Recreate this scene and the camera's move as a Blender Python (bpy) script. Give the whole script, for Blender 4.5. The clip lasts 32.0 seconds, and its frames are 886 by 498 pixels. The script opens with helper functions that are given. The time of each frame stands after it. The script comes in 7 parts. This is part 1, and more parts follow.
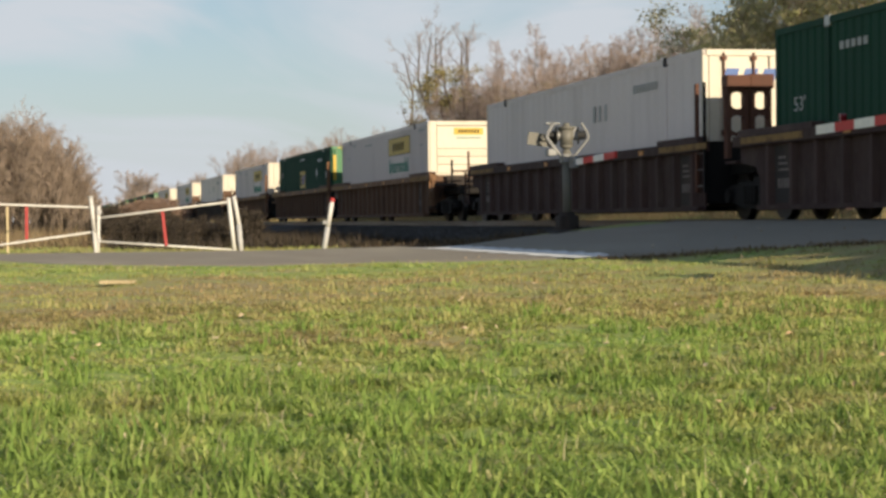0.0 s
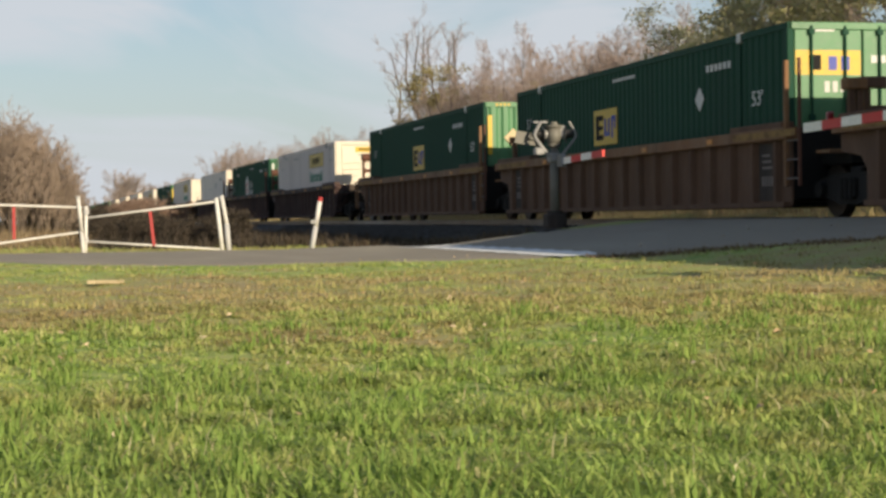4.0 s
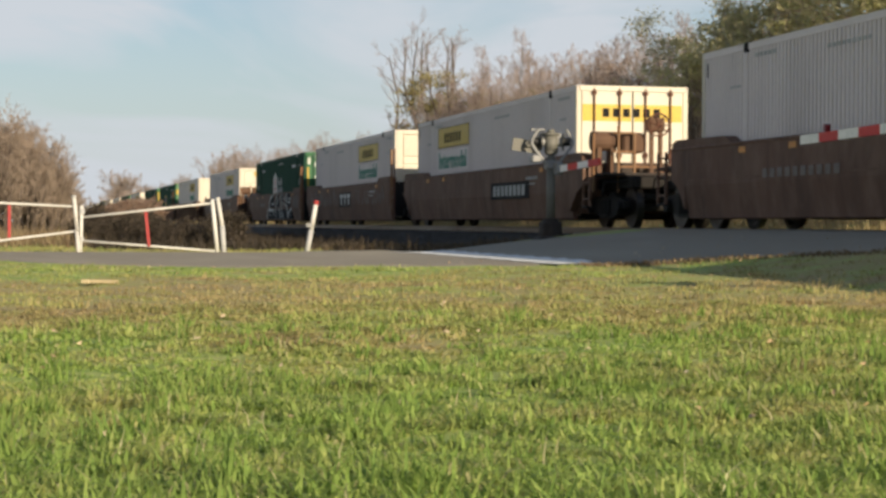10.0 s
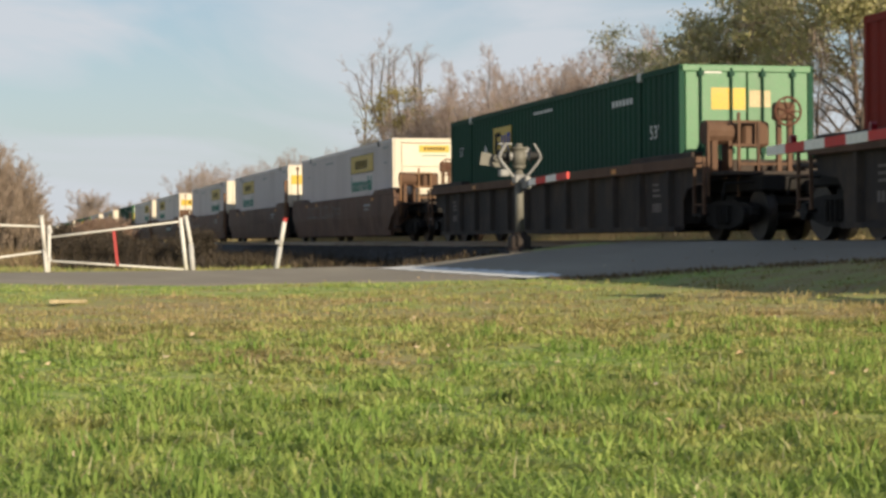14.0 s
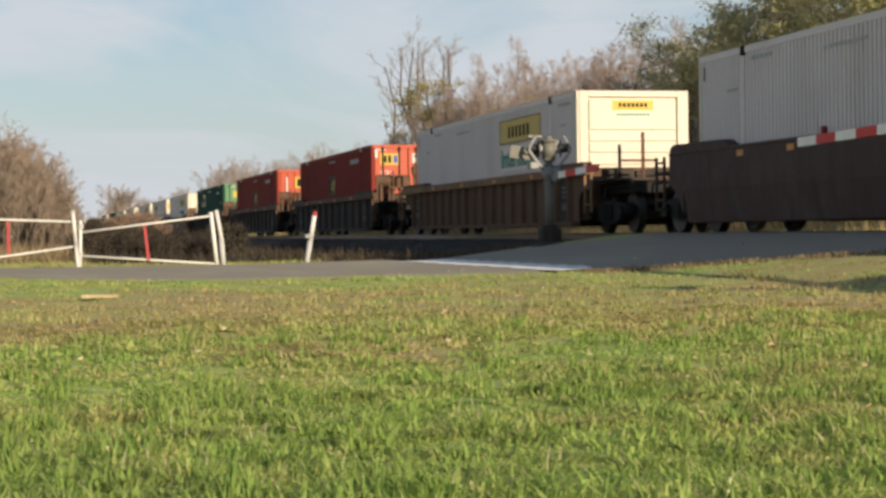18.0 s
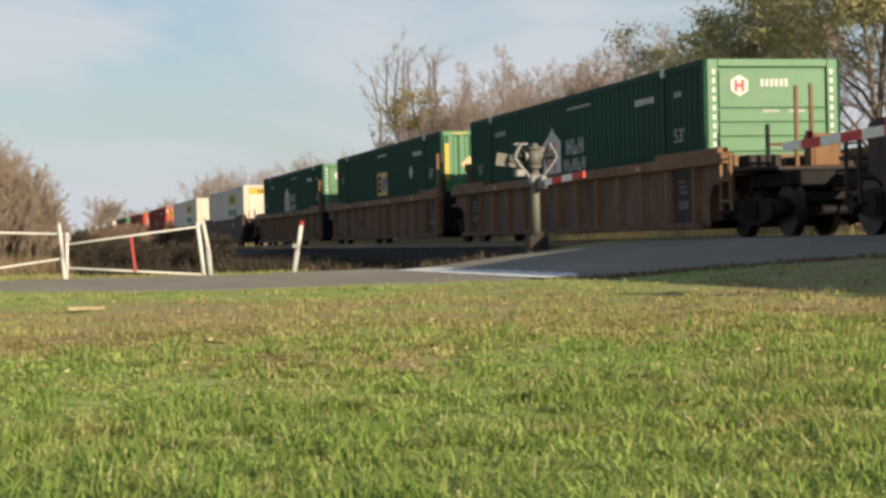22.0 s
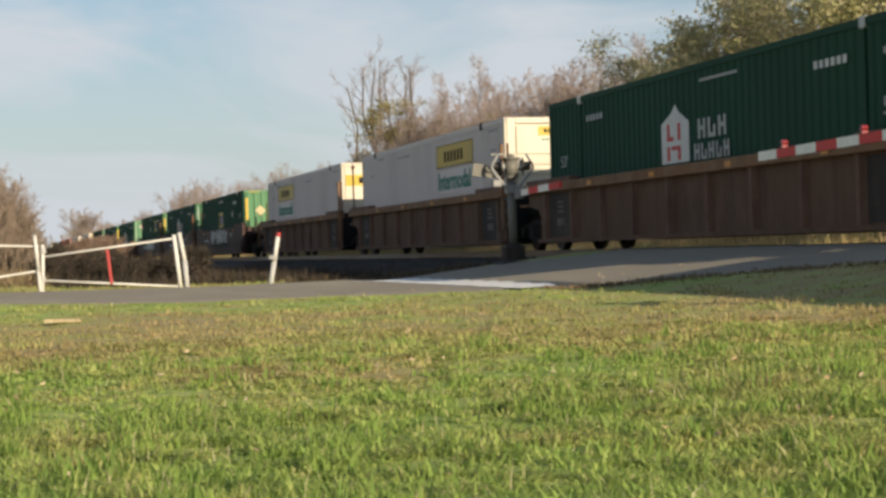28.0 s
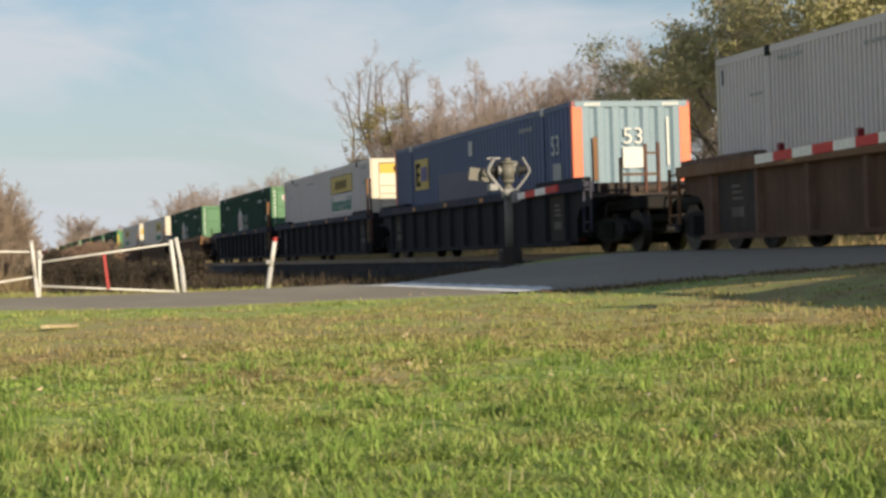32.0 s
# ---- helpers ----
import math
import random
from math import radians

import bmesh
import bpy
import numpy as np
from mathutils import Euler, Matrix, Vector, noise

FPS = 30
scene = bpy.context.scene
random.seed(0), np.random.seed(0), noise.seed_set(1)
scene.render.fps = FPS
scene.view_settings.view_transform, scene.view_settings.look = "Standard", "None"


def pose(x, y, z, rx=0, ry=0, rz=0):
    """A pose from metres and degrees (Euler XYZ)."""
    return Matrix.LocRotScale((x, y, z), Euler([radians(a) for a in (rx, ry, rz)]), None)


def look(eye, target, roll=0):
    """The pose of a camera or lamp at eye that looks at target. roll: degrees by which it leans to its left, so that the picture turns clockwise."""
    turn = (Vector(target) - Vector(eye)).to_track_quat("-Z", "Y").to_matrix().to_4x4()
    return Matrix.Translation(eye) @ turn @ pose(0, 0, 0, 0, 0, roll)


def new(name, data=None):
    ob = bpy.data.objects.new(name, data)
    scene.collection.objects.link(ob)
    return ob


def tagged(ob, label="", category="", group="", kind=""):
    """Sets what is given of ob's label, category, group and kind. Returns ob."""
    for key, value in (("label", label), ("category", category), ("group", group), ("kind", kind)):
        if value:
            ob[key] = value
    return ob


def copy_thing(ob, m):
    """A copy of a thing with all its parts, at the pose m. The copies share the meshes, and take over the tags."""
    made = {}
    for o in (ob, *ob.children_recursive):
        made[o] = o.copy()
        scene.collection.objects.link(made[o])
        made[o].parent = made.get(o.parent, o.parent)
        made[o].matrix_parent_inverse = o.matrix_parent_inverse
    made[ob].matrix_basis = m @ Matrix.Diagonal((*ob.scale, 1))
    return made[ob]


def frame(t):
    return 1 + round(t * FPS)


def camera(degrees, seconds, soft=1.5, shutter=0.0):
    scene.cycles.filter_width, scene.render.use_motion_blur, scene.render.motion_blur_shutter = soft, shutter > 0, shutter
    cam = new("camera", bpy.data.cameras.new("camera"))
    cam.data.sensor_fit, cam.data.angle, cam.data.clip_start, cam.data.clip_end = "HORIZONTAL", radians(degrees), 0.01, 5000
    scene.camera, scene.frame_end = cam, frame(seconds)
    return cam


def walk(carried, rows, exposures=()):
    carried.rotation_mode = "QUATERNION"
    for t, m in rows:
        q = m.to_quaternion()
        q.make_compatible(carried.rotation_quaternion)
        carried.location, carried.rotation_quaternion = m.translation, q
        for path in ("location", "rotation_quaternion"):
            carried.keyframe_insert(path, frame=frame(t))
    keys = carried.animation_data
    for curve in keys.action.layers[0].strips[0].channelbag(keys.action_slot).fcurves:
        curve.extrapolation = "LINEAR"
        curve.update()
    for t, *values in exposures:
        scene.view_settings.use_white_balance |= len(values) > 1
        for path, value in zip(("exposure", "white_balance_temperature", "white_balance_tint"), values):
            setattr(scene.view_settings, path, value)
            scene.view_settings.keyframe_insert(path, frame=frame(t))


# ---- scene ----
cam = camera(28.0, 32.0, soft=3.0, shutter=0.05)
# seconds, sideways, height, tilt, lean, turn of the hand-held camera
PATH = (
    (0, -0.0002, 0.0731, 89.028, 0.6, -12.831),
    (0.5, 0.0005, 0.0712, 88.945, 0.564, -12.823),
    (1, -0.0004, 0.0707, 89.082, 0.484, -12.992),
    (1.5, 0.0002, 0.0697, 88.955, 0.559, -13.24),
    (2, 0.0017, 0.0685, 88.748, 0.485, -13.357),
    (2.5, 0.0017, 0.0707, 88.555, 0.342, -13.278),
    (3, -0.0004, 0.0723, 88.318, 0.433, -13.402),
    (3.5, 0.0015, 0.0708, 88.557, 0.463, -13.357),
    (4, -0.0002, 0.0692, 88.997, 0.752, -13.22),
    (4.5, -0.0007, 0.0698, 89.133, 0.712, -13.194),
    (6.5, 0.0021, 0.0676, 89.391, 0.357, -13.17),
    (7, 0.0001, 0.0679, 89.363, 0.113, -13.188),
    (7.5, -0.0002, 0.0678, 89.28, 0.082, -13.219),
    (8, -0.0001, 0.0678, 89.141, 0.082, -13.076),
    (8.5, -0.0006, 0.0642, 89.124, 0.022, -12.935),
    (9, 0.0002, 0.0676, 89.25, -0.053, -12.972),
    (9.5, 0.0002, 0.0657, 89.3, -0.148, -13.042),
    (10, 0.0005, 0.0657, 89.186, -0.265, -13.36),
    (10.5, 0.0015, 0.0645, 88.956, -0.086, -13.791),
    (11, 0.0016, 0.0658, 89.191, 0.477, -14.23),
    (11.5, 0.0025, 0.065, 89.723, 0.475, -14.359),
    (12, 0.004, 0.0667, 89.591, 0.554, -14.437),
    (12.5, 0.0041, 0.0665, 89.51, 0.573, -14.383),
    (13, 0.0037, 0.0662, 89.626, 0.543, -14.356),
    (13.5, 0.0045, 0.0644, 89.652, 0.44, -14.333),
    (15.5, 0.0052, 0.0699, 89.746, 0.75, -14.309),
    (16, 0.0031, 0.0674, 89.507, 0.84, -14.086),
    (16.5, -0.0003, 0.0664, 89.413, 0.915, -13.769),
    (17, 0.0029, 0.067, 89.403, 0.564, -13.832),
    (17.5, 0.0019, 0.0661, 89.526, 0.513, -13.726),
    (18, -0.0003, 0.0673, 89.459, 0.772, -13.392),
    (18.5, 0.0017, 0.0668, 89.278, 1.037, -13.494),
    (19, 0.0012, 0.0697, 89.216, 1.259, -13.52),
    (19.5, 0.0021, 0.0681, 89.154, 1.392, -13.442),
    (20, 0.0019, 0.0695, 89.384, 1.373, -13.442),
    (20.5, 0.0026, 0.0665, 89.558, 1.357, -13.628),
    (21, 0.0084, 0.0674, 89.595, 1.375, -13.705),
    (21.5, 0.005, 0.0667, 89.55, 1.315, -13.739),
    (22, 0.0067, 0.0687, 89.718, 1.352, -13.801),
    (22.5, 0.0076, 0.0684, 89.991, 1.404, -13.862),
    (23, 0.0065, 0.0675, 90, 1.351, -13.976),
    (23.5, 0.0048, 0.0664, 89.847, 1.374, -14.003),
    (24, 0.0059, 0.0687, 89.845, 1.487, -14.033),
    (24.5, 0.0116, 0.0678, 89.967, 1.624, -14.177),
    (25, 0.009, 0.0669, 90.194, 1.605, -14.289),
    (25.5, 0.0096, 0.0657, 90.287, 1.619, -14.344),
    (27.5, 0.0137, 0.0676, 90.097, 1.616, -14.488),
    (28, 0.012, 0.0672, 90.045, 1.61, -14.539),
    (28.5, 0.0117, 0.0654, 90.005, 1.608, -14.597),
    (29, 0.0114, 0.0656, 90.108, 1.668, -14.655),
    (29.5, 0.0107, 0.0636, 90.076, 1.693, -14.751),
    (30, 0.0119, 0.0647, 89.932, 1.646, -14.708),
    (30.5, 0.0124, 0.0655, 89.863, 1.761, -14.632),
    (31, 0.0123, 0.0664, 89.997, 1.709, -14.595),
    (31.5, 0.0132, 0.068, 90.139, 1.769, -14.589),
    (32, 0.0096, 0.0651, 90.177, 1.827, -14.645),
)
walk(cam, [(t, pose(x, 0, z, rx, ry, rz)) for t, x, z, rx, ry, rz in PATH], [(0, 0.38), (32, 0.38)])

# ---- light ----
SUN_TURN, SUN_UP = 157.5, 18.0          # degrees: bearing from +y towards +x, and height


def make_world():
    world = bpy.data.worlds.new("sky")
    scene.world = world
    world.use_nodes = True
    nt = world.node_tree
    nt.nodes.clear()
    out, back = nt.nodes.new("ShaderNodeOutputWorld"), nt.nodes.new("ShaderNodeBackground")
    sky = nt.nodes.new("ShaderNodeTexSky")
    sky.sky_type, sky.sun_disc = "NISHITA", False
    sky.sun_elevation, sky.sun_rotation = radians(SUN_UP), radians(SUN_TURN)
    sky.air_density, sky.dust_density, sky.ozone_density = 1.0, 0.5, 2.2
    back.inputs[1].default_value = 0.076
    # thin cloud, drawn out along the horizon
    co, mp = nt.nodes.new("ShaderNodeTexCoord"), nt.nodes.new("ShaderNodeMapping")
    mp.inputs["Scale"].default_value = (1.0, 1.0, 2.6)
    mp.inputs["Location"].default_value = (0.35, 0.1, 0.3)
    n1 = nt.nodes.new("ShaderNodeTexNoise")
    n1.inputs["Scale"].default_value, n1.inputs["Detail"].default_value, n1.inputs["Roughness"].default_value = 5.5, 8, 0.5
    n1.inputs["Distortion"].default_value = 0.7
    ramp = nt.nodes.new("ShaderNodeValToRGB")
    ramp.color_ramp.elements[0].position, ramp.color_ramp.elements[0].color = 0.4, (0.04, 0.04, 0.04, 1)
    ramp.color_ramp.elements[1].position, ramp.color_ramp.elements[1].color = 0.58, (0.9, 0.9, 0.9, 1)
    mix = nt.nodes.new("ShaderNodeMix")
    mix.data_type = "RGBA"
    mix.inputs["B"].default_value = (6.35, 6.7, 7.2, 1)
    lk = nt.links.new
    lk(co.outputs["Generated"], mp.inputs[0])
    lk(mp.outputs[0], n1.inputs["Vector"])
    lk(n1.outputs[0], ramp.inputs[0])
    # the cloud thins out overhead
    sep, fall, thin = nt.nodes.new("ShaderNodeSeparateXYZ"), nt.nodes.new("ShaderNodeMapRange"), nt.nodes.new("ShaderNodeMath")
    fall.inputs[1].default_value, fall.inputs[2].default_value, fall.inputs[3].default_value, fall.inputs[4].default_value = 0.15, 0.5, 1.0, 0.08
    thin.operation = "MULTIPLY"
    lk(co.outputs["Generated"], sep.inputs[0])
    lk(sep.outputs["Z"], fall.inputs[0])
    lk(fall.outputs[0], thin.inputs[0])
    lk(ramp.outputs[0], thin.inputs[1])
    # pale haze low over the horizon
    haze, veil = nt.nodes.new("ShaderNodeMapRange"), nt.nodes.new("ShaderNodeMix")
    haze.inputs[1].default_value, haze.inputs[2].default_value, haze.inputs[3].default_value, haze.inputs[4].default_value = 0.0, 0.17, 0.85, 0.1
    veil.data_type = "RGBA"
    veil.inputs["B"].default_value = (5.0, 5.6, 6.05, 1)
    lk(sep.outputs["Z"], haze.inputs[0])
    lk(haze.outputs[0], veil.inputs["Factor"])
    lk(sky.outputs[0], veil.inputs["A"])
    lk(thin.outputs[0], mix.inputs["Factor"])
    lk(veil.outputs["Result"], mix.inputs["A"])
    lk(mix.outputs["Result"], back.inputs[0])
    lk(back.outputs[0], out.inputs[0])


make_world()
sun = new("sun", bpy.data.lights.new("sun", "SUN"))
sun.data.energy, sun.data.angle, sun.data.color = 5.0, radians(0.6), (1.0, 0.84, 0.6)
_a, _e = radians(SUN_TURN), radians(SUN_UP)
sun.matrix_world = look((0, 0, 0), (-math.sin(_a) * math.cos(_e), -math.cos(_a) * math.cos(_e), -math.sin(_e)))


# ---- materials ----
def tree_of(name):
    m = bpy.data.materials.new(name)
    m.use_nodes = True
    nt = m.node_tree
    return m, nt, nt.nodes["Principled BSDF"]


def noise_node(nt, scale, detail=4, stretch=(1, 1, 1), rough=0.55, space="Object"):
    co, mp, n = nt.nodes.new("ShaderNodeTexCoord"), nt.nodes.new("ShaderNodeMapping"), nt.nodes.new("ShaderNodeTexNoise")
    info = nt.nodes.new("ShaderNodeObjectInfo")
    n.noise_dimensions = "4D"
    mp.inputs["Scale"].default_value = stretch
    n.inputs["Scale"].default_value, n.inputs["Detail"].default_value, n.inputs["Roughness"].default_value = scale, detail, rough
    mul = nt.nodes.new("ShaderNodeMath")
    mul.operation = "MULTIPLY"
    mul.inputs[1].default_value = 23.0
    nt.links.new(co.outputs[space], mp.inputs[0])
    nt.links.new(mp.outputs[0], n.inputs["Vector"])
    nt.links.new(info.outputs["Random"], mul.inputs[0])
    nt.links.new(mul.outputs[0], n.inputs["W"])
    return n


def ramp_node(nt, source, lo, hi, c0, c1):
    r = nt.nodes.new("ShaderNodeValToRGB")
    r.color_ramp.elements[0].position, r.color_ramp.elements[0].color = lo, (*c0, 1)
    r.color_ramp.elements[1].position, r.color_ramp.elements[1].color = hi, (*c1, 1)
    nt.links.new(source, r.inputs[0])
    return r


def mix_node(nt, fac, a, b, mode="MIX"):
    m = nt.nodes.new("ShaderNodeMix")
    m.data_type, m.blend_type = "RGBA", mode
    for key, v in (("Factor", fac), ("A", a), ("B", b)):
        if isinstance(v, (int, float)):
            m.inputs[key].default_value = v
        elif isinstance(v, tuple):
            m.inputs[key].default_value = (*v, 1)
        else:
            nt.links.new(v, m.inputs[key])
    return m.outputs["Result"]


def surface(name, colour, dirt=None, amount=0.5, grain=18.0, stain=0.9, stretch=(1, 1, 0.25), rough=0.6, metal=0.0, bump=0.15, spread=0.12, dust=None):
    """Paint, metal or stone: grain and streaked dirt at two scales, with fine relief."""
    m, nt, b = tree_of(name)
    dirt = dirt or tuple(c * 0.45 for c in colour)
    fine, broad = noise_node(nt, grain, 5), noise_node(nt, stain, 6, stretch)
    lo, hi = tuple(c * (1 - spread) for c in colour), tuple(min(1, c * (1 + spread)) for c in colour)
    base = ramp_node(nt, fine.outputs[0], 0.3, 0.7, lo, hi)
    mask = ramp_node(nt, broad.outputs[0], 0.48, 0.72, (0, 0, 0), (amount,) * 3)
    tint = mix_node(nt, mask.outputs[0], base.outputs[0], dirt)
    if dust:
        # scraped and dusty patches, streaked downwards
        patchy = noise_node(nt, 2.3, 7, (1, 1, 0.5), 0.68)
        worn = ramp_node(nt, patchy.outputs[0], 0.46, 0.66, (0, 0, 0), (0.8,) * 3)
        tint = mix_node(nt, worn.outputs[0], tint, dust)
        streak = noise_node(nt, 5.5, 5, (1, 1, 0.07), 0.6)
        run = ramp_node(nt, streak.outputs[0], 0.52, 0.75, (0, 0, 0), (0.5,) * 3)
        tint = mix_node(nt, run.outputs[0], tint, tuple(c * 0.4 for c in colour))
    nt.links.new(tint, b.inputs["Base Color"])
    rr = ramp_node(nt, fine.outputs[0], 0.2, 0.8, (max(0.05, rough - 0.12),) * 3, (min(1, rough + 0.12),) * 3)
    nt.links.new(rr.outputs[0], b.inputs["Roughness"])
    b.inputs["Metallic"].default_value = metal
    if rough >= 0.7:
        b.inputs["Specular IOR Level"].default_value = 0.2
    if bump:
        bp = nt.nodes.new("ShaderNodeBump")
        bp.inputs["Strength"].default_value, bp.inputs["Distance"].default_value = bump, 0.01
        nt.links.new(fine.outputs[0], bp.inputs["Height"])
        nt.links.new(bp.outputs[0], b.inputs["Normal"])
    return m


RUST = (0.11, 0.05, 0.025)
M_white = surface("white_container_paint", (0.69, 0.615, 0.595), (0.42, 0.36, 0.335), 0.4, stain=0.6, spread=0.04, bump=0.03, grain=9)
# copy of the white paint for the ends, warm sunlight put into its colour
M_white_lit = surface("white_paint_sunlit_end", (0.62, 0.565, 0.47), (0.42, 0.36, 0.28), 0.45, stain=0.8, spread=0.05, bump=0.03, grain=9)
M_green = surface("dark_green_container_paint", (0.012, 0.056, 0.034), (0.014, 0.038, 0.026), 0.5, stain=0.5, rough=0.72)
# green, red, blue ends: brighter side paint, sunlight put into the colour
M_green_lit = surface("green_paint_sunlit_end", (0.07, 0.2, 0.09), (0.055, 0.12, 0.065), 0.5, stain=0.9, rough=0.5)
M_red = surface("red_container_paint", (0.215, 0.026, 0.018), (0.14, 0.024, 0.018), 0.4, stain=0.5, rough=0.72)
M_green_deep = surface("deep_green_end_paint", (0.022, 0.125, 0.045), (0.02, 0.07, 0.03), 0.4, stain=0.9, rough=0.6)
M_red_lit = surface("orange_red_sunlit_end", (0.44, 0.072, 0.03), (0.3, 0.06, 0.03), 0.35, stain=0.8)
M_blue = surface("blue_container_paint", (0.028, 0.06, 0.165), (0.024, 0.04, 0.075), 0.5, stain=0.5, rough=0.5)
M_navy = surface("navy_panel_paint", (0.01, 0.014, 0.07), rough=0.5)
M_blue_lit = surface("blue_paint_sunlit_end", (0.19, 0.27, 0.33), (0.12, 0.17, 0.2), 0.4, stain=0.9)
M_orange = surface("orange_post_paint", (0.8, 0.15, 0.05), rough=0.5)
M_yellow = surface("yellow_panel_paint", (0.54, 0.36, 0.022), (0.36, 0.24, 0.028), 0.4, rough=0.5)
M_amber = surface("orange_reflector", (0.6, 0.24, 0.03), (0.3, 0.14, 0.04), 0.5, rough=0.5)
M_ochre = surface("worn_ochre_stripe", (0.26, 0.16, 0.06), (0.08, 0.045, 0.03), 0.9, stain=3.5, stretch=(1, 1, 1), rough=0.8)
M_inkrail = surface("navy_rail_paint", (0.03, 0.034, 0.06), (0.06, 0.05, 0.05), 0.5, stain=1.4, rough=0.75, bump=0.3, dust=(0.075, 0.07, 0.08))
M_black = surface("black_lettering", (0.014, 0.013, 0.014), rough=0.8)
M_teal = surface("green_lettering", (0.01, 0.19, 0.13), rough=0.6)
M_teal_paint = surface("dull_green_spray", (0.02, 0.06, 0.05), (0.03, 0.03, 0.03), 0.5, stain=3, rough=0.8)
M_lilac = surface("blue_lettering", (0.05, 0.07, 0.35), rough=0.6)
M_script = surface("bright_blue_lettering", (0.015, 0.08, 0.3), rough=0.5)
M_chalk = surface("white_lettering", (0.6, 0.6, 0.58), (0.3, 0.3, 0.29), 0.6, rough=0.6)
M_faint = surface("faded_lettering", (0.42, 0.42, 0.41), rough=0.7)
M_worn = surface("worn_grey_paint", (0.2, 0.17, 0.155), (0.09, 0.065, 0.055), 0.9, stain=3, stretch=(1, 1, 0.6), rough=0.8)
M_logored = surface("red_lettering", (0.55, 0.05, 0.05), rough=0.6)
M_rod = surface("galvanised_rod", (0.5, 0.5, 0.48), metal=0.6, rough=0.5)
M_maroon = surface("maroon_car_paint", (0.05, 0.027, 0.025), (0.085, 0.055, 0.045), 0.7, stain=1.2, rough=0.75, bump=0.3, dust=(0.085, 0.06, 0.05))
M_plum = surface("plum_brown_car_paint", (0.078, 0.047, 0.042), (0.05, 0.034, 0.032), 0.8, stain=1.3, rough=0.75, bump=0.3, dust=(0.1, 0.072, 0.062))
M_brown = surface("brown_car_paint", (0.14, 0.078, 0.055), (0.06, 0.04, 0.032), 0.85, stain=1.5, rough=0.7, bump=0.3, dust=(0.2, 0.125, 0.09))
M_tan = surface("tan_brown_car_paint", (0.21, 0.11, 0.055), (0.1, 0.055, 0.035), 0.6, stain=1.1, rough=0.7, bump=0.3, dust=(0.24, 0.16, 0.1))
M_umber = surface("umber_car_paint", (0.12, 0.068, 0.044), (0.05, 0.032, 0.026), 0.6, stain=1.1, rough=0.75, bump=0.3, dust=(0.15, 0.09, 0.06))
M_coal = surface("sooty_car_paint", (0.04, 0.034, 0.032), (0.07, 0.05, 0.04), 0.4, stain=1.1, rough=0.75, bump=0.3, dust=(0.085, 0.06, 0.045))
M_rust = surface("rusty_brown_steel", (0.11, 0.05, 0.034), (0.07, 0.04, 0.03), 0.6, stain=3, rough=0.75, bump=0.3)
M_ink = surface("blue_black_car_paint", (0.021, 0.021, 0.026), (0.045, 0.038, 0.036), 0.4, stain=1.1, rough=0.8, bump=0.3)
M_steel = surface("grimy_black_steel", (0.014, 0.013, 0.013), (0.035, 0.026, 0.02), 0.4, rough=0.7, metal=0.2)
M_tread = surface("worn_wheel_steel", (0.028, 0.024, 0.021), RUST, 0.4, rough=0.5, metal=0.5)
M_rail = surface("polished_rail_steel", (0.22, 0.2, 0.18), RUST, 0.5, rough=0.35, metal=0.8)
M_tie = surface("weathered_tie_wood", (0.06, 0.048, 0.04), (0.1, 0.09, 0.08), 0.5, stretch=(0.2, 1, 1))
M_alu = surface("aluminium_mast", (0.14, 0.135, 0.115), (0.075, 0.07, 0.06), 0.5, rough=0.6)
M_cast = surface("grey_cast_housing", (0.24, 0.24, 0.24), (0.11, 0.11, 0.105), 0.5, rough=0.5)
M_hood = surface("black_signal_hood", (0.012, 0.012, 0.012), rough=0.6)
M_armwhite = surface("white_reflective_stripe", (0.88, 0.84, 0.8), (0.5, 0.47, 0.42), 0.3)
M_armred = surface("red_reflective_stripe", (0.6, 0.035, 0.03), (0.35, 0.04, 0.03), 0.3)
M_lens = surface("red_lamp_lens", (0.2, 0.01, 0.018), rough=0.3, bump=0)
M_fence = surface("white_pipe_paint", (0.64, 0.63, 0.6), (0.4, 0.37, 0.33), 0.5, grain=40, stain=3)
M_galv = surface("galvanised_pipe", (0.42, 0.42, 0.42), (0.25, 0.23, 0.2), 0.5, grain=40, stain=3)
M_fencered = surface("red_marker_paint", (0.36, 0.03, 0.03), rough=0.6)
M_concrete = surface("grey_concrete", (0.32, 0.31, 0.29), (0.17, 0.16, 0.14), 0.5, grain=30, rough=0.9, bump=0.4)
M_asphalt = surface("worn_asphalt", (0.295, 0.262, 0.21), (0.39, 0.345, 0.27), 0.8, grain=60, stain=0.5, stretch=(1, 0.3, 1), rough=0.9, bump=0.5)
M_paintline = surface("worn_white_road_paint", (0.8, 0.8, 0.78), (0.45, 0.45, 0.43), 0.5, grain=25, stain=2.5, stretch=(1, 1, 1), rough=0.8)
M_ballast = surface("dark_ballast_stone", (0.06, 0.056, 0.054), (0.03, 0.028, 0.026), 0.6, grain=24, stain=3, rough=0.95, bump=1.0)
M_stone = surface("loose_ballast_stone", (0.08, 0.075, 0.07), (0.04, 0.036, 0.034), 0.6, grain=30, stain=6, rough=0.95)
M_bark = surface("grey_brown_bark", (0.13, 0.105, 0.09), (0.07, 0.055, 0.045), 0.6, grain=12, stain=2, rough=0.95, bump=0.6)
M_twig = surface("reddish_twigs", (0.36, 0.29, 0.265), (0.24, 0.185, 0.165), 0.6, grain=3, stain=0.4, rough=0.95, bump=0)
M_haze = surface("pale_grey_brown_twigs", (0.33, 0.262, 0.215), (0.23, 0.175, 0.135), 0.6, grain=3, stain=0.5, rough=0.95, bump=0)
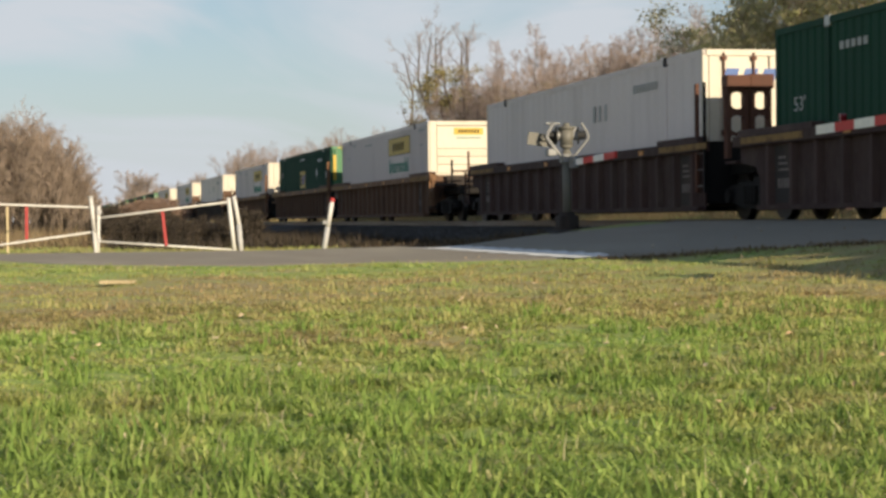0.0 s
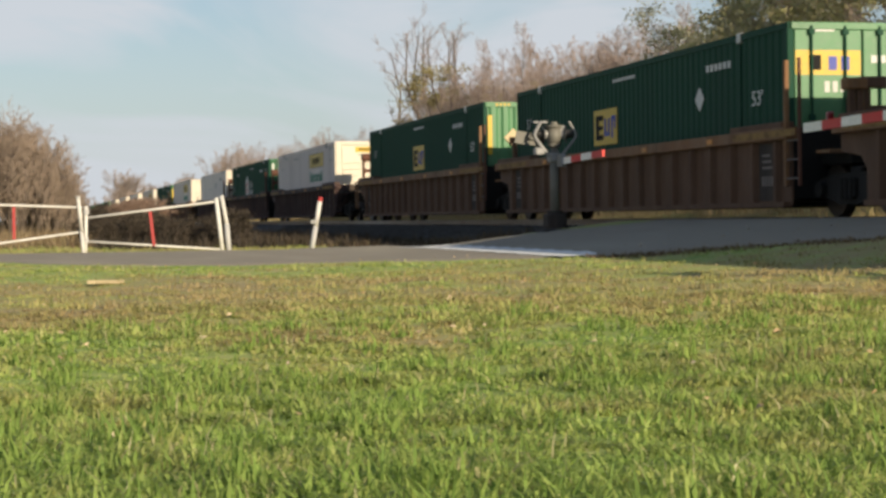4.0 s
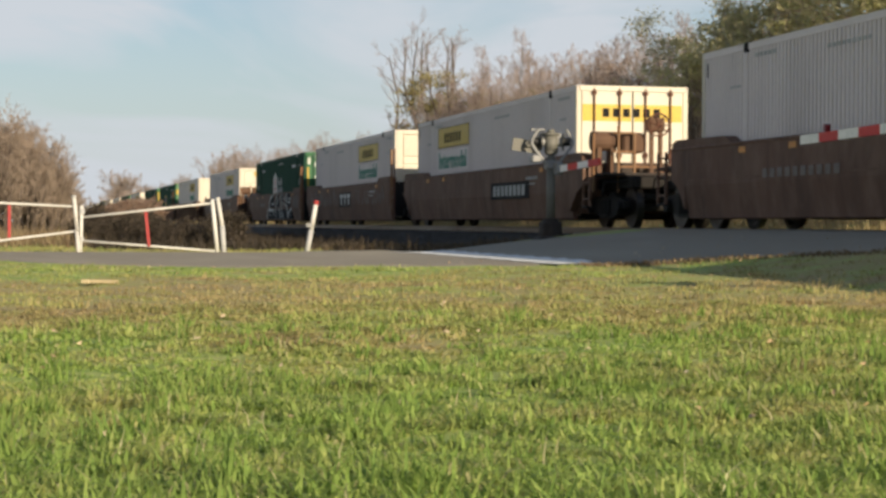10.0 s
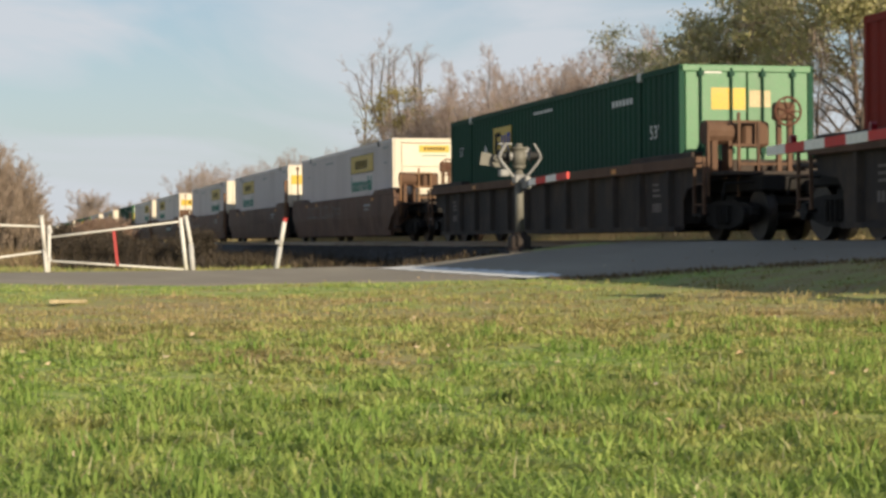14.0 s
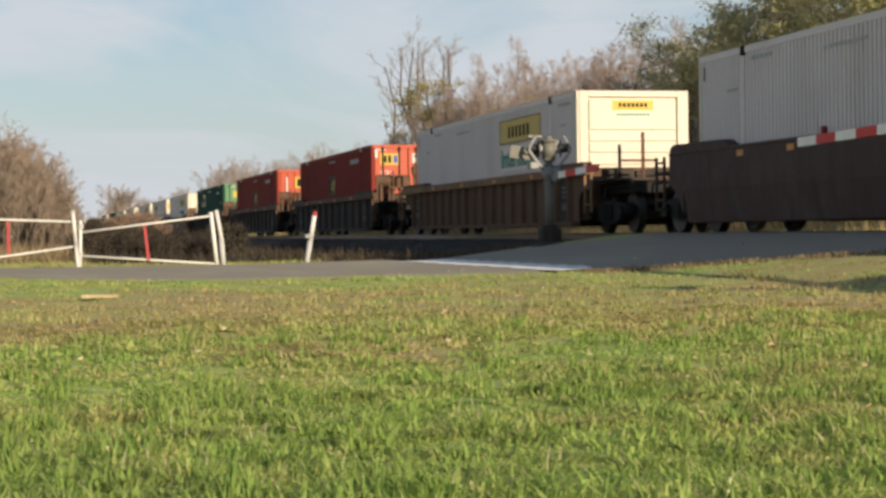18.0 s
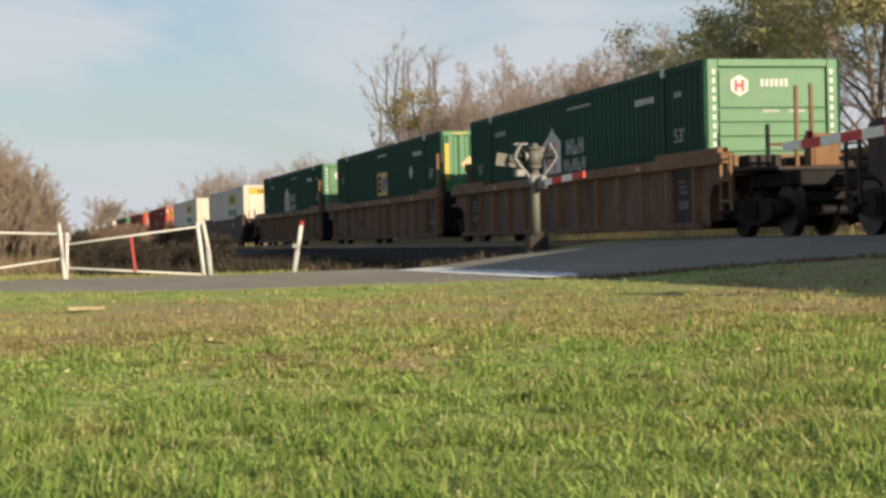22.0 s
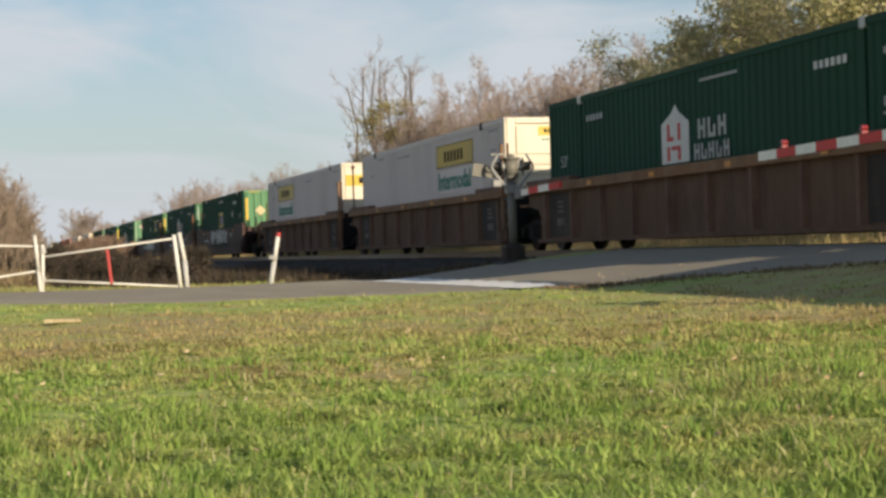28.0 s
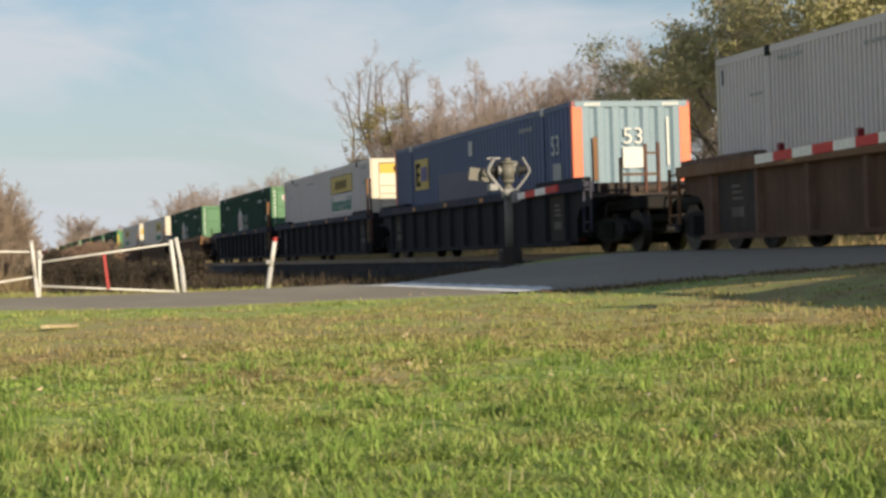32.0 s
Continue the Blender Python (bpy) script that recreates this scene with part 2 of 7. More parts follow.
M_plank = surface("pale_weathered_wood", (0.55, 0.45, 0.28), (0.35, 0.28, 0.18), 0.4, stretch=(1, 0.2, 1), rough=0.8)


def islands(name, tones, patch=0.8, rough=0.75, lean=0.5, thin=0.0):
    """Foliage and straw: one tone a leaf or blade, drifting in patches."""
    m, nt, b = tree_of(name)
    geo = nt.nodes.new("ShaderNodeNewGeometry")
    n = nt.nodes.new("ShaderNodeTexNoise")
    n.inputs["Scale"].default_value, n.inputs["Detail"].default_value = patch, 4
    nt.links.new(geo.outputs["Position"], n.inputs["Vector"])
    add = nt.nodes.new("ShaderNodeMath")
    add.operation = "MULTIPLY_ADD"
    add.inputs[1].default_value, add.inputs[2].default_value = lean, 0.5 - 0.5 * lean - 0.25
    mul = nt.nodes.new("ShaderNodeMath")
    mul.operation = "MULTIPLY_ADD"
    mul.inputs[1].default_value = 0.5
    nt.links.new(geo.outputs["Random Per Island"], add.inputs[0])
    nt.links.new(n.outputs[0], mul.inputs[0])
    nt.links.new(add.outputs[0], mul.inputs[2])
    r = nt.nodes.new("ShaderNodeValToRGB")
    while len(r.color_ramp.elements) < len(tones):
        r.color_ramp.elements.new(0.5)
    for i, c in enumerate(tones):
        r.color_ramp.elements[i].position = 0.12 + 0.76 * i / (len(tones) - 1)
        r.color_ramp.elements[i].color = (*c, 1)
    nt.links.new(mul.outputs[0], r.inputs[0])
    nt.links.new(r.outputs[0], b.inputs["Base Color"])
    b.inputs["Roughness"].default_value = rough
    b.inputs["Specular IOR Level"].default_value = 0.25
    if thin:
        tr, ms = nt.nodes.new("ShaderNodeBsdfTranslucent"), nt.nodes.new("ShaderNodeMixShader")
        ms.inputs[0].default_value = thin
        nt.links.new(r.outputs[0], tr.inputs[0])
        nt.links.new(b.outputs[0], ms.inputs[1])
        nt.links.new(tr.outputs[0], ms.inputs[2])
        nt.links.new(ms.outputs[0], nt.nodes["Material Output"].inputs[0])
    return m


def lawn_material(name, blade):
    """Mown autumn grass: green near, a drier straw-brown belt across the middle of the field, green again by the road."""
    m, nt, b = tree_of(name)
    geo = nt.nodes.new("ShaderNodeNewGeometry")
    sep = nt.nodes.new("ShaderNodeSeparateXYZ")
    nt.links.new(geo.outputs["Position"], sep.inputs[0])
    span = nt.nodes.new("ShaderNodeMapRange")
    span.inputs[1].default_value, span.inputs[2].default_value = 0, 40
    nt.links.new(sep.outputs["Y"], span.inputs[0])
    belt = nt.nodes.new("ShaderNodeValToRGB")
    cr = belt.color_ramp
    for pos, v in ((0.13, 0.12), (0.21, 0.24), (0.27, 0.36), (0.33, 0.5), (0.46, 0.54), (0.52, 0.4), (0.58, 0.28), (0.7, 0.22)):
        e = cr.elements.new(pos)
        e.color = (v, v, v, 1)
    cr.elements[0].color, cr.elements[-1].color = (0.0, 0.0, 0.0, 1), (0.4, 0.4, 0.4, 1)
    nt.links.new(span.outputs[0], belt.inputs[0])

    def patches(scale, detail):
        n = nt.nodes.new("ShaderNodeTexNoise")
        n.inputs["Scale"].default_value, n.inputs["Detail"].default_value = scale, detail
        nt.links.new(geo.outputs["Position"], n.inputs["Vector"])
        return n.outputs[0]

    def sum_of(a, b_, k):
        s = nt.nodes.new("ShaderNodeMath")
        s.operation = "MULTIPLY_ADD"
        nt.links.new(a, s.inputs[0])
        s.inputs[1].default_value = k
        nt.links.new(b_, s.inputs[2])
        return s.outputs[0]

    dry = sum_of(patches(0.55, 3), belt.outputs[0], 1.15)
    dry = sum_of(patches(2.6, 3), dry, 0.95)
    dry = sum_of(patches(9.0, 2), dry, 0.6)
    if blade:
        dry = sum_of(geo.outputs["Random Per Island"], dry, 0.16)
    off = nt.nodes.new("ShaderNodeMath")
    off.operation = "SUBTRACT"
    off.inputs[1].default_value = 1.18 if blade else 1.13
    nt.links.new(dry, off.inputs[0])
    r = nt.nodes.new("ShaderNodeValToRGB")
    tones = ((0.0, (0.19, 0.28, 0.07)), (0.28, (0.265, 0.36, 0.09)), (0.5, (0.355, 0.395, 0.125)), (0.75, (0.355, 0.315, 0.13)), (1.0, (0.38, 0.3, 0.155)))
    while len(r.color_ramp.elements) < len(tones):
        r.color_ramp.elements.new(0.5)
    for e, (pos, c) in zip(r.color_ramp.elements, tones):
        e.position, e.color = pos, (*(x * (1.28 if blade else 1.0) for x in c), 1)
    nt.links.new(off.outputs[0], r.inputs[0])
    tint = r.outputs[0]
    if blade:
        # a few bleached or dead blades, and dull tussocks
        bleached = ramp_node(nt, geo.outputs["Random Per Island"], 0.9, 0.97, (0, 0, 0), (0.75,) * 3)
        tint = mix_node(nt, bleached.outputs[0], tint, (0.55, 0.49, 0.28))
        dull = ramp_node(nt, patches(4.5, 3), 0.36, 0.62, (0.74,) * 3, (1.1,) * 3)
        tint = mix_node(nt, 1.0, tint, dull.outputs[0], "MULTIPLY")
    nt.links.new(tint, b.inputs["Base Color"])
    b.inputs["Roughness"].default_value = 0.6 if blade else 0.95
    b.inputs["Specular IOR Level"].default_value = 0.3
    if blade:
        tr, ms = nt.nodes.new("ShaderNodeBsdfTranslucent"), nt.nodes.new("ShaderNodeMixShader")
        ms.inputs[0].default_value = 0.48
        nt.links.new(tint, tr.inputs[0])
        nt.links.new(b.outputs[0], ms.inputs[1])
        nt.links.new(tr.outputs[0], ms.inputs[2])
        nt.links.new(ms.outputs[0], nt.nodes["Material Output"].inputs[0])
    return m


M_blade, M_soil = lawn_material("lawn_blades", True), lawn_material("lawn_ground", False)
M_straw = islands("dry_weeds", ((0.1, 0.07, 0.045), (0.2, 0.14, 0.085), (0.3, 0.23, 0.14), (0.16, 0.15, 0.06)), 0.5, thin=0.2)
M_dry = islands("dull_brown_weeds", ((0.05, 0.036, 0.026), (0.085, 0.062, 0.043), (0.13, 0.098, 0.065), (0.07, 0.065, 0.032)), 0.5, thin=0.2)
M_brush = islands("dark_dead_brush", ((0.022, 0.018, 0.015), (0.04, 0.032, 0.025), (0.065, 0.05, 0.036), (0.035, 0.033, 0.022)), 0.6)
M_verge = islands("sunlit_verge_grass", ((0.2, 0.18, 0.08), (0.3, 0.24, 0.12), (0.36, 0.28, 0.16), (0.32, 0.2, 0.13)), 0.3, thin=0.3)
M_oakleaf = islands("olive_brown_leaves", ((0.29, 0.33, 0.14), (0.41, 0.41, 0.2), (0.5, 0.44, 0.28), (0.56, 0.43, 0.34)), 0.22, thin=0.42, lean=0.25)
M_goldleaf = islands("yellowing_leaves", ((0.24, 0.215, 0.1), (0.31, 0.265, 0.12), (0.36, 0.285, 0.15)), 0.5, thin=0.4, lean=0.3)
M_bushleaf = islands("brown_bush_leaves", ((0.24, 0.18, 0.13), (0.28, 0.22, 0.165), (0.3, 0.23, 0.17)), 0.3, thin=0.4, lean=0.3)
M_rustleaf = islands("dead_brown_leaves", ((0.24, 0.16, 0.115), (0.31, 0.21, 0.155), (0.35, 0.26, 0.2)), 0.4, thin=0.4, lean=0.3)
M_tuft = islands("long_green_blades", ((0.16, 0.26, 0.06), (0.25, 0.36, 0.085), (0.36, 0.43, 0.12)), 1.0, thin=0.4)
M_stalk = islands("bleached_stalks", ((0.4, 0.36, 0.2), (0.55, 0.5, 0.3), (0.66, 0.62, 0.42)), 1.0, thin=0.3)
M_fallen = islands("fallen_leaves", ((0.3, 0.16, 0.08), (0.5, 0.36, 0.22), (0.62, 0.52, 0.38)), 2.0)


# ---- mesh tools ----
class Shape:
    """Collects faces for one mesh."""

    def __init__(self):
        self.v, self.f = [], []

    def quad(self, a, b, c, d):
        n = len(self.v)
        self.v += [a, b, c, d]
        self.f.append((n, n + 1, n + 2, n + 3))
        return self

    def box(self, x0, x1, y0, y1, z0, z1, bevel=0.0):
        n = len(self.v)
        if bevel:
            b = bevel
            ring = lambda z, e: [(x0 + e, y0 + b, z), (x0 + b, y0 + e, z), (x1 - b, y0 + e, z), (x1 - e, y0 + b, z),
                                 (x1 - e, y1 - b, z), (x1 - b, y1 - e, z), (x0 + b, y1 - e, z), (x0 + e, y1 - b, z)]
            rings = [ring(z0, b), ring(z0 + b, 0), ring(z1 - b, 0), ring(z1, b)]
            for r in rings:
                self.v += r
            self.f.append(tuple(n + i for i in range(7, -1, -1)))
            for k in range(3):
                for i in range(8):
                    j = (i + 1) % 8
                    self.f.append((n + 8 * k + i, n + 8 * k + j, n + 8 * k + 8 + j, n + 8 * k + 8 + i))
            self.f.append(tuple(n + 24 + i for i in range(8)))
            return self
        self.v += [(x, y, z) for z in (z0, z1) for x, y in ((x0, y0), (x1, y0), (x1, y1), (x0, y1))]
        for q in ((3, 2, 1, 0), (4, 5, 6, 7), (0, 1, 5, 4), (1, 2, 6, 5), (2, 3, 7, 6), (3, 0, 4, 7)):
            self.f.append(tuple(n + i for i in q))
        return self

    def tube(self, p, q, r, r2=None, sides=10, caps=True):
        p, q = Vector(p), Vector(q)
        r2 = r if r2 is None else r2
        d = (q - p).normalized()
        a = d.orthogonal().normalized()
        b = d.cross(a)
        n = len(self.v)
        for c, rad in ((p, r), (q, r2)):
            for i in range(sides):
                t = 2 * math.pi * i / sides
                self.v.append(tuple(c + (a * math.cos(t) + b * math.sin(t)) * rad))
        for i in range(sides):
            j = (i + 1) % sides
            self.f.append((n + i, n + j, n + sides + j, n + sides + i))
        if caps:
            self.f.append(tuple(n + i for i in range(sides - 1, -1, -1)))
            self.f.append(tuple(n + sides + i for i in range(sides)))
        return self

    def prism(self, outline, axis, lo, hi):
        """An outline of two coordinates, drawn out along an axis (0 x, 1 y, 2 z)."""
        def at(p, w):
            c = list(p)
            c.insert(axis, w)
            return tuple(c)
        n, k = len(self.v), len(outline)
        self.v += [at(p, lo) for p in outline] + [at(p, hi) for p in outline]
        self.f.append(tuple(n + i for i in range(k - 1, -1, -1)))
        self.f.append(tuple(n + k + i for i in range(k)))
        for i in range(k):
            j = (i + 1) % k
            self.f.append((n + i, n + j, n + k + j, n + k + i))
        return self

    def holed(self, y, x0, x1, z0, z1, cx, cz, r, thick, sides=20):
        """A plate across the track with a round hole."""
        n = len(self.v)
        for yy in (y, y + thick):
            for k in range(sides):
                t = 2 * math.pi * k / sides
                c, s = math.cos(t), math.sin(t)
                self.v.append((cx + r * c, yy, cz + r * s))
                g = min((x1 - cx if c > 0 else x0 - cx) / c if abs(c) > 1e-6 else 9e9, (z1 - cz if s > 0 else z0 - cz) / s if abs(s) > 1e-6 else 9e9)
                self.v.append((cx + g * c, yy, cz + g * s))
        o = 2 * sides
        for k in range(sides):
            i, j = n + 2 * k, n + 2 * ((k + 1) % sides)
            self.f += [(i, i + 1, j + 1, j), (i + o, j + o, j + o + 1, i + o + 1), (i, j, j + o, i + o), (i + 1, i + o + 1, j + o + 1, j + 1)]
        return self

    def mesh(self, name, material, smooth=False):
        me = bpy.data.meshes.new(name)
        me.from_pydata(self.v, [], self.f)
        bm = bmesh.new()
        bm.from_mesh(me)
        bmesh.ops.recalc_face_normals(bm, faces=bm.faces)
        bm.to_mesh(me)
        bm.free()
        me.materials.append(material)
        if smooth:
            me.polygons.foreach_set("use_smooth", [True] * len(me.polygons))
        return me


def part(name, shape, material, parent, label="", smooth=False):
    """ONE mesh object under a thing or a part."""
    ob = new(name, shape.mesh(name, material, smooth) if isinstance(shape, Shape) else shape)
    ob.parent = parent
    if label:
        tagged(ob, label)
    return ob


def thing(name, label, category, group="", kind="", m=None):
    ob = new(name)
    ob.empty_display_size = 0.2
    if m is not None:
        ob.matrix_basis = m
    return tagged(ob, label, category, group, kind)


def single(name, shape, material, label, category, group="", kind="", smooth=False):
    return tagged(new(name, shape.mesh(name, material, smooth)), label, category, group, kind)


def sheet(name, points, faces, material, smooth=True):
    """A large mesh out of numpy arrays: points (n, 3), faces (m, 3 or 4)."""
    me = bpy.data.meshes.new(name)
    points, faces = np.asarray(points, np.float32), np.asarray(faces, np.int32)
    k = faces.shape[1]
    me.vertices.add(len(points))
    me.vertices.foreach_set("co", points.ravel())
    me.loops.add(faces.size)
    me.loops.foreach_set("vertex_index", faces.ravel())
    me.polygons.add(len(faces))
    me.polygons.foreach_set("loop_start", np.arange(0, faces.size, k, dtype=np.int32))
    me.polygons.foreach_set("use_smooth", np.full(len(faces), smooth))
    me.update(calc_edges=True)
    me.materials.append(material)
    return me


# ---- plan ----
TRACK = 13.28                      # centre line of the track; it runs along y, rail tops at z = 0
FIELD = -0.6
RAMP = ((-500, FIELD), (5.5, FIELD), (8, -0.5), (9.9, -0.22), (11.6, -0.03), (15.2, -0.03), (19, -0.1), (30, 0.1), (60, 0.3), (900, 0.3))
NEAR_EDGE = ((-400, 38), (-20, 37), (-0.8, 34), (-0.2, 30.5), (0.5, 28.3), (2.2, 27.4), (4.4, 26.3), (7.4, 24.4), (9, 21.2), (9.9, 18.6), (10.8, 15.5), (12, 14.5), (15, 14.5), (20, 17), (400, 17))
FAR_EDGE = ((-400, 42), (0, 39.6), (6, 39.2), (7.6, 37.4), (8.4, 35.2), (9.2, 34.0), (10.4, 32.4), (12, 31.4), (16, 31), (400, 31))


def along(table, x):
    return np.interp(x, [a for a, _ in table], [b for _, b in table])


def ease(a, b, x):
    t = np.clip((x - a) / (b - a), 0, 1)
    return t * t * (3 - 2 * t)


def height(x, y):
    """The ground: a flat field, the raised track, the ramp of the crossing, a low rise beyond."""
    x, y = np.asarray(x, float), np.asarray(y, float)
    open_ground = FIELD + 0.04 * ease(9.0, 10.2, x) + 0.85 * ease(16.2, 24, x) + 1.2 * ease(30, 90, x)
    lumps = 0.03 * np.sin(x * 0.9 + 1.3 * np.sin(y * 0.37)) * np.sin(y * 0.61 + x * 0.2) + 0.012 * np.sin(3.1 * x + y) * np.sin(2.3 * y - x)
    lumps = lumps * (1 - ease(26, 29, y) * (1 - ease(40, 44, y)))
    mask = ease(9, 18.5, y - 0.0 * x) * (1 - ease(33.5, 38.5, y))
    mask = np.maximum(mask, ease(26, 30, y) * (1 - ease(39.5, 43, y)) * (x < 7.5))
    return open_ground * (1 - mask) + along(RAMP, x) * mask + lumps * (1 - mask * ease(5, 8, x))


def grid(xs, ys, lift=0.0):
    gx, gy = np.meshgrid(xs, ys, indexing="ij")
    gz = height(gx, gy) + lift
    pts = np.stack([gx, gy, gz], -1).reshape(-1, 3)
    nx, ny = len(xs), len(ys)
    i, j = np.meshgrid(np.arange(nx - 1), np.arange(ny - 1), indexing="ij")
    a = (i * ny + j).ravel()
    return pts, np.stack([a, a + ny, a + ny + 1, a + 1], -1)


def make_ground():
    xs = np.concatenate([[-3000, -1200, -500, -250, -120, -60, -40], np.arange(-30, -8, 2.0), np.arange(-8, 30, 0.25), np.arange(30, 100, 5.0), [120, 200, 400, 900, 3000]])
    ys = np.concatenate([[-3000, -1000, -300, -120, -60, -30, -15], np.arange(-10, 50, 0.25), np.arange(50, 120, 2.0), np.arange(120, 600, 30.0), [700, 1200, 3000]])
    pts, faces = grid(xs, ys)
    tagged(new("ground", sheet("ground", pts, faces, M_soil)), "mown autumn lawn and bare soil, green and straw-brown", "ground", kind="structure")


def make_road():
    xs = np.concatenate([[-400, -200, -100, -60, -40], np.arange(-30, 4, 1.0), np.arange(4, 12.45, 0.1)])
    n = 40
    t = np.linspace(0, 1, n)
    wob = 0.12 * np.sin(xs * 3.1) + 0.08 * np.sin(xs * 7.7 + 1)
    lo, hi = along(NEAR_EDGE, xs) + wob, along(FAR_EDGE, xs) + 0.7 * wob[::-1]
    gy = lo[:, None] + (hi - lo)[:, None] * t[None, :]
    gx = np.repeat(xs[:, None], n, 1)
    gz = height(gx, gy) + 0.02
    gz[:, 0] -= 0.08
    gz[:, -1] -= 0.08
    pts = np.stack([gx, gy, gz], -1).reshape(-1, 3)
    i, j = np.meshgrid(np.arange(len(xs) - 1), np.arange(n - 1), indexing="ij")
    a = (i * n + j).ravel()
    tagged(new("road", sheet("road", pts, np.stack([a, a + n, a + n + 1, a + 1], -1), M_asphalt)), "worn grey asphalt road climbing to the level crossing", "road", kind="structure")
    # the far side of the crossing
    xs = np.concatenate([np.arange(14.15, 20, 0.5), np.arange(20, 60, 4.0), [80, 140, 300]])
    lo, hi = along(NEAR_EDGE, xs), along(FAR_EDGE, xs)
    gy = lo[:, None] + (hi - lo)[:, None] * t[None, :]
    gx = np.repeat(xs[:, None], n, 1)
    pts = np.stack([gx, gy, height(gx, gy) + 0.02], -1).reshape(-1, 3)
    i, j = np.meshgrid(np.arange(len(xs) - 1), np.arange(n - 1), indexing="ij")
    a = (i * n + j).ravel()
    tagged(new("road_beyond", sheet("road_beyond", pts, np.stack([a, a + n, a + n + 1, a + 1], -1), M_asphalt)), "asphalt road beyond the railway track", "road", kind="structure")
    # stop line, worn at the ends
    n = 60
    ys = np.linspace(24.0, 34.8, n)
    x0 = 7.36 + 0.03 * np.sin(ys * 5) - 0.2 * ease(33.6, 34.8, ys)
    x1 = 8.1 + 0.04 * np.sin(ys * 7 + 1) - 0.25 * (1 - ease(24, 24.8, ys))
    gx = x0[:, None] + (x1 - x0)[:, None] * np.linspace(0, 1, 5)[None, :]
    gy = np.repeat(ys[:, None], 5, 1)
    pts = np.stack([gx, gy, height(gx, gy) + 0.03], -1).reshape(-1, 3)
    i, j = np.meshgrid(np.arange(n - 1), np.arange(4), indexing="ij")
    a = (i * 5 + j).ravel()
    tagged(new("stop_line", sheet("stop_line", pts, np.stack([a, a + 5, a + 6, a + 1], -1), M_paintline)), "worn white stop line painted on the asphalt", "road marking", kind="structure")


def make_track():
    # ballast bed with a rough shoulder
    prof = [(9.9, -0.62), (10.3, -0.52), (10.8, -0.36), (11.25, -0.22), (11.6, -0.19), (12.2, -0.18), (13.28, -0.18), (14.4, -0.18), (15.0, -0.2), (15.6, -0.38), (16.4, -0.62)]
    fine = np.interp(np.linspace(0, len(prof) - 1, 41), range(len(prof)), [p[0] for p in prof]), np.interp(np.linspace(0, len(prof) - 1, 41), range(len(prof)), [p[1] for p in prof])
    for name, ys in (("ballast_bed", np.concatenate([np.arange(32.2, 70, 0.25), np.arange(70, 200, 1.5), np.arange(200, 1400, 40)])), ("ballast_bed_near", np.concatenate([[-600, -200, -60], np.arange(-20, 14.2, 0.5)]))):
        rng = np.random.default_rng(5)
        gx = np.repeat(fine[0][None, :], len(ys), 0) + rng.normal(0, 0.02, (len(ys), 41))
        gz = np.repeat(fine[1][None, :], len(ys), 0) + rng.normal(0, 0.018, (len(ys), 41))
        gy = np.repeat(ys[:, None], 41, 1)
        pts = np.stack([gx, gy, gz], -1).reshape(-1, 3)
        i, j = np.meshgrid(np.arange(len(ys) - 1), np.arange(40), indexing="ij")
        a = (i * 41 + j).ravel()
        tagged(new(name, sheet(name, pts, np.stack([a, a + 41, a + 42, a + 1], -1), M_ballast, False)), "dark crushed-stone ballast bed under the track", "ballast", kind="structure")
    # loose stones on the shoulder: eight-sided chips
    rng = np.random.default_rng(8)
    n = 9000
    x, y = rng.uniform(10.1, 12.1, n), 32.5 + 45 * rng.random(n) ** 1.5
    z = np.interp(x, [p[0] for p in prof], [p[1] for p in prof])
    r = rng.uniform(0.02, 0.05, n)
    octa = np.array([(1, 0, 0), (0, 1, 0), (-1, 0, 0), (0, -1, 0), (0, 0, 0.9), (0, 0, -0.7)], float)
    turn = rng.uniform(0, 6.3, n)
    c, s = np.cos(turn), np.sin(turn)
    jit = octa[None] * rng.uniform(0.6, 1.3, (n, 6, 3))
    px = jit[:, :, 0] * c[:, None] - jit[:, :, 1] * s[:, None]
    py = jit[:, :, 0] * s[:, None] + jit[:, :, 1] * c[:, None]
    pts = np.stack([x[:, None] + px * r[:, None], y[:, None] + py * r[:, None], z[:, None] + 0.01 + jit[:, :, 2] * r[:, None]], -1).reshape(-1, 3)
    tri = np.array([(0, 1, 4), (1, 2, 4), (2, 3, 4), (3, 0, 4), (1, 0, 5), (2, 1, 5), (3, 2, 5), (0, 3, 5)])
    faces = (tri[None] + 6 * np.arange(n)[:, None, None]).reshape(-1, 3)
    tagged(new("ballast_stones", sheet("ballast_stones", pts, faces, M_stone, False)), "loose grey ballast stones on the track shoulder", "stones", kind="stuff")
    # rails
    sect = [(-0.075, -0.17), (0.075, -0.17), (0.075, -0.155), (0.012, -0.13), (0.012, -0.045), (0.036, -0.035), (0.036, -0.006), (0.028, 0), (-0.028, 0), (-0.036, -0.006), (-0.036, -0.035), (-0.012, -0.045), (-0.012, -0.13), (-0.075, -0.155)]
    for side in (-0.755, 0.755):
        single("rail", Shape().prism([(TRACK + side + a, b) for a, b in sect], 1, -600, 1400), M_rail, "steel rail with a polished top on wooden ties", "rail", "rails of the track", "structure")
    tie = Shape().box(TRACK - 1.3, TRACK + 1.3, -0.11, 0.11, -0.34, -0.165, 0.015).mesh("tie", M_tie)
    bed = thing("sleepers", "dark weathered wooden railway ties in ballast", "railway ties", kind="structure")
    for k in range(120):
        ob = part("tie", tie, M_tie, bed)
        ob.location = (0, 32.6 + 0.53 * k, 0)
    # rubber and concrete panels between and beside the rails at the crossing
    deck = thing("crossing_deck", "grey concrete panels flush with the rails at the level crossing", "crossing panels", kind="structure")
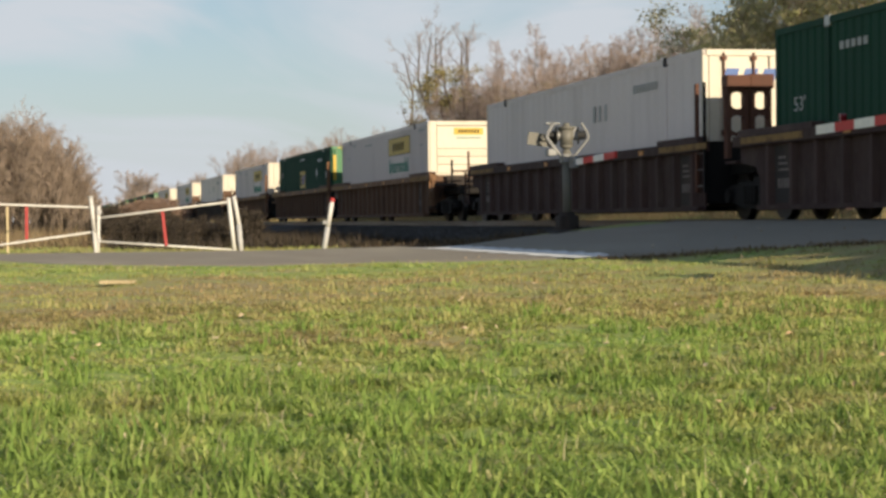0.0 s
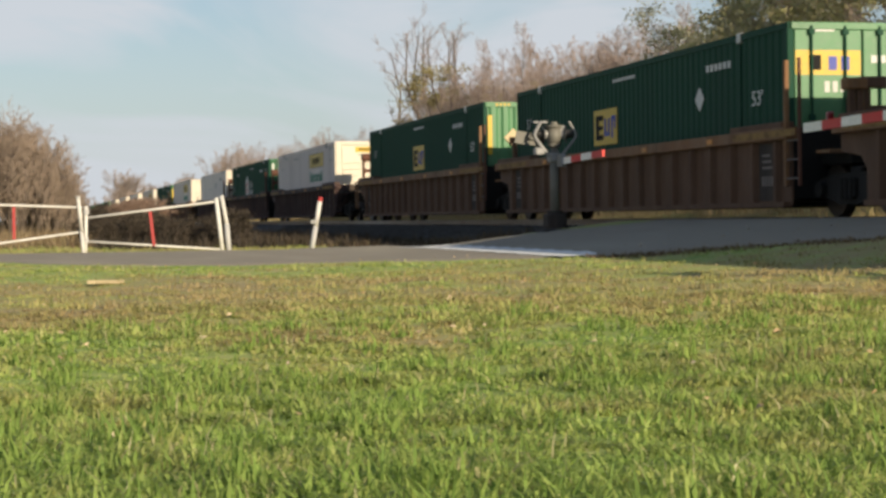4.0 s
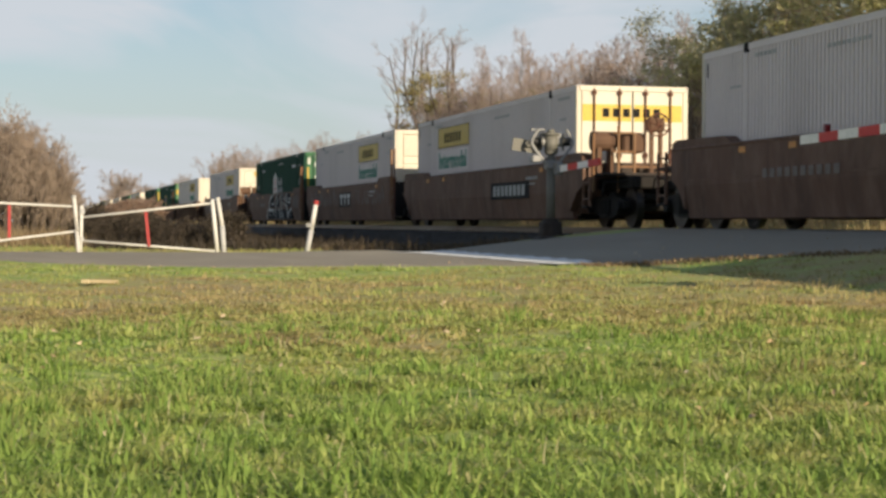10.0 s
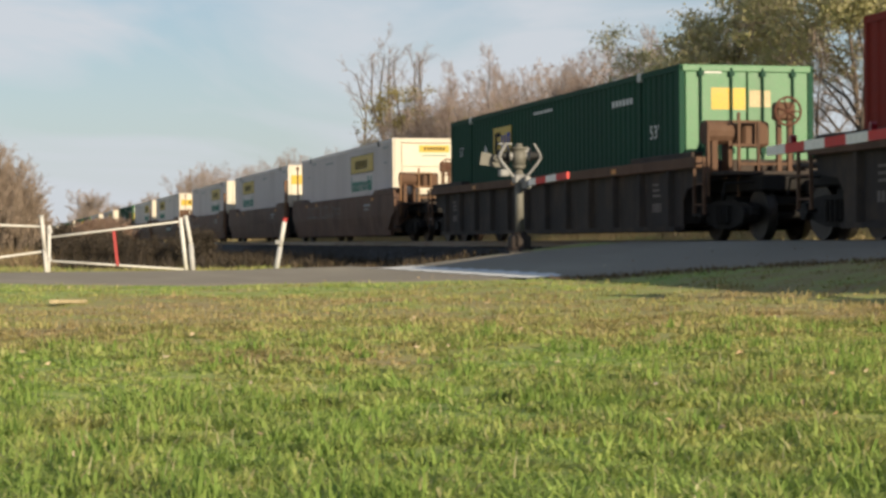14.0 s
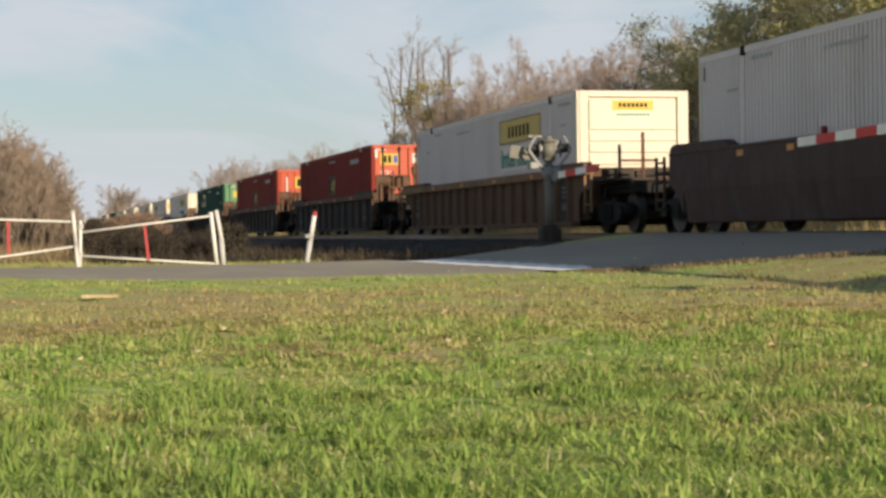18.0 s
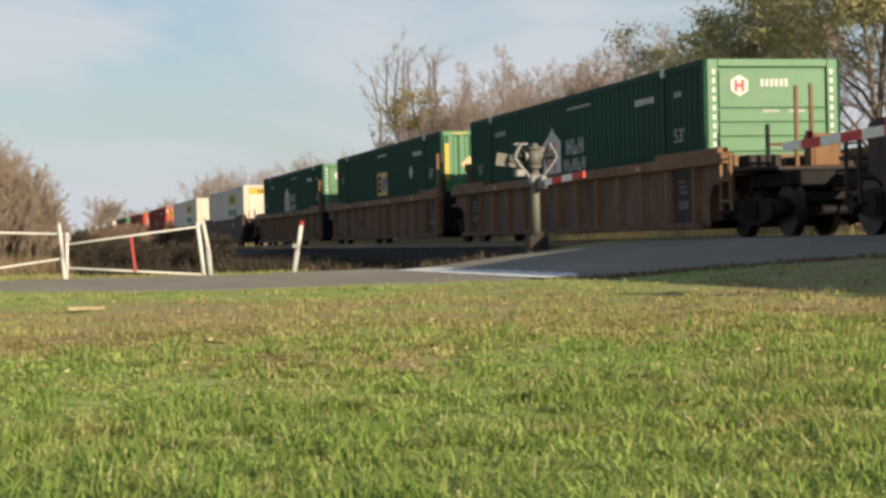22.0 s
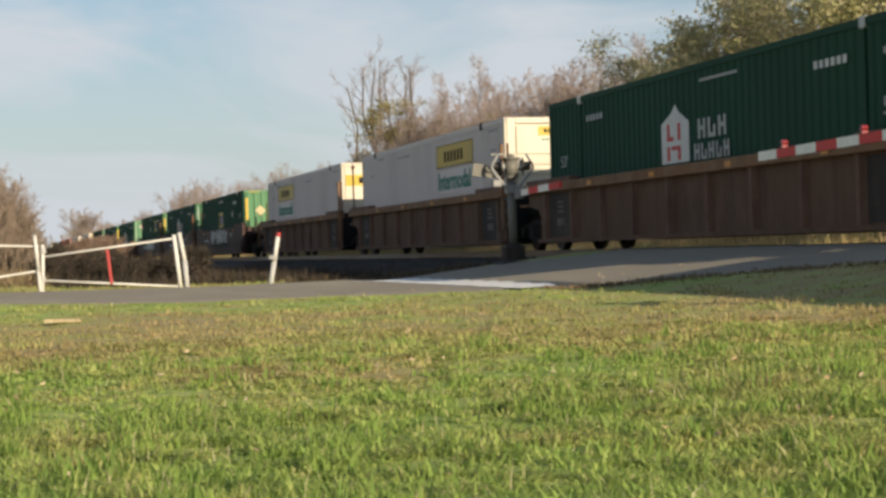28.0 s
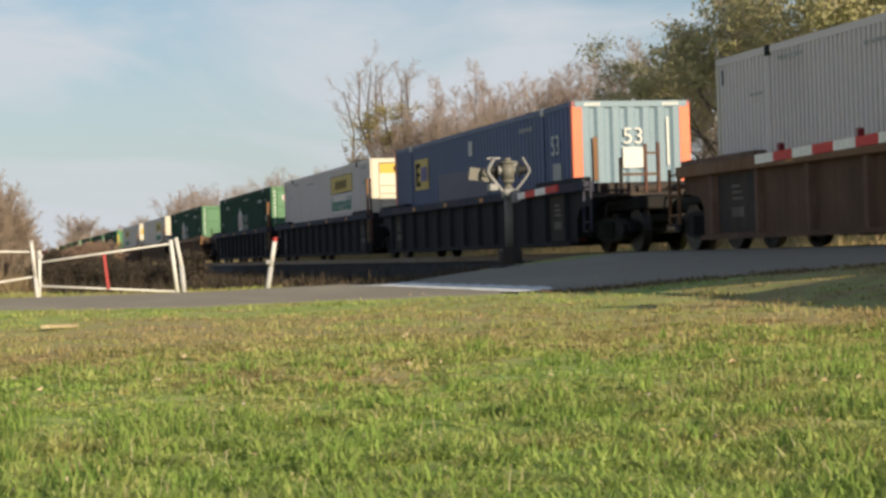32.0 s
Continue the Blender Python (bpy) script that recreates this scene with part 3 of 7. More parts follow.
    for x0, x1 in ((TRACK - 0.67, TRACK + 0.67), (12.4, TRACK - 0.84), (TRACK + 0.84, 14.2)):
        for k in range(6):
            part("panel", Shape().box(x0, x1, 14.4 + 2.85 * k, 17.23 + 2.85 * k, -0.3, -0.012, 0.02), M_concrete, deck)


make_ground()
make_road()
make_track()


# ---- the train ----
SPEED, FACE, LONG, WIDE, TOP, LOW = 19.442, 11.984, 16.15, 2.59, 3.152, 0.26


def text_mesh(text, size, material, depth=0.004, bold=0.0):
    cu = bpy.data.curves.new("letters", "FONT")
    cu.body, cu.size, cu.extrude, cu.resolution_u, cu.offset = text, size, depth, 3, bold
    tmp = bpy.data.objects.new("letters", cu)
    scene.collection.objects.link(tmp)
    bpy.context.view_layer.update()
    me = bpy.data.meshes.new_from_object(tmp.evaluated_get(bpy.context.evaluated_depsgraph_get()))
    bpy.data.objects.remove(tmp)
    bpy.data.curves.remove(cu)
    me.materials.clear()
    me.materials.append(material)
    return me


def side_letters(name, text, y0, z0, size, material, parent, x=-0.012, stretch=None, label="", bold=0.0):
    """Letters on the near side, reading from far to near; stretch: (width, height) in metres."""
    me = text_mesh(text, size, material, bold=bold)
    n = len(me.vertices)
    co = np.empty(n * 3, np.float32)
    me.vertices.foreach_get("co", co)
    co = co.reshape(-1, 3)
    lo, hi = co.min(0), co.max(0)
    u, w = co[:, 0] - lo[0], co[:, 1] - lo[1]
    if stretch:
        u, w = u * stretch[0] / (hi[0] - lo[0]), w * stretch[1] / (hi[1] - lo[1])
    me.vertices.foreach_set("co", np.stack([x - co[:, 2], y0 - u, z0 + w], -1).astype(np.float32).ravel())
    return part(name, me, material, parent, label)


def end_letters(name, text, x0, z0, material, parent, y, stretch, label=""):
    me = text_mesh(text, 1.0, material)
    co = np.empty(len(me.vertices) * 3, np.float32)
    me.vertices.foreach_get("co", co)
    co = co.reshape(-1, 3)
    lo, hi = co.min(0), co.max(0)
    u, w = (co[:, 0] - lo[0]) * stretch[0] / (hi[0] - lo[0]), (co[:, 1] - lo[1]) * stretch[1] / (hi[1] - lo[1])
    me.vertices.foreach_set("co", np.stack([x0 + u, y + co[:, 2], z0 + w], -1).astype(np.float32).ravel())
    return part(name, me, material, parent, label)


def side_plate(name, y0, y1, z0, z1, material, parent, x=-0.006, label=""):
    return part(name, Shape().box(x - 0.004, x + 0.004, min(y0, y1), max(y0, y1), z0, z1), material, parent, label)


def side_bars(name, y0, y1, z0, z1, n, material, parent, x=-0.01, gap=0.35):
    """A row of plain bars in place of lettering."""
    s, w = Shape(), (y1 - y0) / n
    for i in range(n):
        a, b = y0 + w * (i + gap / 2), y0 + w * (i + 1 - gap / 2)
        s.box(x - 0.004, x + 0.003, min(a, b), max(a, b), z0, z1)
    return tagged(part(name, s, material, parent), kind="stuff")


def end_plate(name, x0, x1, z0, z1, material, parent, y=-LONG - 0.012, label=""):
    return part(name, Shape().box(x0, x1, y - 0.004, y + 0.006, z0, z1), material, parent, label)


def end_bars(name, x0, x1, z0, z1, n, material, parent, y=-LONG - 0.02, gap=0.35):
    s, w = Shape(), (x1 - x0) / n
    for i in range(n):
        s.box(x0 + w * (i + gap / 2), x0 + w * (i + 1 - gap / 2), y - 0.003, y + 0.004, z0, z1)
    return tagged(part(name, s, material, parent), kind="stuff")


def octagon(cx, cz, r):
    return [(cx + r * math.cos(math.pi / 6 + math.pi * k / 3), cz + r * math.sin(math.pi / 6 + math.pi * k / 3)) for k in range(6)]


def corrugated(pitch, depth, y0, y1, x_face, x_in, z0, z1, narrow=False):
    """Pressed sheet along the side, drawn as real folds; narrow: flat plates with thin grooves."""
    s = Shape()
    cut = ((0.0, x_face), (0.62, x_face), (0.68, x_in), (0.94, x_in)) if narrow else ((0.0, x_face), (0.34, x_face), (0.5, x_in), (0.84, x_in))
    n = max(1, int(round((y1 - y0) / pitch)))
    p = (y1 - y0) / n
    ys, xs = [], []
    for i in range(n):
        for f, x in cut:
            ys.append(y0 + p * (i + f))
            xs.append(x)
    ys.append(y1)
    xs.append(x_face)
    for i in range(len(ys) - 1):
        s.quad((xs[i], ys[i], z0), (xs[i + 1], ys[i + 1], z0), (xs[i + 1], ys[i + 1], z1), (xs[i], ys[i], z1))
    return s


SIDE_CACHE = {}


def container(kind, turned, end):
    """A 53-foot container: its own near face at x = 0, leading end at y = 0, trailing end at y = -LONG."""
    white = kind in ("jb", "swift")
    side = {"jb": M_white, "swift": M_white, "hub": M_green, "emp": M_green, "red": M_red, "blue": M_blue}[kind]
    # the ends take a sunlit copy of the side's paint
    endm = {"jb": M_white_lit, "swift": M_white_lit, "hub": M_green_lit, "emp": M_green_lit, "red": M_red_lit, "blue": M_blue_lit}[kind]
    words = {"jb": "white corrugated 53-foot container with a yellow panel", "swift": "white 53-foot container with blue lettering", "hub": "dark green corrugated 53-foot container with a white house emblem",
             "emp": "dark green corrugated 53-foot container with a yellow panel", "red": "red corrugated 53-foot container with a small yellow panel",
             "blue": "blue 53-foot container with orange corner posts"}[kind]
    c = thing("freight_container", words, "container", "containers on the train")
    key = (kind,)
    if key not in SIDE_CACHE:
        pitch, depth = (0.14, 0.06) if kind == "jb" else (0.5, 0.006) if kind == "swift" else (0.275, 0.022)
        near = corrugated(pitch, depth, -LONG + 0.1, -0.1, -0.004 if white else 0.0, depth, LOW + 0.15, TOP - 0.1, kind == "jb").mesh("side_wall", side)
        frame_ = Shape().box(-0.012, 0.06, -LONG, 0, LOW, LOW + 0.16).box(-0.012, 0.06, -LONG, 0, TOP - 0.11, TOP)
        frame_.box(WIDE - 0.06, WIDE + 0.012, -LONG, 0, LOW, LOW + 0.16).box(WIDE - 0.06, WIDE + 0.012, -LONG, 0, TOP - 0.11, TOP)
        roof = Shape()
        for i in range(58):
            y = -LONG + 0.12 + 0.2743 * i
            roof.box(0.06, WIDE - 0.06, y, y + 0.15, TOP - 0.035, TOP - 0.012)
        roof.box(0.05, WIDE - 0.05, -LONG + 0.02, -0.02, TOP - 0.06, TOP - 0.03)
        far = corrugated(0.275, 0.03, -LONG + 0.1, -0.1, WIDE, WIDE - 0.03, LOW + 0.15, TOP - 0.1).mesh("far_side_wall", side)
        floor = Shape().box(0.03, WIDE - 0.03, -LONG + 0.03, -0.03, LOW + 0.01, LOW + 0.12)
        post = Shape().box(-0.014, 0.22 if kind == "blue" else 0.1, -0.11, 0, LOW, TOP, 0.01)
        stile = Shape().box(-0.012, 0.03, -0.05, 0.05, LOW + 0.14, TOP - 0.09)
        knob = Shape().box(-0.03, 0.1, -0.09, 0.09, TOP - 0.16, TOP + 0.02, 0.02)
        SIDE_CACHE[key] = (near, frame_.mesh("rail_frame", side), roof.mesh("roof", side), far, floor.mesh("floor", M_coal), post.mesh("corner_post", M_orange if kind == "blue" else endm if white else side), stile.mesh("stacking_post", side), knob.mesh("stacking_fitting", M_black if white else M_rod))
    near, frame_, roof, far, floor, post, stile, knob = SIDE_CACHE[key]
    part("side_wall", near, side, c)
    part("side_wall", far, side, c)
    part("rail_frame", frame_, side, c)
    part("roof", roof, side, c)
    part("floor", floor, M_coal, c)
    wide = 0.206 if kind == "blue" else 0.086
    for x, y in ((0, 0), (WIDE - wide, 0), (0, -LONG + 0.11), (WIDE - wide, -LONG + 0.11)):
        part("corner_post", post, side, c).location = (x, y, 0)
    for y in (-2.0, -LONG + 2.0):
        part("stacking_post", stile, side, c).location = (0, y, 0)
        part("stacking_fitting", knob, M_rod, c).location = (0, y, 0)
    # leading end
    lead = Shape().box(0.08, WIDE - 0.08, -0.05, -0.02, LOW + 0.1, TOP - 0.08)
    for i in range(7):
        lead.box(0.2 + 0.32 * i, 0.36 + 0.32 * i, -0.022, 0.0, LOW + 0.2, TOP - 0.2)
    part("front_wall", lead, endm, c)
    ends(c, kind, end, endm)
    sides(c, kind, turned)
    return c


def doors(c, endm, y):
    for k, (x0, x1) in enumerate(((0.11, 1.28), (1.31, 2.48))):
        leaf = part("door", Shape().box(x0, x1, y, y + 0.05, LOW + 0.12, TOP - 0.12, 0.012), endm, c)
        for x in (x0 + 0.28, x1 - 0.3):
            part("lock_rod", Shape().tube((x, y - 0.035, LOW + 0.1), (x, y - 0.035, TOP - 0.06), 0.022, sides=8).box(x - 0.05, x + 0.05, y - 0.06, y, TOP - 0.2, TOP - 0.12).box(x - 0.05, x + 0.05, y - 0.06, y, LOW + 1.3, LOW + 1.4), M_steel if endm is M_red_lit else M_rust if endm is M_white_lit else M_green if endm in (M_green_lit, M_green_deep) else endm, leaf)
    part("door_header", Shape().box(0.05, WIDE - 0.05, y - 0.02, y + 0.06, TOP - 0.12, TOP, 0.01), endm, c)


def pressed_end(c, endm, y, n=7):
    """An end wall with upright folds."""
    w, line = (WIDE - 0.24) / n, [(0.08, y + 0.08), (0.08, y + 0.05)]
    for i in range(n):
        x = 0.12 + w * i
        line += [(x + 0.02, y + 0.05), (x + 0.09, y), (x + w - 0.12, y), (x + w - 0.05, y + 0.05)]
    line += [(WIDE - 0.08, y + 0.05), (WIDE - 0.08, y + 0.08)]
    part("end_wall", Shape().prism(line, 2, LOW + 0.12, TOP - 0.12), endm, c)
    part("end_header", Shape().box(0.05, WIDE - 0.05, y - 0.01, y + 0.08, TOP - 0.13, TOP, 0.01), endm, c)


def ribbed_end(c, endm, y):
    """A smooth nose with recessed level grooves."""
    part("end_wall", Shape().box(0.1, WIDE - 0.1, y + 0.05, y + 0.08, LOW + 0.1, TOP - 0.05), endm, c)
    z, steps = LOW + 0.12, (0.42, 0.42, 0.3, 0.27, 0.25, 0.25, 0.7)
    for h in steps:
        part("end_panel", Shape().box(0.28, WIDE - 0.28, y + 0.01, y + 0.048, z, min(z + h - 0.035, TOP - 0.17), 0.008), endm, c)
        z += h
    frame_ = Shape().box(0.05, 0.25, y - 0.015, y + 0.08, LOW, TOP, 0.012).box(WIDE - 0.25, WIDE - 0.05, y - 0.015, y + 0.08, LOW, TOP, 0.012).box(0.25, WIDE - 0.25, y - 0.015, y + 0.08, TOP - 0.14, TOP, 0.012)
    part("end_frame", frame_, endm, c)


def ends(c, kind, end, endm):
    y = -LONG - 0.005
    yy = y - 0.012
    if end == "nose":
        ribbed_end(c, endm, y)
        end_plate("yellow_panel", 0.82, 1.78, 2.72, 2.94, M_yellow, c, yy + 0.02, "yellow panel with dark bars of lettering")
        end_bars("lettering", 0.95, 1.65, 2.79, 2.88, 7, M_black, c, yy + 0.012)
        end_bars("lettering", 0.9, 1.7, 2.6, 2.65, 9, M_teal, c, yy + 0.02)
    elif end == "wide":
        ribbed_end(c, endm, y)
        end_plate("yellow_panel", 0.3, 2.29, 2.68, 2.99, M_yellow, c, yy + 0.02, "wide yellow panel with black bars of lettering")
        end_bars("lettering", 0.72, 1.87, 2.76, 2.9, 7, M_black, c, yy + 0.012)
    elif end == "doors":
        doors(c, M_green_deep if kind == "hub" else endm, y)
        if kind == "jb":
            end_plate("yellow_panel", 0.12, 1.26, 2.36, 2.74, M_yellow, c, yy + 0.014, "yellow band with black bars of lettering")
            end_plate("yellow_panel", 1.33, 2.46, 2.36, 2.74, M_yellow, c, yy + 0.014, "yellow band with black bars of lettering")
            end_bars("lettering", 0.55, 1.98, 2.46, 2.65, 6, M_black, c, yy + 0.006)
        elif kind == "hub":
            emblem(c, 0.62, 2.62, yy + 0.008)
            end_bars("lettering", 1.5, 2.2, 2.62, 2.72, 6, M_chalk, c, yy + 0.008)
            end_bars("lettering", 0.35, 1.1, 2.95, 3.0, 2, M_chalk, c, yy + 0.008, 0.1)
            end_bars("lettering", 1.45, 2.3, 2.0, 2.16, 6, M_chalk, c, yy + 0.008)
            end_bars("lettering", 0.45, 0.85, 2.0, 2.16, 3, M_chalk, c, yy + 0.008)
            end_plate("white_label", 0.16, 0.26, 2.62, 2.92, M_chalk, c, yy + 0.01)
            end_plate("warning_stripe", 0.13, 0.2, 1.7, 2.5, M_yellow, c, yy + 0.01)
        elif kind == "emp":
            end_plate("yellow_panel", 0.12, 1.26, 2.3, 2.7, M_yellow, c, yy + 0.014)
            end_bars("lettering", 0.3, 0.62, 2.38, 2.62, 1, M_black, c, yy + 0.006)
            end_bars("lettering", 0.66, 1.1, 2.38, 2.6, 2, M_lilac, c, yy + 0.006)
            end_bars("lettering", 1.42, 2.2, 2.5, 2.62, 5, M_chalk, c, yy + 0.008)
            end_bars("lettering", 0.6, 1.15, 2.02, 2.2, 4, M_chalk, c, yy + 0.008)
            end_bars("lettering", 0.3, 0.9, 3.0, 3.05, 1, M_chalk, c, yy + 0.008)
        elif kind == "red":
            end_plate("yellow_panel", 0.3, 1.0, 2.45, 2.85, M_yellow, c, yy + 0.014, "yellow panel with dark bars")
            end_bars("lettering", 0.4, 0.72, 2.52, 2.78, 2, M_black, c, yy + 0.006)
            end_bars("lettering", 0.74, 0.95, 2.52, 2.78, 1, M_lilac, c, yy + 0.006)
            end_plate("white_label", 1.45, 1.95, 2.52, 2.85, M_chalk, c, yy + 0.014)
            end_plate("white_label", 1.6, 2.2, 2.5, 2.66, M_chalk, c, yy + 0.01)
            end_bars("lettering", 1.5, 1.9, 2.7, 2.8, 4, M_worn, c, yy + 0.008)
            end_letters("size_lettering", "53'", 0.3, 2.05, M_chalk, c, yy + 0.01, (0.36, 0.2))
            for x0, x1 in ((0.12, 0.2), (2.38, 2.46)):
                end_plate("corner_stripe", x0, x1, 2.7, 3.0, M_chalk, c, yy + 0.012)
            for x0, x1 in ((0.12, 0.5), (2.08, 2.46)):
                end_plate("corner_stripe", x0, x1, 2.96, 3.01, M_chalk, c, yy + 0.008)
        elif kind == "swift":
            s = Shape()
            for i in range(5):
                x = 0.35 + 0.38 * i
                s.prism([(x, 2.52), (x + 0.26, 2.52), (x + 0.36, 2.8), (x + 0.1, 2.8)], 1, yy, yy + 0.006)
            part("lettering", s, M_script, c, "slanted bright blue bars of lettering")
    elif end == "plain_doors":
        doors(c, endm, y)
        end_plate("yellow_panel", 0.6, 1.26, 2.35, 2.74, M_yellow, c, yy + 0.014, "faded yellow panel")
        end_plate("white_label", 1.34, 1.75, 2.4, 2.7, M_plank, c, yy + 0.014)
        end_bars("lettering", 0.3, 0.9, 3.0, 3.05, 1, M_chalk, c, yy + 0.008)
    elif end in ("emblem", "bare", "deep"):
        endm = M_green_deep if end == "deep" else endm
        ribbed_end(c, endm, y)
        if end != "bare":
            emblem(c, 0.66, 2.68, yy + 0.014)
            end_bars("lettering", 1.05, 1.6, 2.66, 2.8, 6, M_chalk, c, yy + 0.014)
        end_bars("lettering", 1.0, 2.0, 2.2, 2.25, 2, M_faint, c, yy + 0.014)
        for x in (0.14, WIDE - 0.2):
            s = Shape()
            for i in range(9):
                s.box(x, x + 0.06, yy - 0.008, yy, 1.6 + 0.16 * i, 1.69 + 0.16 * i)
            part("lettering", s, M_chalk, c)
    elif end == "pressed":
        pressed_end(c, endm, y)
        if kind == "emp":
            end_plate("yellow_panel", 1.3, 1.85, 2.58, 2.86, M_yellow, c, yy, "yellow panel with dark bars")
            end_bars("lettering", 1.36, 1.56, 2.62, 2.82, 1, M_black, c, yy - 0.01)
            end_bars("lettering", 1.58, 1.8, 2.62, 2.8, 1, M_script, c, yy - 0.01)
            part("diamond_placard", Shape().prism([(0.55, 2.2), (0.8, 1.95), (1.05, 2.2), (0.8, 2.45)], 1, yy - 0.02, yy - 0.01), M_plank, c, "pale diamond-shaped placard")
            end_plate("warning_stripe", 0.1, 0.22, 1.75, 2.8, M_yellow, c, yy - 0.01)
            end_bars("warning_stripe", 0.3, 0.75, 3.06, 3.12, 4, M_yellow, c, yy)
            end_bars("warning_stripe", 1.85, 2.3, 3.06, 3.12, 4, M_yellow, c, yy)
        elif kind == "red":
            end_plate("yellow_panel", 0.86, 1.76, 2.28, 2.8, M_yellow, c, yy, "yellow panel with dark bars")
            end_bars("lettering", 0.92, 1.22, 2.36, 2.72, 1, M_black, c, yy - 0.01)
            end_bars("lettering", 1.26, 1.7, 2.36, 2.66, 3, M_lilac, c, yy - 0.01)
            end_letters("size_lettering", "53", 1.08, 1.72, M_chalk, c, yy - 0.006, (0.3, 0.2))
            end_bars("lettering", 0.42, 0.52, 2.1, 2.8, 1, M_chalk, c, yy)
        elif kind == "blue":
            end_letters("size_lettering", "53", 1.1, 2.25, M_chalk, c, yy - 0.006, (0.42, 0.34))
            end_plate("white_label", 1.08, 1.6, 1.75, 2.18, M_chalk, c, yy)
            end_bars("lettering", 2.05, 2.13, 1.8, 2.8, 1, M_chalk, c, yy)
            end_bars("warning_stripe", 0.25, 0.62, 3.05, 3.12, 5, M_chalk, c, yy)
            end_bars("warning_stripe", 1.98, 2.35, 3.05, 3.12, 5, M_chalk, c, yy)
            end_bars("rust_stain", 0.4, 0.55, 1.5, 2.4, 1, M_tan, c, yy)


def emblem(c, x, z, y):
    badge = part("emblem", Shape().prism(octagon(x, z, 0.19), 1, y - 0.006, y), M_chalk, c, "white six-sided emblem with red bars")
    s = Shape().box(x - 0.09, x - 0.04, y - 0.012, y - 0.006, z - 0.1, z + 0.1).box(x + 0.04, x + 0.09, y - 0.012, y - 0.006, z - 0.1, z + 0.1).box(x - 0.04, x + 0.04, y - 0.012, y - 0.006, z - 0.025, z + 0.025)
    tagged(part("emblem_mark", s, M_logored, badge), kind="stuff")


def sides(c, kind, turned):
    """Panels and lettering on the near side; turned: the container stands the other way round."""
    if kind == "jb":
        y0, y1 = (-9.7, -13.35) if turned else (-2.75, -6.45)
        panel = side_plate("yellow_panel", y0, y1, 2.26, 2.86, M_yellow, c, -0.012, "yellow panel with a dark border and bars of lettering")
        side_bars("lettering", y0 - 0.75, y1 + 0.9, 2.4, 2.68, 6, M_black, panel, -0.02, 0.5)
        s = Shape()
        for z in (2.27, 2.835):
            s.box(-0.02, -0.016, y1 + 0.02, y0 - 0.02, z, z + 0.018)
        for y in (y0 - 0.03, y1 + 0.02):
            s.box(-0.02, -0.016, y, y + 0.02, 2.27, 2.85)
        part("panel_border", s, M_black, panel)
        white = side_plate("white_panel", y0 - 0.05, y1 + 0.05, 1.58, 2.2, M_white, c, -0.008)
        side_letters("word_lettering", "Intermodal", y0 - 0.15, 1.66, 0.5, M_teal, white, -0.018, (3.25, 0.48), "dark green word Intermodal", 0.012)
        for ya in ((-1.35, -14.9) if not turned else (-14.9, -1.3)):
            side_bars("lettering", ya, ya - 0.5, 2.42, 2.47, 4, M_faint, c, -0.012)
        for ya in (-2.35, -14.75):
            side_bars("lettering", ya, ya - 0.9, 2.88, 2.95, 5, M_faint, c, -0.012)
        side_bars("lettering", -5.1 if turned else -9.1, -6.6 if turned else -10.6, 2.78, 2.84, 9, M_faint, c, -0.012)
        side_bars("lettering", -0.25, -0.32, 2.7, 2.95, 1, M_black, c, -0.02)
    elif kind == "swift":
        side_bars("lettering", -12.2, -13.7, 2.6, 2.76, 8, M_faint, c, -0.012)
        side_bars("lettering", -9.4, -10.6, 2.15, 2.5, 3, M_faint, c, -0.012, 0.6)
        side_bars("lettering", -6.2, -7.4, 2.1, 2.16, 5, M_faint, c, -0.012)
    elif kind == "hub":
        house = Shape().prism([(-6.52, 1.5), (-7.8, 1.5), (-7.8, 2.2), (-7.35, 2.4), (-7.18, 2.54), (-7.0, 2.4), (-6.52, 2.22)], 0, -0.014, -0.008)
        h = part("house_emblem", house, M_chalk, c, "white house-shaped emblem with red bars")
        s = Shape()
        for ya, yb, za, zb in ((-6.8, -6.92, 1.9, 2.2), (-7.3, -7.42, 1.9, 2.2), (-6.8, -7.1, 1.9, 1.97), (-6.8, -6.92, 1.55, 1.8), (-7.3, -7.42, 1.55, 1.8), (-7.0, -7.42, 1.73, 1.8)):
            s.box(-0.022, -0.016, min(ya, yb), max(ya, yb), za, zb)
        tagged(part("emblem_mark", s, M_logored, h), kind="stuff")
        blocks(c, -8.15, -9.45, 1.86, 2.2, 3)
        blocks(c, -7.98, -9.55, 1.5, 1.78, 5)
        side_bars("lettering", -8.3, -9.9, 2.83, 2.88, 12, M_faint, c, -0.01, 0.2)
        side_bars("lettering", -2.4, -3.4, 2.6, 2.72, 5, M_faint, c, -0.01)
        side_bars("lettering", -12.6, -13.7, 2.58, 2.7, 6, M_chalk, c, -0.01)
        side_bars("lettering", -14.7, -15.1, 2.58, 2.68, 2, M_faint, c, -0.01)
        side_letters("size_lettering", "53'", -0.75, 1.75, 0.3, M_faint, c, -0.014, (0.42, 0.24))
        side_letters("size_lettering", "53'", -14.7, 1.75, 0.3, M_faint, c, -0.014, (0.5, 0.26))
    elif kind in ("emp", "red"):
        mid = {0: -8.05, 1: -4.87, 2: -11.2, 3: -6.9}[int(turned)]
        p_ = side_plate("yellow_panel", mid + 0.76, mid - 0.76, 1.57, 2.32, M_yellow if kind == "emp" else M_umber, c, -0.01, "yellow panel with black and blue bars")
        if int(turned) in (1, 2):
            p_.location.z = 0.42
        s = Shape()
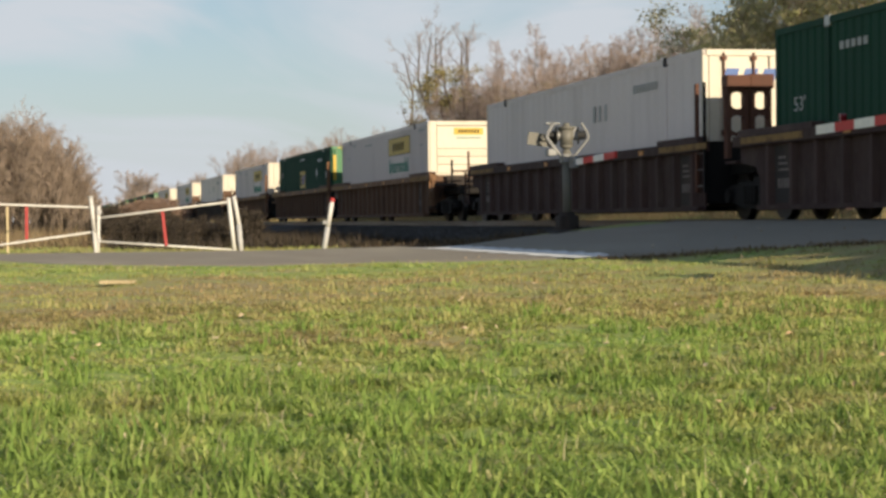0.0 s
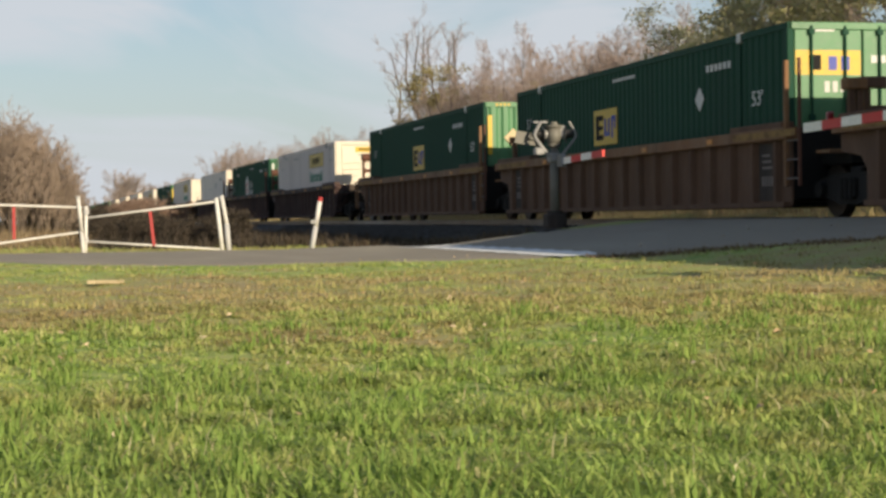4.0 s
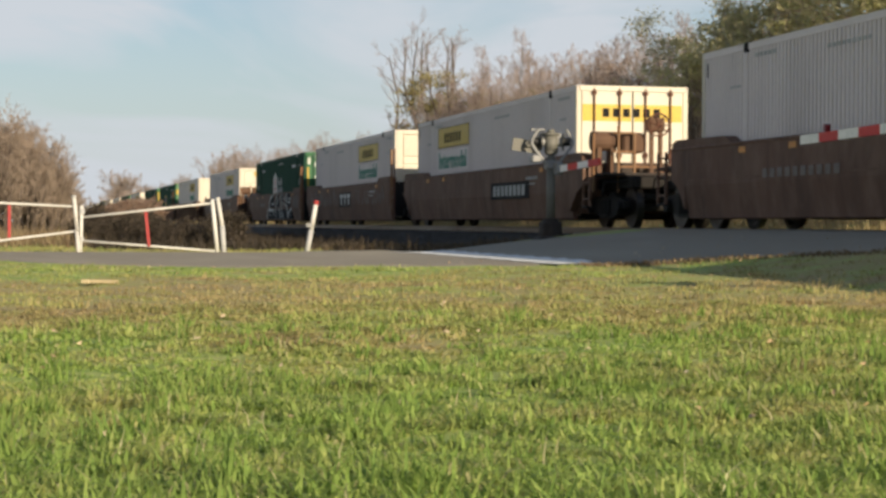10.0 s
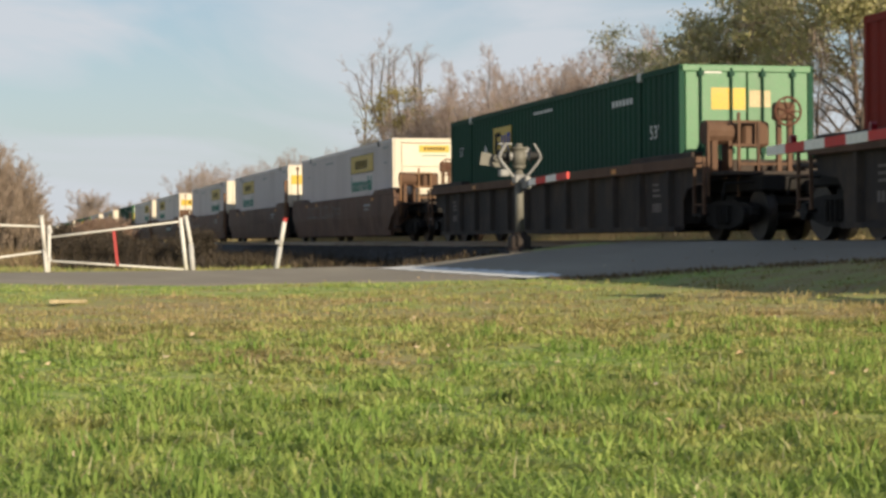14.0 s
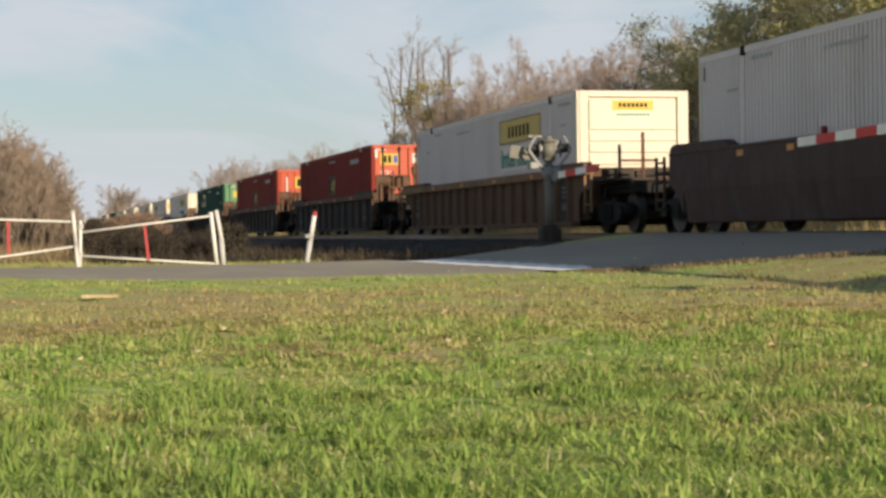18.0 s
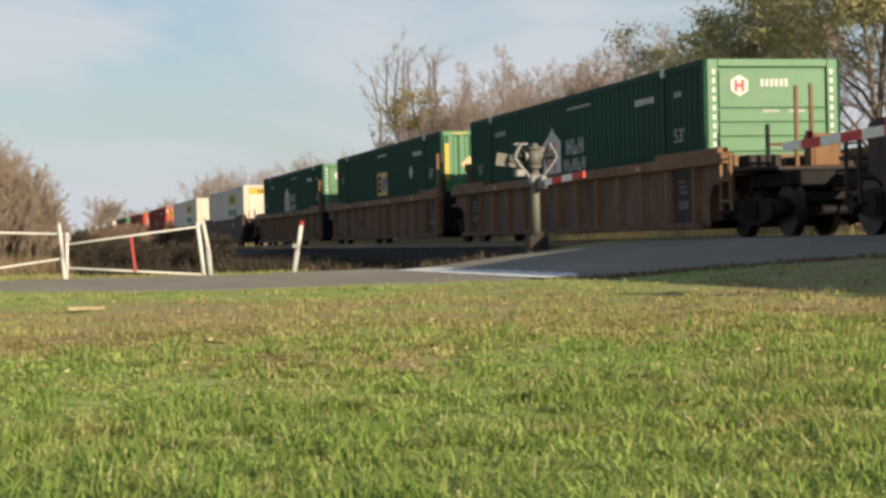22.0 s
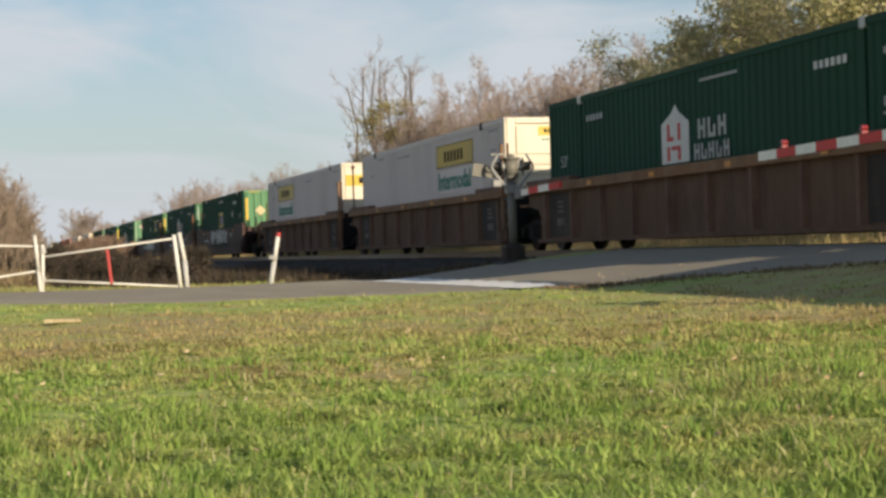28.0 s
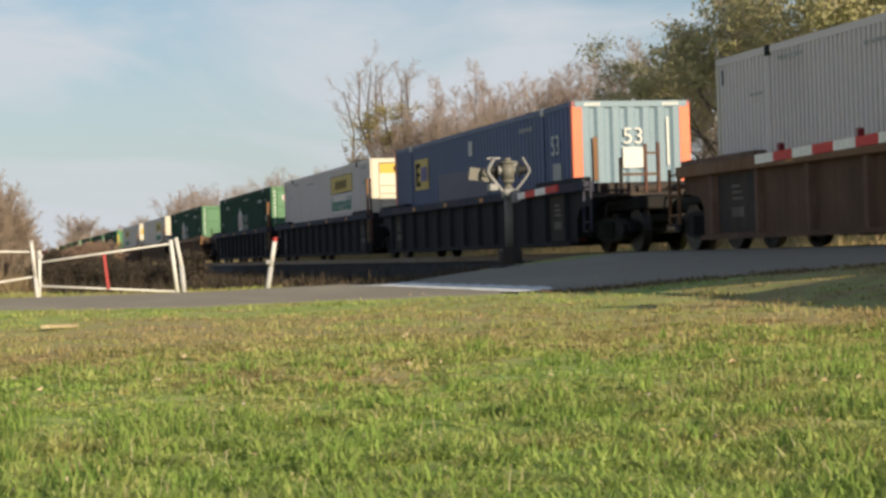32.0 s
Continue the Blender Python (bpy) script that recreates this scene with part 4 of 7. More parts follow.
        for ya, yb, za, zb in ((0.6, 0.42, 1.68, 2.2), (0.6, 0.12, 1.68, 1.79), (0.6, 0.12, 2.09, 2.2), (0.6, 0.16, 1.89, 1.98)):
            s.box(-0.024, -0.016, mid + yb, mid + ya, za, zb)
        part("lettering", s, M_black, p_)
        s = Shape()
        for ya, yb, za, zb in ((0.04, -0.06, 1.75, 2.12), (-0.2, -0.3, 1.75, 2.12), (0.04, -0.3, 1.75, 1.84), (-0.42, -0.52, 1.7, 2.16), (-0.42, -0.66, 2.06, 2.16), (-0.6, -0.68, 1.9, 2.16)):
            s.box(-0.024, -0.016, mid + min(ya, yb), mid + max(ya, yb), za, zb)
        part("lettering", s, M_lilac if kind == "emp" else M_yellow, p_)
        side_bars("lettering", -7.4, -8.8, 2.84, 2.9, 10, M_chalk if kind == "emp" else M_faint, c, -0.01, 0.2)
        if kind == "emp":
            d = {1: -3.4, 2: -7.4}.get(int(turned), -12.3)
            part("diamond_placard", Shape().prism([(d - 0.22, 2.16), (d, 1.94), (d + 0.22, 2.16), (d, 2.38)], 0, -0.014, -0.008), M_chalk, c, "white diamond placard")
            side_bars("lettering", -12.6, -13.8, 2.62, 2.74, 6, M_chalk, c, -0.01)
            side_letters("size_lettering", "53'", -14.7, 1.88, 0.3, M_chalk, c, -0.014, (0.45, 0.26))
            side_letters("size_lettering", "53'", -0.9, 2.2, 0.3, M_faint, c, -0.014, (0.4, 0.24))
        else:
            side_bars("lettering", -12.1, -13.7, 2.62, 2.78, 6, M_faint, c, -0.01, 0.15)
            side_bars("dark_stain", -3.3, -3.45, 2.2, 2.75, 1, M_maroon, c, -0.01)
    elif kind == "blue":
        p_ = side_plate("yellow_panel", -2.45, -3.95, 1.88, 2.72, M_yellow, c, -0.01, "yellow panel with black and blue bars")
        s = Shape()
        for ya, yb, za, zb in ((-2.58, -2.76, 1.98, 2.62), (-2.58, -3.05, 1.98, 2.1), (-2.58, -3.05, 2.5, 2.62), (-2.58, -3.0, 2.25, 2.35)):
            s.box(-0.024, -0.016, yb, ya, za, zb)
        part("lettering", s, M_black, p_)
        side_bars("lettering", -3.12, -3.85, 2.1, 2.5, 3, M_lilac, p_, -0.02)
        part("navy_panel", Shape().prism([(-5.0, 1.3), (-9.8, 1.3), (-9.8, 2.1), (-5.0, 2.2)], 0, -0.012, -0.006), M_navy, c, "broad navy panel")
        side_plate("white_label", -8.1, -8.45, 2.5, 2.86, M_chalk, c, -0.012)
        side_bars("lettering", -12.4, -13.4, 2.75, 2.84, 4, M_faint, c, -0.01)
        side_letters("size_lettering", "53", -14.75, 2.1, 0.3, M_chalk, c, -0.014, (0.5, 0.42))
        side_plate("white_label", -14.8, -15.35, 1.55, 1.92, M_faint, c, -0.012)


def blocks(c, y0, y1, z0, z1, n):
    """Open-sided block letters, drawn as plain shapes."""
    w = (y1 - y0) / n
    for i in range(n):
        a, b = y0 + w * (i + 0.12), y0 + w * (i + 0.85)
        t = (b - a) * 0.3
        m0, m1 = z0 + (z1 - z0) * (0.42 if i % 2 == 0 else 0), z0 + (z1 - z0) * (0.64 if i % 2 == 0 else 0.22)
        top = z0 + (z1 - z0) * (1 if i % 2 == 0 else 0.6)
        line = [(a, z0), (a + t, z0), (a + t, m0), (b - t, m0), (b - t, z0), (b, z0), (b, top), (b - t, top), (b - t, m1), (a + t, m1), (a + t, z1), (a, z1)]
        part("letter", Shape().prism(line, 0, -0.014, -0.008), M_faint, c)


# ---- well cars: x = 0 at the container's near face, y = 0 at its leading end ----
STYLES = {
    # maroon, tan, rust: dirt and the shade between ribs put into darker plates
    "maroon": dict(ribs=True, plate=M_maroon, side=M_plum, chord=M_maroon, pitch=0.92, words="dark maroon ribbed well car, grimy"),
    "umber": dict(ribs=True, plate=M_umber, side=M_umber, chord=M_tan, pitch=0.92, words="umber-brown ribbed well car with a tan top rail"),
    "tan": dict(ribs=True, plate=M_brown, side=M_tan, chord=M_tan, pitch=1.25, words="tan-brown ribbed well car, weathered"),
    "rust": dict(ribs=True, plate=M_umber, side=M_brown, chord=M_tan, pitch=1.6, words="rust-brown ribbed well car with a tan top rail"),
    "coal": dict(ribs=True, plate=M_coal, side=M_coal, chord=M_umber, pitch=1.35, words="sooty ribbed well car with a brown top rail"),
    "ink": dict(ribs=True, plate=M_ink, side=M_ink, chord=M_inkrail, pitch=1.25, words="blue-black ribbed well car"),
    "brown": dict(ribs=False, plate=M_brown, side=M_brown, chord=M_brown, pitch=1, words="brown smooth-sided well car"),
    "plum": dict(ribs=False, plate=M_plum, side=M_plum, chord=M_plum, pitch=1, words="dark maroon smooth-sided well car"),
}
OUT = -0.24
MID = WIDE / 2
WELL_CACHE = {}


def cached(key, build):
    if key not in WELL_CACHE:
        WELL_CACHE[key] = build()
    return WELL_CACHE[key]


def side_shape(st, far, last):
    """One side of the well: plate, ribs, bottom flange, cut away over the trucks; last: the trailing end carries its own truck."""
    s = Shape()
    f = (lambda x: WIDE - x) if far else (lambda x: x)
    lo = lambda a, b: (min(f(a), f(b)), max(f(a), f(b)))
    if st["ribs"]:
        rear = [(-LONG - 1.25, 1.3), (-LONG - 1.25, 0.98), (-LONG - 0.6, 0.9), (-LONG - 0.42, 0.7), (-LONG - 0.42, 0.2)] if last else [(-LONG - 0.36, 1.3), (-LONG - 0.36, 0.2)]
        s.prism([(0.42, 0.2), (0.42, 0.7), (0.6, 0.9), (1.25, 0.98), (1.25, 1.3)] + rear, 0, *lo(-0.12, -0.09))
        s.box(*lo(OUT, -0.09), -LONG - 0.3, 0.3, 0.17, 0.25)
        n = int((LONG - 0.2) / st["pitch"])
        p = (LONG - 0.2) / n
        for i in range(n + 1 if far else 0):
            y = -0.1 - p * i
            a, b = lo(OUT + 0.02, -0.11)
            out, inn = (a, b) if not far else (b, a)
            s.prism([(inn, y - 0.11), (out, y - 0.05), (out, y + 0.05), (inn, y + 0.11)], 2, 0.24, 1.26)
    else:
        prof = [(-0.05, 0.17), (-0.15, 0.19), (OUT + 0.01, 0.72), (OUT, 0.78), (OUT, 1.44), (-0.05, 1.44)]
        s.prism([(f(a), b) for a, b in prof], 1, -LONG - 0.25, 0.25)
        for y0, y1 in ((0.25, 0.95), (-LONG - 1.15, -LONG - 0.25))[:2 if last else 1]:
            a, b = lo(OUT, -0.05)
            inner, outer = (y0, y1) if y0 > -1 else (y1, y0)
            s.prism([(inner, 0.35), (inner + (outer - inner) * 0.5, 0.74), (outer, 0.9), (outer, 1.44), (inner, 1.44)], 0, a, b)
    return s


def n_ribs(st):
    return int((LONG - 0.2) / st["pitch"])


def rib_step(st):
    return (LONG - 0.2) / n_ribs(st)


def chord_shape(st, far, last):
    s = Shape()
    f = (lambda a, b: (WIDE - b, WIDE - a)) if far else (lambda a, b: (a, b))
    if st["ribs"]:
        s.box(*f(OUT - 0.02, -0.03), -LONG - (1.3 if last else 0.4), 1.3, 1.25, 1.44, 0.012)
    else:
        s.box(*f(OUT - 0.015, -0.03), -LONG - (1.15 if last else 0.27), 0.95, 1.42, 1.475, 0.012)
    return s


def hump_shape(st, far, y0, y1):
    """The raised casting over the end of the well."""
    x0, x1 = (WIDE + 0.02, WIDE - OUT) if far else (OUT, -0.02)
    a, b = min(y0, y1), max(y0, y1)
    if st["ribs"]:
        return Shape().box(x0, x1, a, b, 1.43, 1.535, 0.015)
    return Shape().prism([(a, 1.44), (b, 1.44), (b, 1.56), (b - 0.2, 1.62), (a + 0.3, 1.6), (a, 1.48)] if y0 > -5 else [(a, 1.44), (b, 1.44), (b, 1.48), (b - 0.3, 1.6), (a + 0.2, 1.62), (a, 1.56)], 0, x0, x1)


def wheel_mesh():
    s = Shape()
    prof = [(-0.07, 0.12), (-0.07, 0.36), (-0.075, 0.42), (0.045, 0.425), (0.05, 0.45), (0.075, 0.45), (0.075, 0.36), (0.03, 0.3), (0.03, 0.14), (0.09, 0.12)]
    n = 24
    for k in range(n):
        t = 2 * math.pi * k / n
        s.v += [(x, r * math.cos(t), r * math.sin(t)) for x, r in prof]
    m = len(prof)
    for k in range(n):
        j = (k + 1) % n
        for i in range(m - 1):
            s.f.append((k * m + i, k * m + i + 1, j * m + i + 1, j * m + i))
    s.f.append(tuple(k * m for k in range(n)))
    s.f.append(tuple(k * m + m - 1 for k in range(n - 1, -1, -1)))
    return s.mesh("wheel", M_tread)


def frame_mesh():
    """Cast side frame of a truck with its two openings."""
    s = Shape()
    s.prism([(-1.15, 0.42), (-0.75, 0.3), (-0.3, 0.2), (0.3, 0.2), (0.75, 0.3), (1.15, 0.42), (1.15, 0.55), (0.9, 0.62), (0.35, 0.68), (-0.35, 0.68), (-0.9, 0.62), (-1.15, 0.55)], 0, -0.07, 0.07)
    s.box(-0.12, 0.12, -0.28, 0.28, 0.3, 0.6, 0.02)
    for y in (-0.9, 0.9):
        s.tube((-0.16, y, 0.44), (0.1, y, 0.44), 0.13, sides=12)
    for y in (-0.16, 0.0, 0.16):
        s.tube((-0.1, y, 0.27), (-0.1, y, 0.6), 0.06, sides=8)
    return s.mesh("side_frame", M_steel)


def truck(parent, y):
    t = part("truck", Shape().box(0.35, WIDE - 0.35, y - 0.2, y + 0.2, 0.42, 0.78, 0.03).box(0.7, WIDE - 0.7, y - 1.15, y + 1.15, 0.6, 0.72), M_steel, parent, "black cast-steel truck with four wheels")
    wheel, frame_ = cached("wheel", wheel_mesh), cached("frame", frame_mesh)
    axle = cached("axle", lambda: Shape().tube((0.3, 0, 0), (WIDE - 0.3, 0, 0), 0.08, sides=10).mesh("axle", M_steel))
    for dy in (-0.9, 0.9):
        part("axle", axle, M_steel, t).location = (0, y + dy, 0.425)
        a = part("wheel", wheel, M_tread, t)
        a.location = (MID - 0.755, y + dy, 0.425)
        b = part("wheel", wheel, M_tread, t)
        b.location, b.rotation_euler = (MID + 0.755, y + dy, 0.425), (0, 0, math.pi)
    for x in (MID - 0.99, MID + 0.99):
        part("side_frame", frame_, M_steel, t).location = (x, y, 0)


def end_gear(w, st, sign, y, coupled, style):
    """Platform, drawbar, railings and brackets beyond an end of the well. sign: +1 leading, -1 trailing."""
    def yy(a, b):
        return (min(y + sign * a, y + sign * b), max(y + sign * a, y + sign * b))
    side, chord = st["side"], st["chord"]
    # trailing shared-truck end: the gap's darkness put into a black bulkhead
    part("bulkhead", Shape().box(-0.05, WIDE + 0.05, *yy(0.18, 0.3), 0.3, 1.44), side if coupled or sign > 0 else M_steel, w)
    part("end_sill", Shape().box(0.4, WIDE - 0.4, *yy(0.3, 1.35 if not coupled else 2.6), 0.82, 1.08, 0.03), M_steel, w)
    if coupled:
        part("platform", Shape().box(-0.1, WIDE + 0.1, *yy(0.6, 2.15), 1.1, 1.16, 0.01), M_coal, w, "worn dark walkway platform")
        part("coupler", Shape().box(MID - 0.14, MID + 0.14, *yy(2.5, 3.35), 0.78, 1.0, 0.03).box(MID - 0.25, MID + 0.2, *yy(3.3, 3.68), 0.72, 1.06, 0.05), M_steel, w, "black knuckle coupler")
        part("air_hose", Shape().tube((MID + 0.3, y + sign * 2.6, 0.85), (MID + 0.25, y + sign * 3.1, 0.42), 0.03, sides=6).tube((MID + 0.25, y + sign * 3.1, 0.42), (MID + 0.15, y + sign * 3.6, 0.5), 0.03, sides=6), M_steel, w)
        part("sill_step", Shape().box(OUT - 0.04, OUT + 0.12, *yy(1.25, 1.6), 0.42, 0.46), M_steel, w)
        part("ladder", Shape().box(OUT - 0.02, OUT + 0.03, *yy(1.2, 1.24), 0.45, 1.42).box(OUT - 0.02, OUT + 0.03, *yy(1.62, 1.66), 0.45, 1.42).box(OUT - 0.01, OUT + 0.02, *yy(1.2, 1.66), 0.6, 0.63).box(OUT - 0.01, OUT + 0.02, *yy(1.2, 1.66), 0.95, 0.98).box(OUT - 0.01, OUT + 0.02, *yy(1.2, 1.66), 1.3, 1.33), chord, w, "steel step ladder")
        part("brake_rigging", Shape().box(0.3, 0.9, *yy(0.7, 1.2), 1.16, 1.4, 0.03).tube((0.95, y + sign * 1.1, 1.25), (1.7, y + sign * 1.1, 1.32), 0.09, sides=10).box(1.8, 2.2, *yy(0.8, 1.3), 1.16, 1.36, 0.03), M_coal, w)
        part("cut_lever", Shape().tube((-0.1, y + sign * 2.2, 0.95), (MID, y + sign * 2.35, 1.02), 0.018, sides=6).tube((-0.1, y + sign * 2.2, 0.95), (-0.14, y + sign * 2.2, 0.7), 0.018, sides=6), M_steel, w)
    else:
        part("articulation", Shape().box(MID - 0.35, MID + 0.35, *yy(1.2, 1.66), 0.7, 1.02, 0.05), M_steel, w)
        part("end_step", Shape().box(0.05, 0.6, *yy(0.9, 1.4), 1.0, 1.05), chord, w)
    if sign > 0:
        return
    if not coupled:
        # grab posts and rungs at the corner of the well
        a, b = (0.13, 0.54) if style == "maroon" else (0.3, 0.82)
        part("grab_post", Shape().box(OUT + 0.02, OUT + 0.09, y - a - 0.05, y - a + 0.03, 0.5, 2.5, 0.008), M_rust if style == "maroon" else M_tan, w, "upright rusty grab post")
        part("grab_post", Shape().box(OUT + 0.02, OUT + 0.07, y - b - 0.03, y - b + 0.02, 0.5, 2.5, 0.006), M_steel if style == "maroon" else M_rust, w)
        for z in (0.62, 0.92, 1.22):
            part("rung", Shape().tube((OUT + 0.05, y - b, z), (OUT + 0.05, y - a, z), 0.014, sides=6), M_worn, w)
    if style == "maroon":
        holed_stand(w, y - (2.3 if coupled else 1.15), M_rust, 0.68 if coupled else 0.0)
    elif style in ("umber", "tan") and not coupled:
        low_stand(w, y - 1.15)
    elif style == "plum" and not coupled:
        portal_stand(w, y - 1.1)
    elif style in ("brown", "coal") and coupled:
        wheel_stand(w, y, M_tan if style == "brown" else M_umber)
    elif coupled:
        q = y - 2.0
        tall = 2.5 if style in ("plum", "tan") else 2.12
        # tall posts take a brighter paint: sunlight put into their colour
        lit = M_tan if style == "tan" else M_rust
        for x, top in ((0.8, tall), (1.07, tall + 0.03), (0.28, 1.86))[::2 if style == "umber" else 1]:
            part("railing_post", Shape().box(x - 0.03, x + 0.03, q - 0.03, q + 0.03, 1.1, top, 0.006), lit if x > 0.5 else M_steel, w, "rusty upright railing post")
        part("railing", Shape().box(0.25, 1.1, q - 0.02, q + 0.02, 1.5, 1.55), M_umber, w)
        if style not in ("umber", "tan", "plum"):
            part("railing", Shape().box(0.77, 1.1, q - 0.02, q + 0.02, 1.92, 1.96), M_umber, w)
        if style == "tan":
            part("brake_box", Shape().box(1.2, 1.7, q + 0.2, q + 0.6, 1.16, 1.72, 0.03).box(1.2, 1.6, q + 0.15, q + 0.22, 0.8, 1.05, 0.02), M_tan, w, "tan steel brake box")


def holed_stand(w, q, material, off):
    """Two upright plates with round holes under heavy caps."""
    for k, x0 in enumerate((off, off + 0.44)):
        s = Shape().holed(q, x0, x0 + 0.4, 1.92, 2.34, x0 + 0.2, 2.13, 0.155, 0.05).holed(q, x0, x0 + 0.4, 1.5, 1.92, x0 + 0.2, 1.71, 0.155, 0.05)
        s.box(x0, x0 + 0.07, q - 0.02, q + 0.16, 1.1, 2.36).box(x0 + 0.33, x0 + 0.4, q - 0.02, q + 0.16, 1.1, 2.36)
        stand_ = part("brake_stand", s, material, w, "brown steel stand with round holes")
        part("stand_cap", Shape().box(x0 - 0.03, x0 + 0.43, q - 0.08, q + 0.2, 2.34, 2.58 + 0.02 * k, 0.02), material, stand_)


def low_stand(w, q):
    """Two capped pedestals beside the shared truck."""
    # first cap tan, second umber: the first one's sunlight is in its paint
    for x0, x1, z, dq, m in ((0.41, 0.76, 2.16, 0.0, M_tan), (0.8, 1.45, 2.2, 0.25, M_umber)):
        leg = part("brake_stand", Shape().box(x0 + 0.06, x0 + 0.16, q + dq - 0.06, q + dq + 0.06, 1.0, z - 0.16, 0.01).box(x1 - 0.16, x1 - 0.06, q + dq - 0.06, q + dq + 0.06, 1.0, z - 0.16, 0.01).box(x0 + 0.1, x1 - 0.1, q + dq - 0.03, q + dq + 0.03, 1.4, 1.75), M_umber, w, "brown steel pedestal")
        part("stand_cap", Shape().box(x0, x1, q + dq - 0.12, q + dq + 0.14, z - 0.18, z, 0.02), m, leg)


def portal_stand(w, q):
    """A narrow portal of two columns with a brace and an amber reflector."""
    s = Shape().box(0.2, 0.3, q - 0.05, q + 0.05, 1.1, 2.5, 0.01).box(0.52, 0.6, q - 0.05, q + 0.05, 1.1, 2.5, 0.01)
    s.tube((0.3, q, 1.62), (0.56, q, 2.2), 0.03, sides=6)
    stand_ = part("brake_stand", s, M_umber, w, "brown steel portal with a slanting brace")
    part("stand_cap", Shape().box(0.17, 0.63, q - 0.07, q + 0.07, 2.4, 2.58, 0.02), M_umber, stand_)
    part("stand_reflector", Shape().box(0.36, 0.5, q - 0.085, q - 0.072, 2.43, 2.56), M_amber, stand_, "amber reflector")


def wheel_stand(w, y, rail):
    """Hand-brake wheel, rails and brake cylinder on the end platform."""
    q = y - 1.6
    s = Shape()
    ring = [(1.28 + 0.24 * math.cos(2 * math.pi * k / 20), q - 0.12, 2.2 + 0.24 * math.sin(2 * math.pi * k / 20)) for k in range(21)]
    for a, b in zip(ring, ring[1:]):
        s.tube(a, b, 0.02, sides=6)
    for k in range(0, 20, 3):
        s.tube((1.28, q - 0.12, 2.2), ring[k], 0.014, sides=5)
    part("brake_wheel", s, M_rust, w, "round brown hand-brake wheel")
    part("brake_stand", Shape().box(1.12, 1.2, q - 0.04, q + 0.04, 1.1, 2.2).box(1.32, 1.4, q - 0.04, q + 0.04, 1.1, 2.2).box(1.08, 1.44, q - 0.1, q + 0.14, 2.05, 2.36, 0.04), M_umber, w, "brown gear box of the hand brake")
    part("brake_cylinder", Shape().tube((-0.1, q + 0.25, 1.85), (0.42, q + 0.25, 1.85), 0.21, sides=14).box(-0.02, 0.08, q + 0.1, q + 0.4, 1.1, 1.85).box(0.28, 0.36, q + 0.1, q + 0.4, 1.1, 1.85), M_umber, w, "brown brake cylinder on brackets")
    part("reservoir", Shape().box(0.55, 1.05, q + 0.1, q + 0.5, 1.6, 2.04, 0.05), M_umber, w)
    for x, top in ((-0.14, 2.0), (0.42, 2.18), (0.78, 2.04)):
        part("railing_post", Shape().box(x - 0.025, x + 0.025, q - 0.03, q + 0.02, 0.75, top, 0.006), rail, w, "upright brown railing post")
    for z, x0, x1 in ((1.6, 0.3, 0.8), (2.0, 0.3, 0.8), (1.28, 0.42, 1.4), (1.0, 0.42, 1.4)):
        part("railing", Shape().box(x0, x1, q - 0.025, q + 0.015, z, z + 0.045), rail, w)


